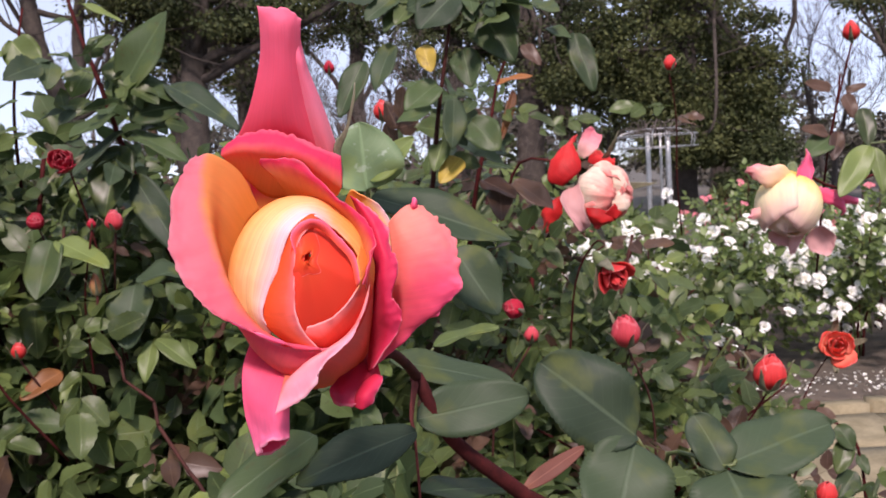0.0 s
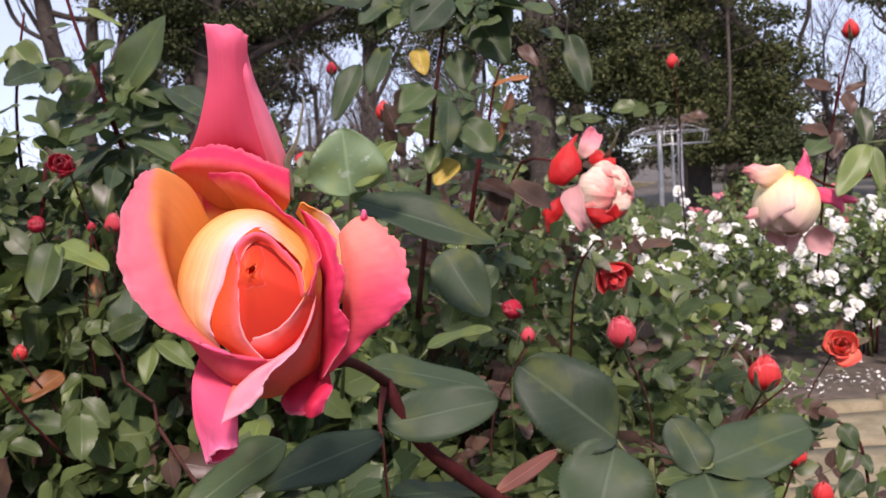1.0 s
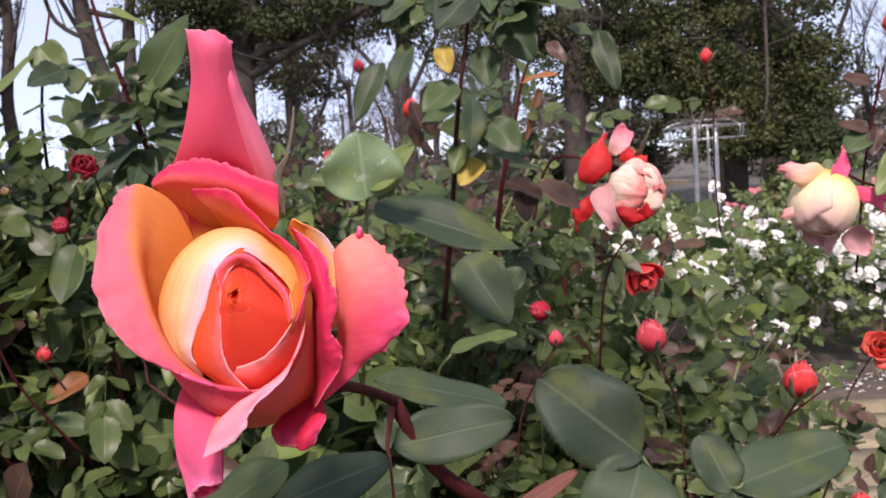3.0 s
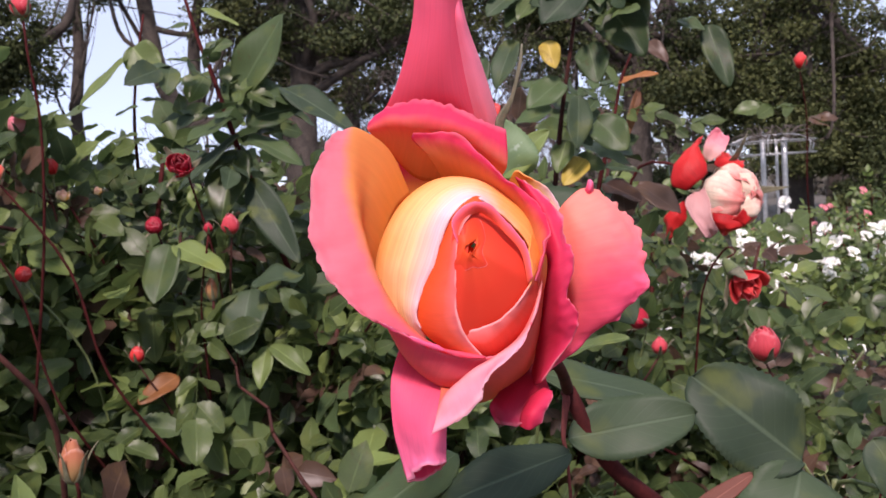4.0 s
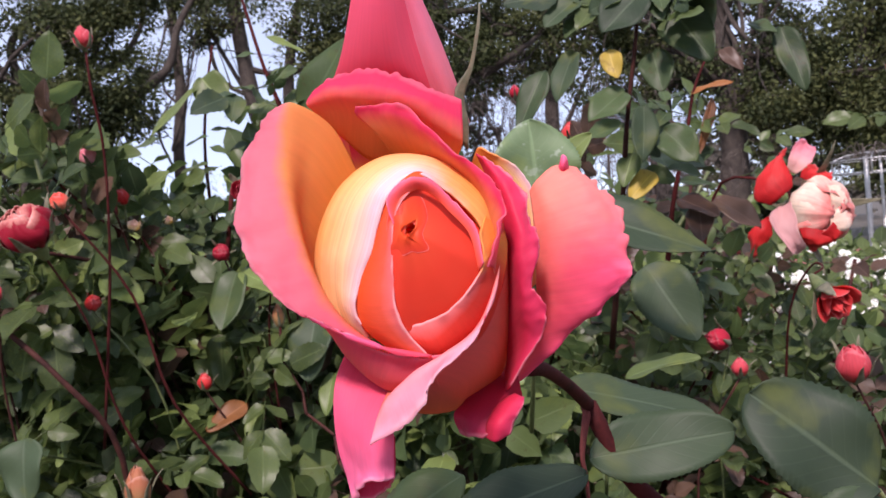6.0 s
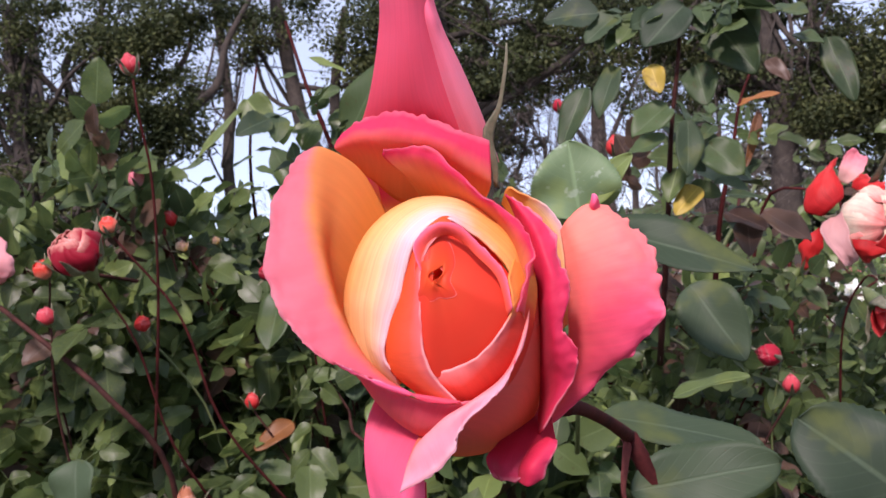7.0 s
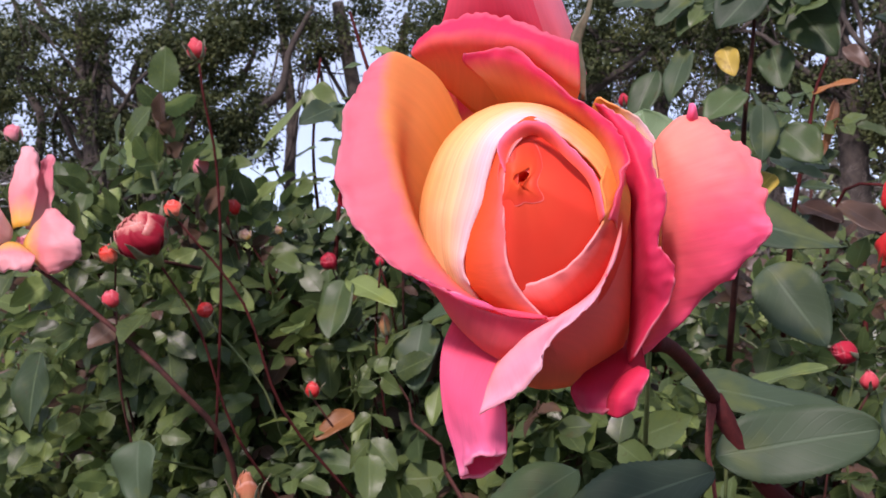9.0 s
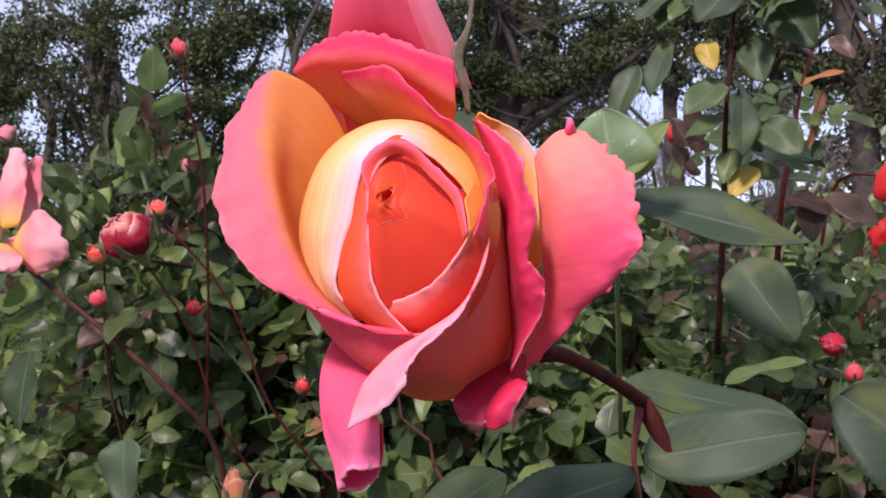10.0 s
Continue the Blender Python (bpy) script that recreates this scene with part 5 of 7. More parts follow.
for p, ax, r, n, o, face, back, label, st, sd, sp, lv in (
        ((0.708, 1.727, 0.944), (-0.2, -1, 0.35), 0.035, 11, 0.5, M_R_SALMON, M_R_SALMON, "small open orange-red rose bloom", None, 51, 4, 2),
        ((0.223, 1.292, 1.153), (0.3, -0.5, -0.5), 0.028, 9, 0.6, M_R_RED, M_R_RED, "drooping scarlet rose bloom past its best", [(0.225, 1.335, 1.188), (0.215, 1.365, 1.188), (0.192, 1.411, 1.127), (0.182, 1.459, 0.980)], 52, 3, 2),
        ((0.203, 1.088, 1.109), (-0.15, -0.5, 1), 0.0185, 8, 0.06, M_R_CORAL, M_R_CORAL, "plump coral-red rose bud with spread sepals", None, 53, 5, 2),
        ((0.340, 1.005, 1.070), (0.0, -0.35, 1), 0.0185, 8, 0.06, M_R_CORAL, M_R_RED, "coral-red rose bud opening from green sepals", None, 54, 5, 2),
        ((-0.101, 1.765, 1.424), (0, -0.3, 1), 0.017, 8, 0.02, M_R_RED, M_R_RED, "round red rose bud on a thin stem", None, 55, 4, 1),
        ((-0.199, 1.822, 1.514), (0, -0.2, 1), 0.011, 7, 0.02, M_R_CRIMSON, M_R_CRIMSON, "small dark red rose bud on a thin stem", None, 56, 4, 1),
        ((0.457, 1.871, 1.491), (0.05, -0.2, 1), 0.0135, 7, 0.04, M_R_CORAL, M_R_RED, "slim red rose bud on an upright stem", None, 57, 4, 2),
        ((0.378, 1.027, 0.971), (0.05, -0.3, 1), 0.0125, 7, 0.03, M_R_CORAL, M_R_RED, "red rose bud low beside the path", None, 59, 4, 2),
        ((0.405, 1.024, 0.927), (0.05, -0.3, 1), 0.0125, 7, 0.03, M_R_CORAL, M_R_RED, "red rose bud low beside the path", None, 60, 4, 1),
        ((0.088, 1.289, 1.112), (-0.6, -0.4, 0.3), 0.0145, 7, 0.06, M_R_CRIMSON, M_R_CRIMSON, "dark crimson rose bud leaning sideways", None, 61, 4, 1),
        ((0.099, 1.138, 1.102), (0, -0.3, 1), 0.0095, 7, 0.02, M_R_CORAL, M_R_CORAL, "small orange-red rose bud", None, 62, 4, 1),
        ((-0.462, 1.177, 1.341), (0.1, -0.8, 0.3), 0.021, 11, 0.25, M_R_CRIMSON, M_R_CRIMSON, "dark crimson rose bloom half hidden in leaves", None, 63, 3, 2),
        ((-0.717, 1.603, 1.281), (0.1, -0.8, 0.3), 0.016, 9, 0.2, M_R_CRIMSON, M_R_CRIMSON, "small dark crimson rose bloom", None, 64, 3, 1),
        ((-0.404, 1.171, 1.267), (0.1, -0.5, 1), 0.012, 8, 0.05, M_R_PINK, M_R_CORAL, "pink rose bud showing pale petals", None, 65, 4, 1),
        ((-0.432, 1.171, 1.264), (0.1, -0.3, 1), 0.006, 6, 0.02, M_R_CRIMSON, M_R_CRIMSON, "tiny red rose bud", None, 66, 4, 1),
        ((-0.521, 1.139, 1.117), (0.1, -0.3, 1), 0.0095, 7, 0.02, M_R_RED, M_R_RED, "red rose bud deep in the leaves", None, 68, 4, 1),
        ((-0.540, 0.975, 1.505), (-0.05, -0.2, 1), 0.0105, 7, 0.05, M_R_PINK, M_R_CORAL, "pink rose bud on a long red stem", [(-0.536, 0.976, 1.451), (-0.540, 0.996, 1.381), (-0.562, 1.021, 1.254), (-0.612, 1.059, 1.058)], 73, 5, 0),
        ((-0.650, 1.150, 1.403), (0, -0.4, 1), 0.0155, 9, 0.08, M_R_CRIMSON, M_R_PINK, "rose-red rosebud among the bushes", None, 74, 4, 0),
        ((-0.565, 0.946, 1.337), (0, -0.5, 1), 0.0095, 9, 0.15, M_R_CREAM, M_R_SALMON, "orange and cream rosebud among the bushes", None, 75, 4, 0),
        ((-0.647, 1.204, 1.352), (0, -0.5, 1), 0.0112, 9, 0.15, M_R_RED, M_R_RED, "scarlet rosebud among the bushes", None, 76, 4, 1),
        ((-0.697, 1.009, 1.299), (0, -0.7, 0.7), 0.0115, 9, 0.2, M_R_SALMON, M_R_SALMON, "salmon rosebud among the bushes", None, 77, 4, 1),
        ((-0.632, 1.208, 1.312), (0, -0.7, 0.7), 0.0107, 10, 0.4, M_R_CREAM, M_R_CREAM, "small cream rose bloom in the bushes behind", None, 78, 3, 1),
        ((-0.615, 1.266, 1.317), (0, -0.7, 0.7), 0.0075, 9, 0.4, M_R_CREAM, M_R_CREAM, "small cream rose bloom in the bushes behind", None, 79, 3, 1),
        ((-0.647, 0.941, 1.249), (0, -0.5, 0.8), 0.0102, 8, 0.1, M_R_PINK, M_R_CORAL, "coral pink rosebud in the leaves", None, 80, 4, 1),
        ((-0.700, 1.555, 1.041), (0, -0.4, 1), 0.012, 7, 0.03, M_R_RED, M_R_RED, "red rose bud deep in the leaves", None, 81, 4, 0),
        ((-0.620, 1.076, 1.225), (0.6, -0.5, 0.3), 0.010, 8, 0.2, M_R_RED, M_R_RED, "scarlet rosebud lying sideways in the leaves", None, 82, 3, 1),
        ((-0.511, 1.195, 1.270), (0.2, -0.8, 0.3), 0.0115, 9, 0.2, M_R_CRIMSON, M_R_CRIMSON, "dark crimson rose bloom in the leaves", None, 83, 3, 1),
        ((0.092, 1.441, 1.096), (-0.6, -0.4, 0.3), 0.013, 7, 0.06, M_R_CRIMSON, M_R_CRIMSON, "dark crimson rosebud on a bent stalk", None, 84, 4, 0),
        ((-1.097, 1.321, 1.516), (0, -0.5, 1), 0.015, 8, 0.1, M_R_CORAL, M_R_PINK, "coral rosebud above the bushes", None, 85, 4, 1),
        ((-0.296, 2.010, 1.349), (0.1, -0.8, 0.5), 0.018, 9, 0.2, M_R_RED, M_R_RED, "red rose bloom behind the large one", None, 86, 3, 1),
        ((-0.379, 2.009, 1.287), (0.3, -0.8, 0.2), 0.018, 9, 0.3, M_R_RED, M_R_RED, "red rose bloom in the leaves behind the large one", None, 87, 3, 1)):
    flower(p, ax, r, n, o, face, back, label, st or below(p, 0.05 * math.sin(sd * 1.7), 0.10), sd, sp, leaves=lv, stem_mat=M_CANE_RED if st else [M_CANE_RED, M_CANE_GREEN, M_CANE][sd % 3])

M_BUD = petal_mat("bud_scales_green_orange", (0.22, 0.17, 0.06), (0.34, 0.19, 0.08), (0.42, 0.14, 0.07), through_light=0.15)
# long bud wrapped in green-orange sepals beside the arching cane
flower((-0.524, 0.973, 1.035), (0.1, -0.1, 1), 0.0135, 6, 0.0, M_BUD, M_BUD, "closed rose bud wrapped in green and orange sepals", [(-0.520, 0.972, 1.006), (-0.529, 0.989, 0.970), (-0.568, 1.055, 0.820)], 91, 5, M_CANE_RED, 0.0026, 1, globe=(0.05, 1.9, 1.0, 0.55))
M_R_DUSK = petal_mat("petal_crimson_with_blush_rim", (0.24, 0.006, 0.016), (0.36, 0.010, 0.028), (0.72, 0.30, 0.25), edge=0.3, stops=(0.0, 0.84, 0.99))
# bud high on the right with its small leaves
flower((0.593, 1.368, 1.470), (-0.1, -0.2, 1), 0.0125, 7, 0.06, M_R_CORAL, M_R_RED, "red rose bud on a tall arching stem",
       [(0.584, 1.364, 1.424), (0.565, 1.368, 1.345), (0.557, 1.382, 1.273), (0.563, 1.440, 1.118)], 58, 4, leaves=0)

flower((-0.610, 0.953, 1.313), (-0.1, -0.55, 0.8), 0.0275, 8, 0.3, M_R_DUSK, M_R_DUSK, "dark crimson rose bloom with a blush rim", below((-0.610, 0.953, 1.313), 0.03, 0.1), 72, 5, leaves=1, globe=(0.22, 0.82, 1.02), sepdown=0.7)

# open pink bloom with an orange throat
M_R_THROAT = petal_mat("petal_yellow_throat", (0.85, 0.48, 0.06), (0.90, 0.27, 0.28), (0.90, 0.42, 0.44), stops=(0.02, 0.35, 0.95))
openb = flower((-0.781, 0.972, 1.311), (0.1, -0.5, 0.9), 0.018, 7, 0.7, M_R_THROAT, M_R_PINK, "open pink rose bloom with a yellow throat",
               [(-0.765, 0.977, 1.287), (-0.652, 0.940, 1.223), (-0.578, 0.943, 1.154), (-0.551, 0.994, 1.062), (-0.591, 1.066, 0.859)], 71, 0, M_CANE, 0.0036, 0)
loose_petal(openb, [[(-0.784, 0.960, 1.336), (-0.765, 0.966, 1.338)], [(-0.790, 0.969, 1.388), (-0.764, 0.977, 1.386)], [(-0.785, 0.980, 1.435), (-0.768, 0.986, 1.432)]], M_R_THROAT, M_R_PINK, 1, grow=1.25)
loose_petal(openb, [[(-0.785, 0.981, 1.337), (-0.768, 0.986, 1.332)], [(-0.783, 0.992, 1.379), (-0.760, 0.999, 1.370)], [(-0.758, 1.000, 1.420), (-0.746, 1.003, 1.414)]], M_R_PINK, M_R_PINK, 2, grow=1.25)
loose_petal(openb, [[(-0.762, 0.957, 1.328), (-0.754, 0.949, 1.300)], [(-0.719, 0.949, 1.346), (-0.717, 0.940, 1.288)], [(-0.694, 0.957, 1.334), (-0.689, 0.949, 1.290)]], M_R_THROAT, M_R_PINK, 3, grow=1.25)
loose_petal(openb, [[(-0.759, 0.947, 1.315), (-0.782, 0.940, 1.318)], [(-0.725, 0.916, 1.298), (-0.765, 0.904, 1.302)], [(-0.724, 0.906, 1.287), (-0.758, 0.895, 1.290)]], M_R_THROAT, M_R_PINK, 5, grow=1.25)
loose_petal(openb, [[(-0.784, 0.960, 1.336), (-0.784, 0.950, 1.318)], [(-0.790, 0.937, 1.362), (-0.792, 0.926, 1.325)], [(-0.813, 0.930, 1.370), (-0.814, 0.919, 1.333)]], M_R_THROAT, M_R_PINK, 7, grow=1.25)
flower((-0.442, 1.195, 1.186), (0, -0.15, 1), 0.0075, 5, 0.0, M_BUD, M_BUD, "closed slim rose bud wrapped in brownish sepals", [(-0.440, 1.193, 1.166), (-0.438, 1.190, 1.126)], 67, 5, M_CANE_RED, 0.0016, 0, globe=(0.05, 2.1, 1.0, 0.6))

# ================= leafy shoots of the bush =================
def leafy_shoot(stem, radii, leaves, label, mat_stem=None, seed=1, extra=0, span=(0.1, 0.9), size=(0.05, 0.085), skip=()):
    root = thing("rose_shoot", stem[-1], label, "rose shoot")
    stem_part(root, stem, radii, mat_stem or M_CANE_RED, thorns=8, seed=seed)
    for base, tip, wd, face, m in leaves:
        single_leaf(root, base, tip, wd, face, m, int(rng.integers(1e6)), droop=float(rng.uniform(0.05, 0.35)))
    g = np.random.default_rng(seed * 31)
    c = spline([local(p, root.location) for p in stem], 60)
    for k in range(extra):      # compound leaves along the stem
        i = int(60 * g.uniform(*span))
        a = g.uniform(0, 6.283)
        d = np.array([math.cos(a), math.sin(a) * 0.7, g.uniform(-0.35, 0.35)])
        m = np.array(leaf_frame(c[i], c[i] + d, (g.normal(0, 0.4), -0.7, 0.8)))
        m[:3, :3] *= g.uniform(*size)
        v, f, u = NEAR_KINDS[int(g.integers(6))]
        if k in skip:
            continue
        child("leaf", mesh_from("leaf", v @ m[:3, :3].T + m[:3, 3], f, (M_LEAF, M_LEAF_DEEP, M_LEAF_RED if seed == 6 else M_LEAF_NEAR, M_LEAF_DEEP, M_LEAF_NEAR)[k % 5], u), root)
    return root


UP = (-0.1, -0.5, 1)
FR = (-0.1, -1, 0.5)
leafy_shoot([(-0.508, 1.329, 1.616), (-0.475, 1.301, 1.518), (-0.456, 1.297, 1.464), (-0.437, 1.292, 1.402), (-0.421, 1.307, 1.333), (-0.381, 1.392, 1.148)], [0.002, 0.003, 0.0035, 0.004], [
    ((-0.420, 1.284, 1.433), (-0.348, 1.272, 1.534), 0.062, (-0.3, -1, 0.2), M_LEAF_DEEP),
    ((-0.359, 1.285, 1.440), (-0.255, 1.231, 1.386), 0.045, UP, M_LEAF_NEAR),
    ((-0.426, 1.282, 1.404), (-0.466, 1.210, 1.378), 0.04, UP, M_LEAF_DEEP),
    ((-0.420, 1.280, 1.381), (-0.488, 1.205, 1.313), 0.026, UP, M_LEAF_NEAR),
    ((-0.425, 1.279, 1.361), (-0.436, 1.222, 1.272), 0.06, FR, M_LEAF),
    ((-0.408, 1.276, 1.320), (-0.338, 1.217, 1.217), 0.045, FR, M_LEAF_NEAR),
    ((-0.411, 1.282, 1.400), (-0.325, 1.263, 1.416), 0.045, FR, M_LEAF_DEEP),
    ((-0.408, 1.280, 1.377), (-0.329, 1.257, 1.345), 0.035, UP, M_LEAF_DEEP),
    ((-0.436, 1.298, 1.478), (-0.405, 1.275, 1.436), 0.035, FR, M_LEAF),
    ((-0.465, 1.299, 1.495), (-0.427, 1.300, 1.508), 0.025, FR, M_LEAF_DEEP),
    ((-0.486, 1.302, 1.534), (-0.523, 1.302, 1.533), 0.018, UP, M_LEAF_DEEP),
    ((-0.469, 1.304, 1.556), (-0.416, 1.302, 1.530), 0.016, UP, M_LEAF_LIGHT),
    ((-0.488, 1.275, 1.314), (-0.482, 1.272, 1.282), 0.018, FR, M_LEAF_LIGHT)],
    "tall red rose shoot with broad dark green leaves", M_CANE_RED, 3, 16, (0.3, 0.9))
leafy_shoot([(-0.569, 1.352, 1.564), (-0.576, 1.337, 1.499), (-0.594, 1.350, 1.406), (-0.624, 1.427, 1.249)], [0.0015, 0.002, 0.003], [
    ((-0.579, 1.317, 1.501), (-0.638, 1.264, 1.437), 0.026, UP, M_LEAF_LIGHT),
    ((-0.574, 1.318, 1.514), (-0.535, 1.301, 1.468), 0.05, FR, M_LEAF_LIGHT),
    ((-0.575, 1.334, 1.443), (-0.539, 1.329, 1.442), 0.012, UP, M_LEAF),
    ((-0.579, 1.333, 1.435), (-0.607, 1.318, 1.425), 0.012, UP, M_LEAF_DEEP),
    ((-0.576, 1.333, 1.419), (-0.545, 1.326, 1.405), 0.014, UP, M_LEAF_DEEP),
    ((-0.581, 1.330, 1.396), (-0.617, 1.315, 1.386), 0.016, UP, M_LEAF)], "thin rose shoot with pale drooping leaves", M_CANE_RED, 4)
leafy_shoot([(0.030, 1.072, 1.541), (0.018, 1.076, 1.456), (0.002, 1.089, 1.370), (-0.013, 1.151, 1.266), (-0.040, 1.289, 1.109)], [0.0015, 0.0022, 0.003, 0.004], [
    ((0.027, 1.069, 1.497), (-0.015, 1.046, 1.458), 0.05, FR, M_LEAF_NEAR),
    ((0.050, 1.068, 1.483), (0.086, 1.032, 1.418), 0.05, (-0.3, -1, 0.4), M_LEAF_DEEP),
    ((0.065, 1.069, 1.495), (0.093, 1.056, 1.457), 0.04, FR, M_LEAF_DEEP),
    ((-0.023, 1.079, 1.496), (-0.053, 1.056, 1.458), 0.03, UP, M_LEAF_DEEP),
    ((-0.045, 1.075, 1.447), (-0.069, 1.051, 1.399), 0.03, (-0.5, -1, 0.3), M_LEAF_NEAR),
    ((-0.078, 1.074, 1.430), (-0.108, 1.049, 1.371), 0.03, FR, M_LEAF_DEEP),
    ((-0.011, 1.064, 1.442), (-0.004, 1.052, 1.413), 0.022, FR, M_LEAF_YELLOW),
    ((0.002, 1.071, 1.400), (-0.033, 1.039, 1.375), 0.035, FR, M_LEAF_DEEP),
    ((0.033, 1.074, 1.436), (0.039, 1.051, 1.396), 0.035, FR, M_LEAF_DEEP),
    ((0.020, 1.080, 1.384), (0.017, 1.055, 1.328), 0.03, (0.5, -1, 0.3), M_LEAF_NEAR),
    ((0.038, 1.088, 1.358), (0.067, 1.065, 1.325), 0.04, FR, M_LEAF_DEEP),
    ((0.005, 1.106, 1.338), (-0.007, 1.084, 1.306), 0.025, FR, M_LEAF_LIGHT),
    ((0.025, 1.105, 1.317), (-0.001, 1.083, 1.292), 0.026, FR, M_LEAF_YELLOW),
    ((0.111, 1.098, 1.485), (0.143, 1.077, 1.476), 0.03, UP, M_LEAF_NEAR),
    ((0.131, 1.116, 1.461), (0.157, 1.095, 1.449), 0.022, UP, M_LEAF_DEEP),
    ((0.163, 1.115, 1.453), (0.180, 1.090, 1.385), 0.03, FR, M_LEAF_DEEP)], "tall rose shoot with large drooping leaves and one yellow leaf", M_CANE, 5, 8, (0.02, 0.7), skip=(4,))
leafy_shoot([(0.102, 1.317, 1.459), (0.084, 1.313, 1.418), (0.070, 1.308, 1.357), (0.049, 1.323, 1.280), (0.026, 1.390, 1.123)], [0.0015, 0.002, 0.003, 0.004], [
    ((0.082, 1.313, 1.418), (0.129, 1.294, 1.430), 0.02, UP, M_LEAF_BROWN),
    ((0.107, 1.313, 1.409), (0.088, 1.287, 1.341), 0.014, (0.6, -1, 0.2), M_LEAF_BROWN),
    ((0.122, 1.317, 1.469), (0.143, 1.295, 1.441), 0.02, FR, M_LEAF_RED),
    ((0.058, 1.323, 1.288), (0.100, 1.281, 1.266), 0.035, UP, M_LEAF_RED),
    ((0.101, 1.323, 1.285), (0.149, 1.280, 1.248), 0.04, UP, M_LEAF_RED),
    ((0.081, 1.322, 1.279), (0.079, 1.279, 1.237), 0.035, FR, M_LEAF_RED),
    ((0.055, 1.325, 1.311), (0.101, 1.305, 1.308), 0.02, UP, M_LEAF_DEEP),
    ((0.068, 1.327, 1.334), (0.103, 1.308, 1.347), 0.025, FR, M_LEAF_DEEP)], "reddish rose shoot with brown-tinged young leaves", M_CANE_RED, 6, 10, (0.2, 0.9))
leafy_shoot([(-0.050, 0.662, 1.295), (-0.053, 0.671, 1.283), (-0.060, 0.698, 1.245), (-0.091, 0.838, 1.108)], [0.0012, 0.0015, 0.002], [
    ((-0.051, 0.661, 1.292), (-0.053, 0.655, 1.338), 0.054, (0.1, -1, 0.3), M_LEAF_PALE),
    ((-0.049, 0.662, 1.299), (-0.019, 0.654, 1.327), 0.020, (-0.2, -1, 0.3), M_LEAF_LIGHT),
    ((-0.051, 0.701, 1.286), (0.053, 0.698, 1.251), 0.04, (0.1, -0.8, 0.9), M_LEAF_NEAR),
    ((0.008, 0.798, 1.237), (0.041, 0.773, 1.185), 0.045, FR, M_LEAF_NEAR)], "rose shoot with a pale mildewed leaf behind the large bloom", M_CANE_GREEN, 7)
leafy_shoot([(-0.441, 1.193, 1.169), (-0.441, 1.191, 1.134), (-0.437, 1.190, 1.126), (-0.415, 1.178, 1.096), (-0.412, 1.177, 1.090), (-0.406, 1.166, 1.070), (-0.401, 1.165, 1.064), (-0.368, 1.144, 1.047), (-0.364, 1.143, 1.042), (-0.358, 1.132, 1.021), (-0.355, 1.131, 1.013), (-0.318, 1.098, 0.973), (-0.291, 1.075, 0.945), (-0.260, 1.069, 0.864)], [0.0013, 0.0018, 0.0022, 0.0026], [
    ((-0.392, 1.195, 1.184), (-0.399, 1.149, 1.114), 0.06, FR, M_LEAF_NEAR),
    ((-0.325, 1.196, 1.198), (-0.377, 1.156, 1.198), 0.05, UP, M_LEAF_NEAR),
    ((-0.490, 1.186, 1.080), (-0.527, 1.144, 1.057), 0.03, FR, M_LEAF_BROWN),
    ((-0.472, 1.186, 1.077), (-0.486, 1.163, 1.036), 0.024, FR, M_LEAF_LIGHT),
    ((-0.375, 1.189, 1.111), (-0.378, 1.155, 1.066), 0.026, FR, M_LEAF_LIGHT),
    ((-0.370, 1.189, 1.113), (-0.314, 1.157, 1.086), 0.026, UP, M_LEAF_LIGHT),
    ((-0.520, 1.193, 1.167), (-0.524, 1.188, 1.096), 0.04, FR, M_LEAF),
    ((-0.494, 1.199, 1.244), (-0.498, 1.144, 1.179), 0.05, FR, M_LEAF_DEEP),
    ((-0.487, 1.199, 1.243), (-0.410, 1.157, 1.214), 0.035, UP, M_LEAF_LIGHT)], "thorny red rose shoot with holed and browning leaves", M_CANE, 8)
leafy_shoot([(-0.435, 1.492, 1.138), (-0.410, 1.485, 1.048), (-0.387, 1.473, 0.904), (-0.372, 1.458, 0.707)], [0.005, 0.006, 0.007], [], "old thorny brown rose cane", M_CANE, 9)
leafy_shoot([(0.573, 1.363, 1.409), (0.570, 1.361, 1.385), (0.565, 1.368, 1.345), (0.563, 1.385, 1.306)], [0.0012, 0.0015, 0.002], [
    ((0.560, 1.361, 1.389), (0.519, 1.352, 1.399), 0.02, FR, M_LEAF_RED), ((0.580, 1.361, 1.384), (0.606, 1.351, 1.393), 0.012, FR, M_LEAF_RED),
    ((0.579, 1.360, 1.380), (0.587, 1.348, 1.347), 0.022, FR, M_LEAF_RED), ((0.556, 1.366, 1.326), (0.515, 1.347, 1.338), 0.02, FR, M_LEAF_RED),
    ((0.560, 1.366, 1.322), (0.514, 1.344, 1.298), 0.035, FR, M_LEAF_DEEP), ((0.571, 1.366, 1.329), (0.553, 1.343, 1.288), 0.022, FR, M_LEAF_RED)],
    "slim red shoot tip with small purple leaves", M_CANE_RED, 10)
leafy_shoot([(0.644, 1.255, 1.312), (0.575, 1.235, 1.309), (0.552, 1.224, 1.308)], [0.002, 0.0016, 0.001], [
    ((0.549, 1.224, 1.305), (0.501, 1.199, 1.244), 0.034, FR, M_LEAF_LIGHT), ((0.556, 1.224, 1.303), (0.559, 1.200, 1.247), 0.02, FR, M_LEAF_LIGHT),
    ((0.553, 1.248, 1.354), (0.552, 1.224, 1.305), 0.026, FR, M_LEAF)], "rose twig with pale hanging leaves", M_CANE_GREEN, 11)
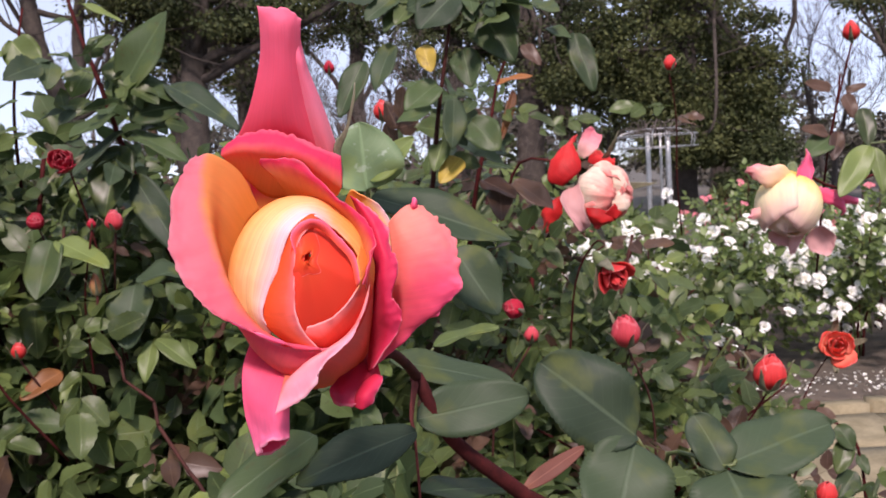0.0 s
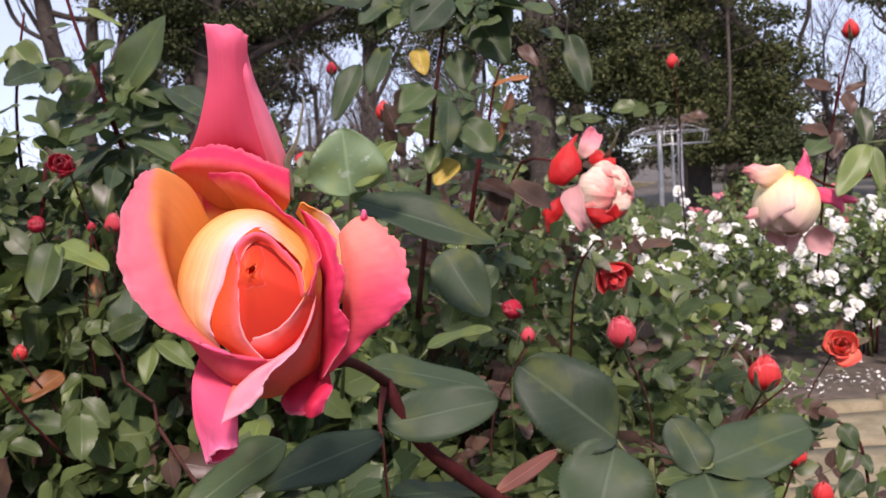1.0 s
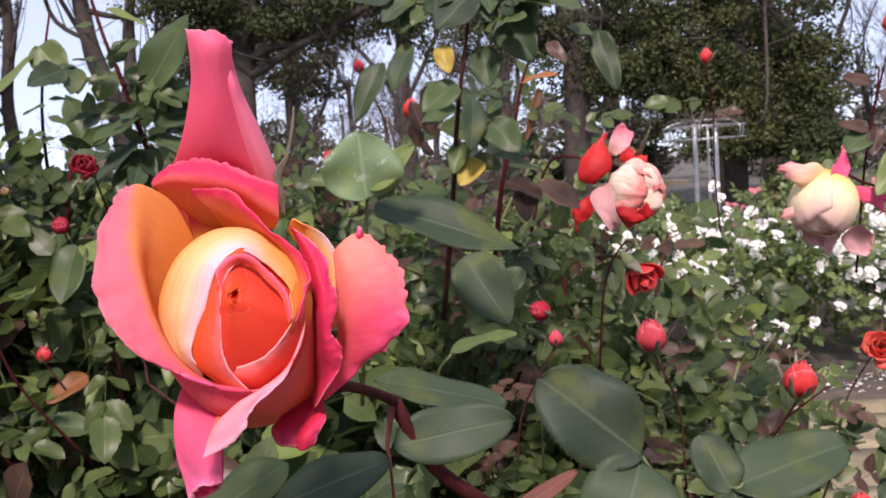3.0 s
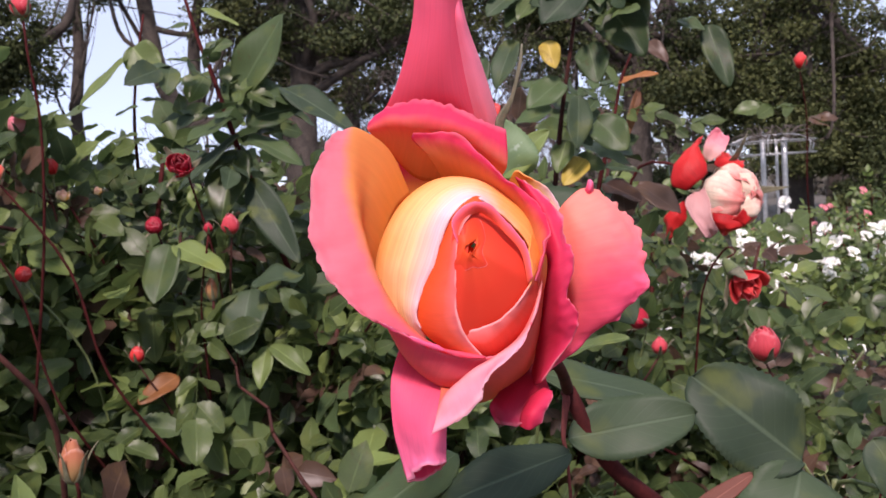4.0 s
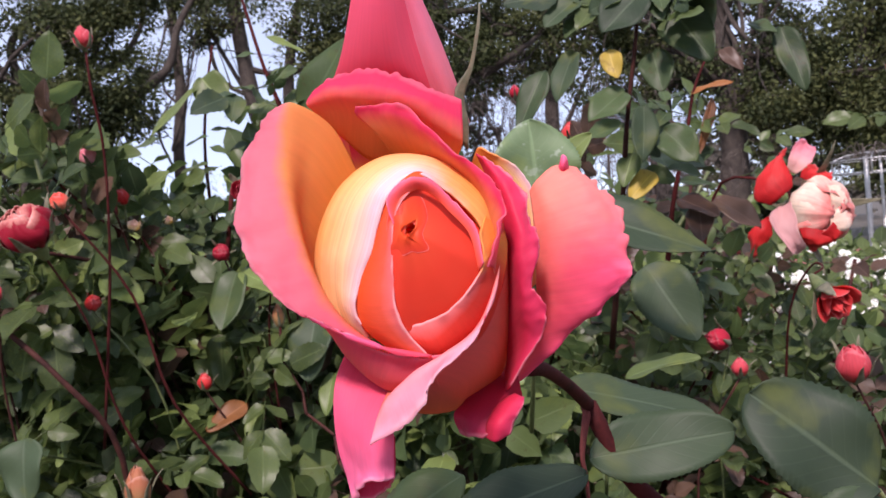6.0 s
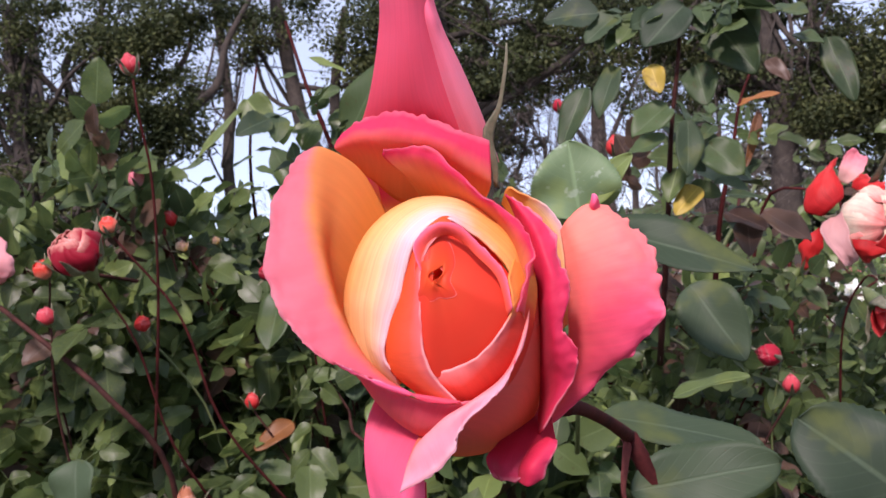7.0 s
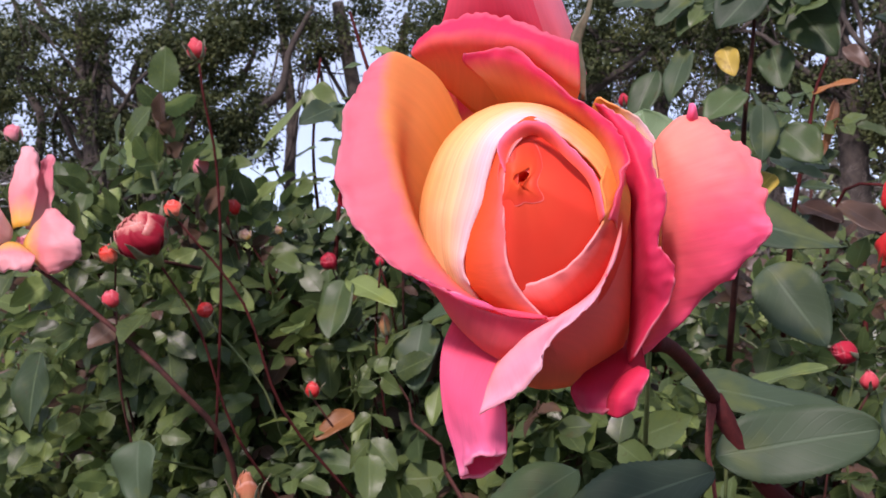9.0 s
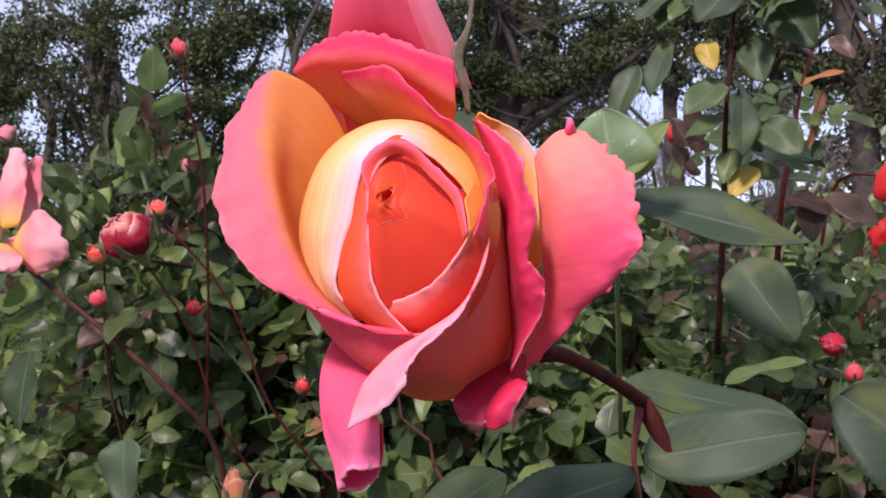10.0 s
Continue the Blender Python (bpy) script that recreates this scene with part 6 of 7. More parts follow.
# the lighter green of the first leaf stands in for sun on it
leafy_shoot([(-0.017, 0.969, 1.122), (-0.034, 0.987, 1.094), (-0.047, 1.029, 0.997)], [0.0012, 0.0015, 0.002], [
    ((-0.017, 0.959, 1.126), (0.045, 0.941, 1.154), 0.026, (-0.4, -0.3, 1), M_LEAF_LIGHT), ((0.067, 1.194, 1.181), (0.036, 1.192, 1.147), 0.03, FR, M_LEAF_DEEP)], "rose leaf catching the sun", M_CANE_GREEN, 12)
leafy_shoot([(-0.578, 1.279, 1.205), (-0.631, 1.262, 1.233), (-0.668, 1.197, 1.266), (-0.691, 1.085, 1.290)], [0.003, 0.003, 0.0022], [
    ((-0.555, 1.286, 1.261), (-0.550, 1.267, 1.170), 0.045, FR, M_LEAF_DEEP), ((-0.669, 1.040, 1.195), (-0.684, 0.982, 1.227), 0.03, UP, M_LEAF),
    ((-0.568, 0.862, 1.115), (-0.565, 0.842, 1.059), 0.05, FR, M_LEAF_NEAR), ((-0.722, 0.918, 1.199), (-0.736, 0.892, 1.121), 0.05, FR, M_LEAF_DEEP)], "arching rose cane with dark leaves", M_CANE, 13)

leafy_shoot([(0.683, 1.559, 0.716), (0.678, 1.564, 0.782), (0.662, 1.568, 0.831), (0.625, 1.570, 0.850), (0.586, 1.569, 0.847)], [0.003, 0.0022, 0.0012], [
    ((0.641, 1.569, 0.842), (0.661, 1.546, 0.808), 0.035, FR, M_LEAF_DEEP), ((0.656, 1.567, 0.817), (0.630, 1.543, 0.768), 0.035, FR, M_LEAF),
    ((0.674, 1.565, 0.792), (0.682, 1.543, 0.765), 0.02, FR, M_LEAF_DEEP), ((0.667, 1.563, 0.764), (0.628, 1.540, 0.726), 0.04, FR, M_LEAF_DEEP),
    ((0.605, 1.569, 0.849), (0.573, 1.548, 0.828), 0.025, FR, M_LEAF)], "arching rose twig over the path edge", M_CANE_RED, 14)

# ================= the bush =================
DARK = [(M_LEAF, 0.50), (M_LEAF_RED, 0.17), (M_LEAF_LIGHT, 0.08), (M_LEAF_DEEP, 0.25)]
FRESH = [(M_LEAF, 0.48), (M_LEAF_RED, 0.08), (M_LEAF_LIGHT, 0.20), (M_LEAF_DEEP, 0.24)]
rose_bush((0.25, 1.05, 0.03), 0.50, 0.86, 860, "low dark green part of a rose bush with mixed leaves", 21, 14, (0.045, 0.09), 90)
rose_bush((-0.75, 1.55, 0.03), 0.55, 1.38, 2300, "dense dark green rose bush full of thorny canes", 22, 20, (0.06, 0.10), 130, FRESH)
rose_bush((-0.10, 1.75, 0.03), 0.50, 1.32, 1250, "dense dark green rose bush with reddish shoots", 23, 17, (0.055, 0.09), 90, DARK)
rose_bush((0.30, 1.70, 0.03), 0.36, 0.98, 740, "rose bush with dark reddish-green leaves", 24, 15, (0.045, 0.09), 90, DARK)
rose_bush((-0.55, 1.62, 0.03), 0.46, 1.16, 1500, "leafy rose bush filling the gap between taller canes", 28, 14, (0.05, 0.085), 110, FRESH)
rose_bush((-1.55, 1.75, 0.03), 0.60, 1.27, 1700, "tall rose bush with dark leaves and buds", 26, 16, (0.06, 0.10), 60, FRESH)
rose_bush((-0.35, 0.95, 0.03), 0.50, 0.92, 1500, "leafy green rose bush under the large bloom", 27, 14, (0.05, 0.10), 150, FRESH)
for k, (x, y, r, h, n) in enumerate(((-0.95, 2.7, 0.6, 1.36, 420), (-0.2, 2.8, 0.6, 1.22, 420), (0.40, 2.75, 0.5, 0.85, 380), (-2.0, 2.75, 0.65, 1.30, 440),
                                     (-2.9, 2.5, 0.65, 1.30, 400), (-1.3, 3.9, 0.7, 1.38, 380), (-2.5, 4.0, 0.7, 1.45, 380), (-3.8, 3.7, 0.7, 1.45, 380),
                                     (-0.2, 4.0, 0.7, 1.15, 320), (-1.9, 5.3, 0.8, 1.45, 360), (-3.3, 5.3, 0.8, 1.5, 360), (-4.9, 5.0, 0.8, 1.5, 360), (-0.6, 5.3, 0.8, 1.3, 320))):
    rose_bush((x, y, 0.03), r, h, int(n * 1.3), "rose bush in the row behind, thick with dark leaves", 60 + k, 8, (0.065, 0.09), 0, DARK)

# ================= white roses across the path =================
def small_bloom(seed, n=9):
    """A small full bloom as one sheet of petals, about one unit wide."""
    g = np.random.default_rng(seed)
    parts = []
    for k in range(n):
        a, s = k * 2.4, (k + 0.5) / n
        nu, nv = 4, 4
        v, uv = [], []
        for j in range(nv):
            t = j / (nv - 1)
            for i in range(nu):
                b = -1 + 2 * i / (nu - 1)
                r = (0.06 + 0.42 * s * t + 0.1 * t) * g.uniform(0.94, 1.06)
                aa = a + b * (0.9 - 0.3 * s) * (0.5 + 0.5 * t)
                z = 0.30 * t * (1 - 0.7 * s) - 0.06 * b * b + 0.1 * (1 - s)
                v.append((math.cos(aa) * r, math.sin(aa) * r, z))
                uv.append((i / 3, t))
        parts.append((np.array(v), grid_faces(nu, nv), np.array(uv)))
    return joined(parts)


SMALL = [small_bloom(300 + k) for k in range(4)]
WHITE_MESH = [mesh_from("bloom", v, f, M_R_WHITE, u) for v, f, u in SMALL]
PINK_MESH = [mesh_from("bloom", v, f, M_R_PINK, u) for v, f, u in SMALL]
HEDGE_MATS = [(M_HEDGE_LEAF, 0.7), (M_LEAF, 0.25), (M_LEAF_LIGHT, 0.05)]


def flower_bush(at, radius, height, leaves, blooms, meshes, label, seed, size=(0.06, 0.092)):
    root = rose_bush(at, radius, height, leaves, label, seed, 8, (0.07, 0.12), 0, HEDGE_MATS, 0.12, "flowering bushes across the path")
    g = np.random.default_rng(seed + 500)
    k = 0
    while k < blooms:
        a = g.uniform(3.0, 6.4)
        e = g.random() ** 0.5
        c = np.array([math.cos(a) * radius * e, math.sin(a) * radius * e, height * (0.28 + 0.74 * g.random() ** 0.8 * (1 - 0.2 * e * e))])
        for _ in range(int(g.integers(1, 4))):     # in clusters
            p = c + g.normal(0, 0.07, 3)
            ob = child("bloom", meshes[int(g.integers(4))], root)
            ax = Vector((g.normal(0, 0.5), -0.9 + g.normal(0, 0.3), 0.7 + g.normal(0, 0.3)))
            s = g.uniform(*size)
            ob.matrix_local = Matrix.LocRotScale(Vector(p), ax.to_track_quat("Z", "Y"), (s, s, s))
            k += 1
    return root


for k, (x, y, r, h, n, b) in enumerate(((0.95, 5.7, 0.5, 0.86, 340, 66), (1.7, 5.6, 0.5, 0.88, 340, 82), (2.45, 5.7, 0.5, 0.84, 340, 92), (3.2, 5.6, 0.5, 0.86, 320, 92),
                                        (3.9, 5.7, 0.5, 0.84, 300, 36), (1.3, 6.6, 0.5, 0.98, 300, 40), (2.1, 6.6, 0.5, 0.98, 300, 40), (3.0, 6.6, 0.5, 1.0, 300, 40), (0.3, 6.2, 0.5, 0.9, 300, 30))):
    flower_bush((x, y, 0.05), r, h, n, b, WHITE_MESH, "green rose bush covered in clusters of small white blooms", 400 + k)
for k, (x, y, r, h) in enumerate(((2.35, 7.6, 0.45, 1.02), (2.9, 7.9, 0.5, 1.08), (3.7, 7.7, 0.5, 1.05), (1.35, 8.3, 0.45, 0.9))):
    flower_bush((x, y, 0.05), r, h, 220, 22, PINK_MESH, "rose bush dotted with small pale pink blooms", 430 + k, (0.05, 0.08))

# fallen petals on the soil
g = np.random.default_rng(77)
parts = []
for _ in range(700):
    v, f, u = blade(4, 3, g.uniform(0.015, 0.03), 0.018, 0.3, 0.4)
    m = Matrix.LocRotScale((g.uniform(0.3, 4.6), 4.72 + abs(g.normal(0, 0.28)), 0.085), Euler((g.normal(0, 0.3), g.normal(0, 0.3), g.uniform(0, 6))), None)
    parts.append(transformed((v, f, u), m))
v, f, u = joined(parts)
tagged(new("fallen_petals", mesh_from("fallen_petals", v, f, M_R_WHITE, u)), "fallen white petals scattered on the soil", "petals", kind="stuff")


# ================= round steel rose support =================
def rose_support(at, height):
    root = thing("rose_support", at, "round galvanised steel rose support with two hoops on posts", "rose support")

    def ring(r, z, rad):
        pts = [(math.cos(a) * r, math.sin(a) * r, z) for a in np.linspace(0, 2 * math.pi, 33)]
        v, f, u = tube(pts, [rad], 6, 65)
        child("hoop", mesh_from("hoop", v, f, M_STEEL, u), root)

    for px, py, pr in ((-0.075, 0.0, 0.021), (0.085, -0.02, 0.023), (0.05, 0.09, 0.012)):
        v, f, u = tube([(px, py, -0.05), (px, py, height * 0.5), (px, py, height)], [pr, pr, pr], 12, 8)
        child("post", mesh_from("post", v, f, M_STEEL, u), root)
    ring(0.33, height - 0.03, 0.005)
    ring(0.33, height - 0.13, 0.005)
    ring(0.16, height + 0.02, 0.0045)
    for k in range(6):
        a = k * math.pi / 3 + 0.2
        v, f, u = tube([(0.0, 0.0, height + 0.01), (math.cos(a) * 0.16, math.sin(a) * 0.16, height + 0.02), (math.cos(a) * 0.33, math.sin(a) * 0.33, height - 0.03), (math.cos(a) * 0.33, math.sin(a) * 0.33, height - 0.13)], [0.006], 6, 14)
        child("spoke", mesh_from("spoke", v, f, M_STEEL, u), root)
    g = np.random.default_rng(5)
    for k in range(36):
        a = g.uniform(0, 6.283)
        p = np.array([math.cos(a) * 0.1, math.sin(a) * 0.1, height - 0.03])
        d = np.array([math.cos(a + g.normal(0, 0.9)), math.sin(a + g.normal(0, 0.9)), 0])
        v, f, u = tube([p, p + d * 0.15 + [0, 0, g.uniform(0.02, 0.14)], p + d * g.uniform(0.25, 0.36) + [0, 0, g.uniform(-0.14, 0.08)]], [0.005, 0.004, 0.0015], 4, 8)
        child("bare_twig", mesh_from("bare_twig", v, f, M_TWIG, u), root)


rose_support((1.80, 7.90, 0.03), 1.52)
rose_support((-4.665, 5.426, 2.081)[:2] + (0.03,), 1.98)


# ================= trees =================
def limb(start, direction, length, r0, g, bend=0.25, up=0.15, n=6):
    pts, p, d = [np.array(start, float)], np.array(start, float), np.array(direction, float)
    d /= np.linalg.norm(d)
    for _ in range(n - 1):
        d = d + g.normal(0, bend, 3) * 0.6 + [0, 0, up * 0.3]
        d /= np.linalg.norm(d)
        p = p + d * length / (n - 1)
        pts.append(p.copy())
    return np.array(pts)




def leaf_cloud(centres, per, spread, size, mats, seed):
    """Many small leaves in uneven clumps round the centres, as one mesh."""
    g = np.random.default_rng(seed)
    n = len(centres) * per
    c = np.repeat(np.asarray(centres), per, 0)
    sp = np.repeat(g.uniform(0.55, 1.25, len(centres)), per)[:, None] * spread
    off = g.normal(0, 1, (n, 3))
    off /= np.linalg.norm(off, axis=1)[:, None]
    off *= (g.random((n, 1)) ** 0.5) * sp * [1.15, 1.15, 0.62]
    pos = c + off
    L = g.uniform(*size, n)[:, None]
    d = off / sp + g.normal(0, 0.6, (n, 3)) + [0, 0, -0.25]
    d /= np.linalg.norm(d, axis=1)[:, None]
    s = np.cross(d, g.normal(0, 1, (n, 3)))
    s /= np.linalg.norm(s, axis=1)[:, None]
    nn = np.cross(s, d)
    a, b = pos - d * L * 0.5, pos + d * L * 0.5
    l, r = pos - s * L * 0.27 + nn * L * 0.08, pos + s * L * 0.27 + nn * L * 0.08
    v = np.stack([a, l, b, r], 1).reshape(-1, 3)
    me = bpy.data.meshes.new("crown")
    k = np.arange(n) * 4
    faces = np.stack([np.stack([k, k + 1, k + 2], 1), np.stack([k, k + 2, k + 3], 1)], 1).reshape(-1, 3)
    me.vertices.add(n * 4)
    me.vertices.foreach_set("co", v.ravel())
    me.loops.add(len(faces) * 3)
    me.loops.foreach_set("vertex_index", faces.ravel().astype(np.int32))
    me.polygons.add(len(faces))
    me.polygons.foreach_set("loop_start", np.arange(len(faces), dtype=np.int32) * 3)
    for m, _ in mats:
        me.materials.append(m)
    w = np.repeat(g.choice(len(mats), len(centres), p=np.array([q for _, q in mats])), per)     # a clump is of one tone
    w = np.repeat(np.where(g.random(n) < 0.15, g.integers(0, len(mats), n), w), 2)
    me.polygons.foreach_set("material_index", w.astype(np.int32))
    layer = me.uv_layers.new(name="UVMap")
    base = np.array([(0.5, 0), (0, 0.5), (0.5, 1), (1, 0.5)], dtype=np.float32)
    layer.data.foreach_set("uv", base[faces.ravel() % 4].ravel())
    me.update(calc_edges=True)
    me.validate()
    return me


def evergreen(at, trunk, r0, crown, label, seed, clumps=60, per=260, limbs=9, mats=((M_TREE_LEAF, 0.5), (M_TREE_LEAF2, 0.35), (M_TREE_LEAF3, 0.15)), spread=0.62, size=(0.075, 0.13), start=0.35):
    """trunk: points from the ground up, from the foot; crown: list of (x, y, z, rx, rz) ellipsoids from the foot."""
    g = np.random.default_rng(seed)
    root = thing("tree", at, label, "tree", "trees beyond the garden")
    line = spline(trunk, 30)
    v, f, u = tube(trunk, [r0 * 1.25, r0, r0 * 0.85, r0 * 0.6], 12, 26, 0.12, seed)
    tr = child("trunk", mesh_from("trunk", v, f, M_BARK, u), root)
    cents = []
    for k in range(clumps):
        x, y, z, rx, rz = crown[k % len(crown)]
        d = g.normal(0, 1, 3)
        d /= np.linalg.norm(d)
        e = g.random() ** 0.45
        cents.append(np.array([x, y, z]) + d * e * [rx, rx * 0.8, rz])
    cents = np.array(cents)
    for k in range(limbs):
        i = int(len(line) * (start + (0.98 - start) * k / limbs))
        p = line[min(i, 29)]
        target = cents[int(g.integers(len(cents)))]
        L = np.linalg.norm(target - p)
        mid = (p + target) / 2 + g.normal(0, 0.09 * L, 3) - [0, 0, 0.05 * L]
        pts = [p, p * 0.7 + mid * 0.3 + g.normal(0, 0.05 * L, 3), mid, mid * 0.4 + target * 0.6 + g.normal(0, 0.05 * L, 3), target]
        rr = r0 * g.uniform(0.2, 0.4)
        v, f, u = tube(pts, [rr, rr * 0.8, rr * 0.6, rr * 0.2], 8, 20, 0.1, seed + k)
        lb = child("limb", mesh_from("limb", v, f, M_BARK, u), root)
        ln = spline(pts, 20)
        tw = []
        for q in range(7):
            j = int(g.integers(6, 19))
            c = cents[int(np.argmin(np.linalg.norm(cents - ln[j] - g.normal(0, 0.8, 3), axis=1)))]
            m2 = (ln[j] + c) / 2 + g.normal(0, 0.15, 3)
            tw.append(tube([ln[j], m2, c], [rr * 0.28, rr * 0.18, rr * 0.06], 5, 8))
        v, f, u = joined(tw)
        child("branchwork", mesh_from("branchwork", v, f, M_BARK, u), root, kind="stuff")
    child("crown", leaf_cloud(cents, int(per * 1.1), spread, size, mats, seed), root, kind="stuff")
    return root


def bare_tree(at, height, r0, label, seed, spread=1.0, levels=3, lean=(0, 0, 1)):
    g = np.random.default_rng(seed)
    root = thing("bare_tree", at, label, "tree", "bare trees beyond the garden")
    trunk = limb((0, 0, -0.1), lean, height * 0.6, r0, g, 0.12, 0.6, 7)
    v, f, u = tube(trunk, [r0, r0 * 0.8, r0 * 0.5], 8, 20, 0.1, seed)
    child("trunk", mesh_from("trunk", v, f, M_TWIG, u), root)
    gen = [(trunk, r0 * 0.5)]
    for lev in range(levels):
        nxt, parts = [], []
        for line, rr in gen:
            sp = spline(line, 14)
            for _ in range((10, 7, 6)[lev]):
                j = int(g.integers(3, 14))
                d = np.gradient(sp, axis=0)[j]
                d = d / np.linalg.norm(d) * 0.6 + g.normal(0, 0.55, 3) * spread + [0, 0, 0.25]
                ln = limb(sp[j], d, height * (0.38, 0.2, 0.11)[lev] * g.uniform(0.6, 1.2), rr, g, 0.3, 0.3, 5)
                r1 = rr * 0.5
                parts.append(tube(ln, [r1, r1 * 0.6, max(0.007, r1 * 0.25)], 4, 7))
                nxt.append((ln, r1 * 0.7))
        v, f, u = joined(parts)
        child(("limb_work", "branchwork", "twig_work")[lev], mesh_from("branchwork", v, f, M_TWIG, u), root, kind="stuff")
        gen = nxt
    return root


evergreen((-8.05, 21.0, 0), [(0.15, 0, -0.2), (0.1, 0, 1.5), (-0.1, 0, 3.2), (-0.55, 0, 4.6), (-0.9, 0, 7.5)], 0.24,
          [(-0.4, 0, 7.4, 1.6, 1.4), (1.3, 0, 6.0, 1.0, 1.0)], "evergreen tree with a forked trunk against the sky", 501, 36, 260, 7)
fork = tube([(-0.05, 0, 2.7), (0.25, 0.1, 3.8), (0.35, 0.1, 5.2), (0.8, 0.1, 7.0)], [0.17, 0.15, 0.12, 0.07], 10, 18, 0.1, 5)
child("limb", mesh_from("limb", fork[0], fork[1], M_BARK, fork[2]), bpy.data.objects["tree"])
evergreen((-5.45, 21.5, 0), [(0.1, 0, -0.2), (0, 0, 1.5), (0.05, 0, 3.6), (0.2, 0, 5.5), (0.4, 0, 9)], 0.33,
          [(0.9, 0, 5.2, 2.0, 0.9), (2.6, 0, 5.0, 1.6, 0.9), (-0.5, 0, 5.1, 1.1, 0.9), (0.5, 0, 6.6, 2.8, 1.6), (2.8, 0, 6.4, 2.0, 1.2)], "dark evergreen tree with a thick straight trunk", 502, 110, 210, 15, spread=0.52, start=0.52)
evergreen((2.1, 22.0, 0), [(0, 0, -0.2), (0, 0, 1.5), (0.05, 0, 3.2), (-0.1, 0, 5.5), (0.1, 0, 9)], 0.30,
          [(0.2, 0, 4.2, 2.2, 1.1), (-1.9, 0, 4.4, 1.8, 1.1), (1.8, 0, 4.0, 1.8, 1.3), (0.0, 0, 6.4, 2.8, 1.6), (-2.6, 0, 6.0, 1.6, 1.2)], "broad dark evergreen tree with low boughs", 503, 125, 215, 16, spread=0.52, start=0.5)
evergreen((5.4, 21.0, 0), [(0, 0, -0.2), (0, 0, 1.5), (0.1, 0, 3.2), (0.3, 0, 5.5), (0.4, 0, 9)], 0.22,
          [(-0.2, 0, 4.2, 2.0, 1.5), (-0.2, -0.9, 2.4, 0.9, 1.3), (1.5, 0, 2.9, 0.9, 1.2), (0.9, 0, 1.6, 1.0, 0.7), (0.4, 0, 6.2, 2.6, 1.5), (-1.6, 0, 3.2, 1.3, 1.0)], "dense evergreen tree with foliage down to the ground", 504, 180, 240, 18,
          ((M_TREE_LEAF, 0.2), (M_TREE_LEAF2, 0.3), (M_TREE_LEAF3, 0.5)))
evergreen((11.6, 21.5, 0), [(0, 0, -0.2), (0, 0, 1.5), (-0.1, 0, 3.2), (-0.4, 0, 5.5), (-0.5, 0, 9)], 0.32,
          [(-1.5, 0, 4.9, 1.2, 0.8), (0.4, 0, 5.4, 1.8, 1.5), (-1.2, 0, 7.0, 2.2, 1.3), (0.4, 0, 2.6, 0.8, 0.8), (-3.0, 0, 6.0, 1.0, 0.9)], "evergreen tree with spreading boughs", 505, 100, 300, 12)
evergreen((-10.5, 21.0, 0), [(0, 0, -0.2), (0.05, 0, 1.6), (-0.1, 0, 3.4), (0.1, 0, 5.2), (0.0, 0, 8)], 0.15,
          [(0.1, 0, 6.6, 1.3, 0.9), (-0.7, 0, 5.6, 0.7, 0.6), (0.8, 0, 7.6, 1.2, 0.8)], "slender evergreen tree with a dark trunk and thin crown", 508, 34, 130, 6, spread=0.5)
leaning = evergreen((-13.2, 16.8, 0), [(0, 0, -0.2), (0.1, 0, 1.2), (0.3, 0, 2.6), (0.2, 0, 4.2), (0.2, 0, 7)], 0.24,
          [(-0.4, 0, 4.4, 2.2, 1.3), (2.0, 0, 2.4, 1.0, 1.0), (2.6, 0, 4.8, 1.2, 0.9), (2.6, 0, 3.2, 0.9, 0.8), (-1.8, 0, 3.2, 1.3, 1.2), (0.8, 0, 6.0, 2.6, 1.1), (0.2, 0, 2.8, 1.4, 0.8), (3.4, 0, 5.9, 1.0, 0.6), (1.0, 0, 4.0, 1.5, 1.0), (-1.4, 0, 6.6, 1.4, 0.8), (2.2, 0.4, 6.1, 1.6, 0.9), (4.3, 0.4, 6.7, 1.3, 0.7), (0.6, 0.4, 7.1, 2.2, 0.8), (1.6, 0.4, 1.9, 1.5, 0.7), (3.2, 0.6, 4.0, 0.7, 0.9)], "spreading evergreen tree with dark twisting limbs", 516, 430, 120, 30, start=0.12, spread=0.5)
for pts, r in (([(-11.698, 19.190, 2.939), (-11.141, 19.358, 4.367), (-10.386, 19.504, 4.955), (-9.904, 19.601, 5.388), (-9.656, 19.687, 6.226), (-9.064, 19.831, 7.165)], 0.15),
               ([(-12.693, 17.026, 3.268), (-13.035, 16.911, 4.613), (-12.833, 16.972, 5.669), (-13.214, 16.846, 6.540), (-13.842, 16.642, 7.194), (-14.091, 16.558, 8.292)], 0.13),
               ([(-12.410, 17.117, 3.243), (-12.056, 17.224, 4.763), (-12.089, 17.209, 5.721), (-11.399, 17.427, 6.494), (-11.064, 17.529, 7.777)], 0.12),
               ([(-14.385, 16.484, 3.423), (-14.040, 16.588, 4.824), (-14.412, 16.465, 5.813), (-14.230, 16.520, 6.633), (-14.562, 16.408, 8.096)], 0.11),
               ([(-12.085, 17.216, 4.407), (-10.974, 17.571, 4.784), (-10.144, 17.835, 5.186), (-9.623, 17.998, 5.974), (-9.676, 17.978, 6.696)], 0.09)):
    v, f, u = tube([local(p, (-13.2, 16.8, 0)) for p in pts], [r, r * 0.8, r * 0.6, r * 0.35], 9, 24, 0.12, 8)
    child("limb", mesh_from("limb", v, f, M_BARK, u), leaning)
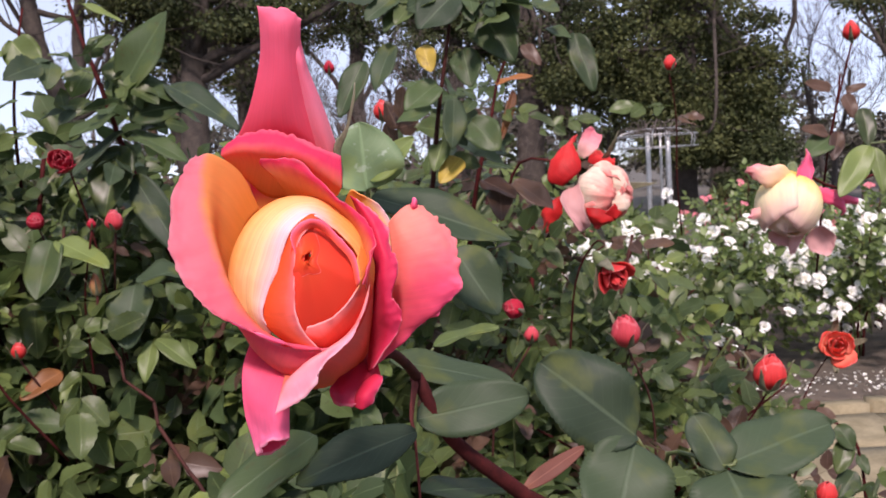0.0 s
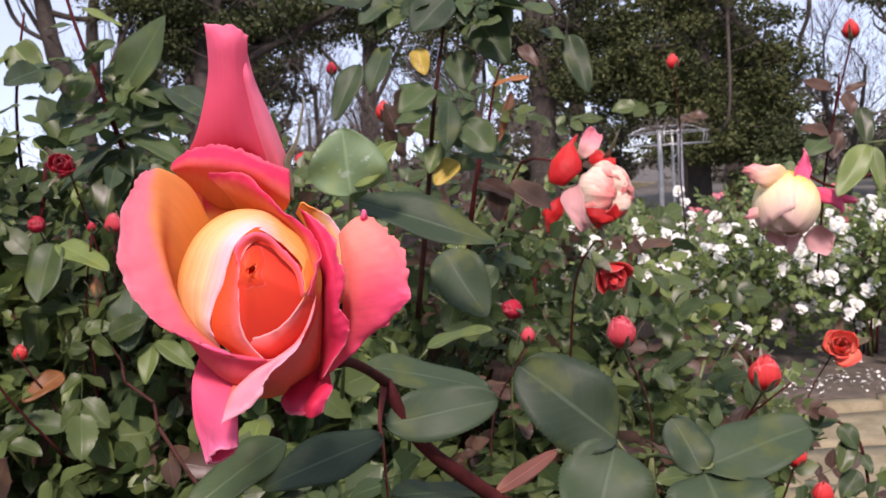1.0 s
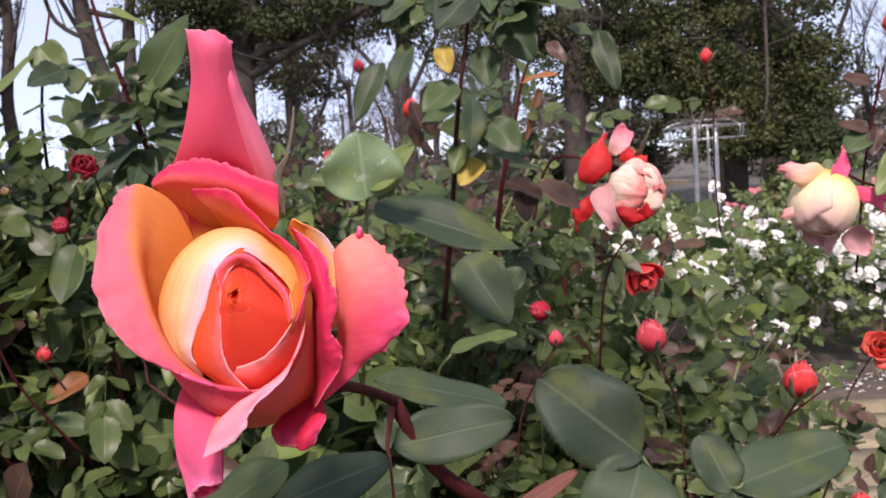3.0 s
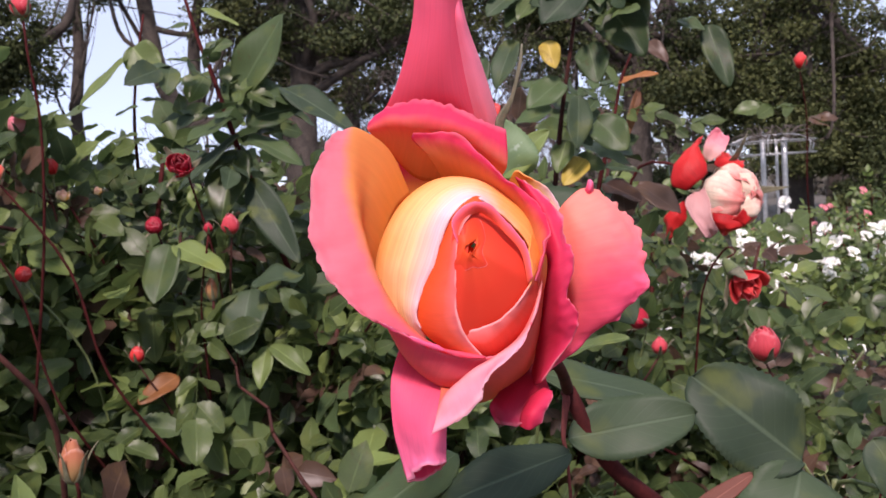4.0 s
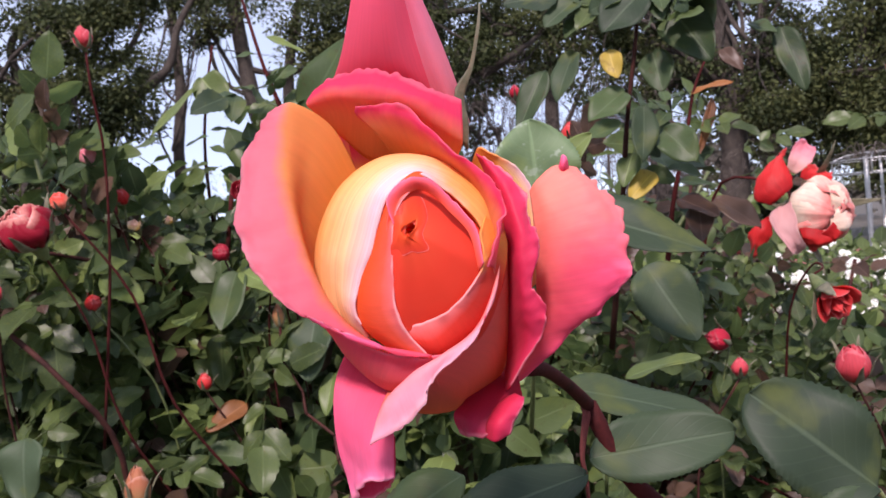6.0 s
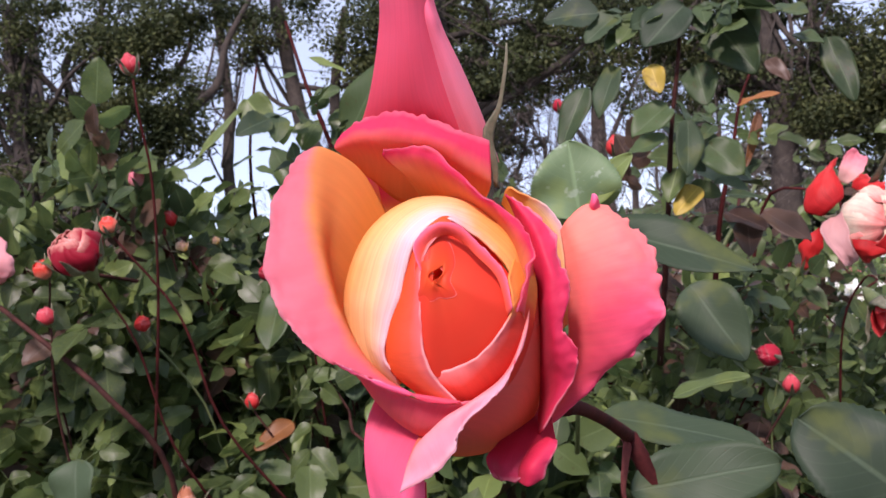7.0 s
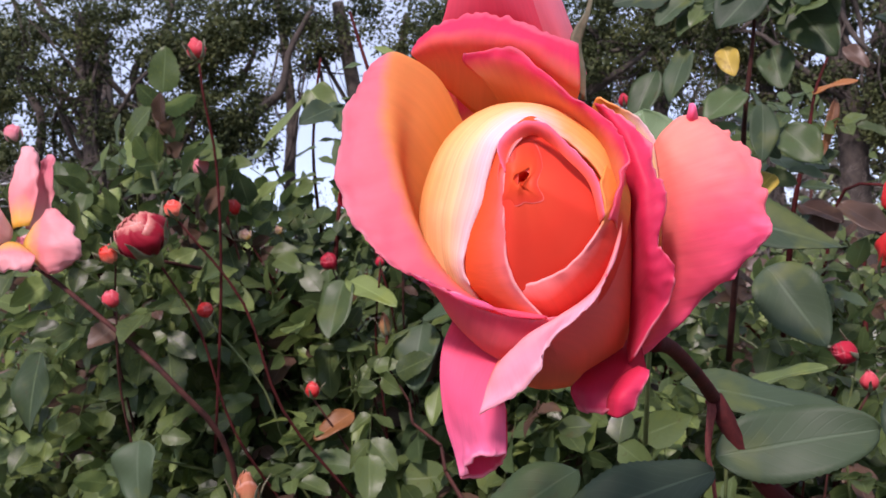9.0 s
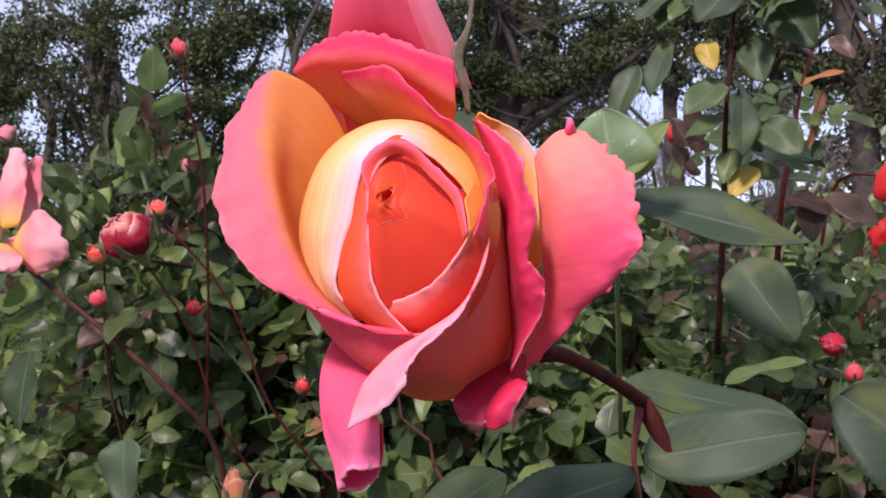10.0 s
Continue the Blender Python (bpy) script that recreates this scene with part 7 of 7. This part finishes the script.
evergreen((-17.5, 18.0, 0), [(0, 0, -0.2), (0.1, 0, 1.2), (0.3, 0, 2.6), (0.2, 0, 4.2), (0.2, 0, 7)], 0.26,
          [(0.0, 0, 4.4, 2.6, 1.8), (0.5, 0, 6.4, 2.4, 1.2), (0.5, 0, 2.2, 1.6, 1.0)], "dark evergreen tree at the garden's edge", 507, 90, 260, 12)
# second row, farther off
for k, (x, y, zlow) in enumerate(((-7.8, 29, 3.6), (-5.6, 28, 3.2), (-2.4, 29, 5.2), (0.6, 28, 5.0), (3.8, 29, 2.2), (6.8, 28, 1.6), (8.4, 29, 1.8), (-19.5, 26, 1.5), (-23, 24, 1.5), (15, 28, 3.0))):
    evergreen((x, y, 0), [(0, 0, -0.2), (0.1, 0, 1.5), (0.0, 0, 3.5), (0.1, 0, 6), (0.1, 0, 9)], 0.24,
              [(0.2, 0, zlow + 1.2, 1.8, 1.0), (-0.9, 0, zlow + 2.2, 1.5, 1.1), (1.0, 0, zlow + 2.6, 1.6, 1.2), (0, 0, zlow + 4.6, 2.4, 1.8)], "distant evergreen tree closing the garden", 520 + k, 36, 170, 9,
              spread=0.75, size=(0.13, 0.22))
# evergreen shrubs on the lawn's far side
for k, (x, y, r) in enumerate(((3.2, 24, 0.9), (8.0, 24.5, 0.8), (6.4, 19.5, 0.8), (-1.0, 27, 1.0), (-3.6, 26, 0.9), (1.4, 26.5, 0.9), (-11.5, 24, 0.9), (-15.5, 21, 1.0), (-6.8, 25, 1.0), (-9.5, 26, 0.9))):
    evergreen((x, y, 0), [(0, 0, -0.1), (0.05, 0, 0.3), (0.0, 0, 0.7), (0.05, 0, 1.1)], 0.06,
              [(0, 0, 0.8, r, 0.55), (0.3, 0, 1.2, r * 0.7, 0.4)], "rounded evergreen shrub on the far lawn", 540 + k, 22, 200, 6, spread=0.4, size=(0.07, 0.12))
for k, (x, y, h, r) in enumerate(((-3.4, 25, 6.5, 0.10), (-1.4, 24, 6.0, 0.10), (0.4, 26, 6.5, 0.10), (-6.8, 27, 6.5, 0.10), (3.6, 25, 5.0, 0.08), (7.4, 25, 5.0, 0.08), (-10.2, 28, 6.0, 0.08), (-4.4, 23, 5.0, 0.07), (-2.4, 22.5, 4.6, 0.07), (-0.2, 23.5, 5.0, 0.07), (1.0, 20.5, 3.6, 0.05), (4.0, 23.5, 4.0, 0.06), (-7.0, 23, 5.0, 0.06), (-9.4, 24, 4.4, 0.05), (-2.9, 20.5, 4.6, 0.06), (-1.7, 20.0, 4.4, 0.06), (-0.7, 21.0, 4.6, 0.06), (0.3, 20.0, 4.0, 0.05), (9.7, 24, 6.0, 0.09), (10.7, 26, 6.0, 0.09), (8.9, 27, 5.5, 0.08))):
    bare_tree((x, y, 0), h, r, "leafless winter tree with fine pale branches", 600 + k)

# ================= far woods =================
g = np.random.default_rng(91)
cents = []
for _ in range(640):
    a = g.uniform(-1.15, 0.85)
    dist = g.uniform(42, 58)
    open_sky = -0.52 < a < -0.33 or 0.37 < a < 0.46
    top = (2.0 if open_sky or -0.12 < a < 0.05 else 4.0) + 1.4 * noise.noise(Vector((a * 9, 0, 3))) + 0.8 * noise.noise(Vector((a * 31, 1, 3)))
    cents.append((math.sin(a) * dist, math.cos(a) * dist, g.random() ** 0.8 * max(0.8, top)))
M_FAR = plain_mat("far_wood_foliage", (0.045, 0.042, 0.034), (0.10, 0.095, 0.075), 0.4, 0.9)
woods = new("far_woods", leaf_cloud(np.array(cents), 100, 1.0, (0.25, 0.45), [(M_FAR, 0.75), (M_TREE_LEAF2, 0.25)], 92))
tagged(woods, "low grey-brown winter woods along the horizon", "woods", kind="stuff")
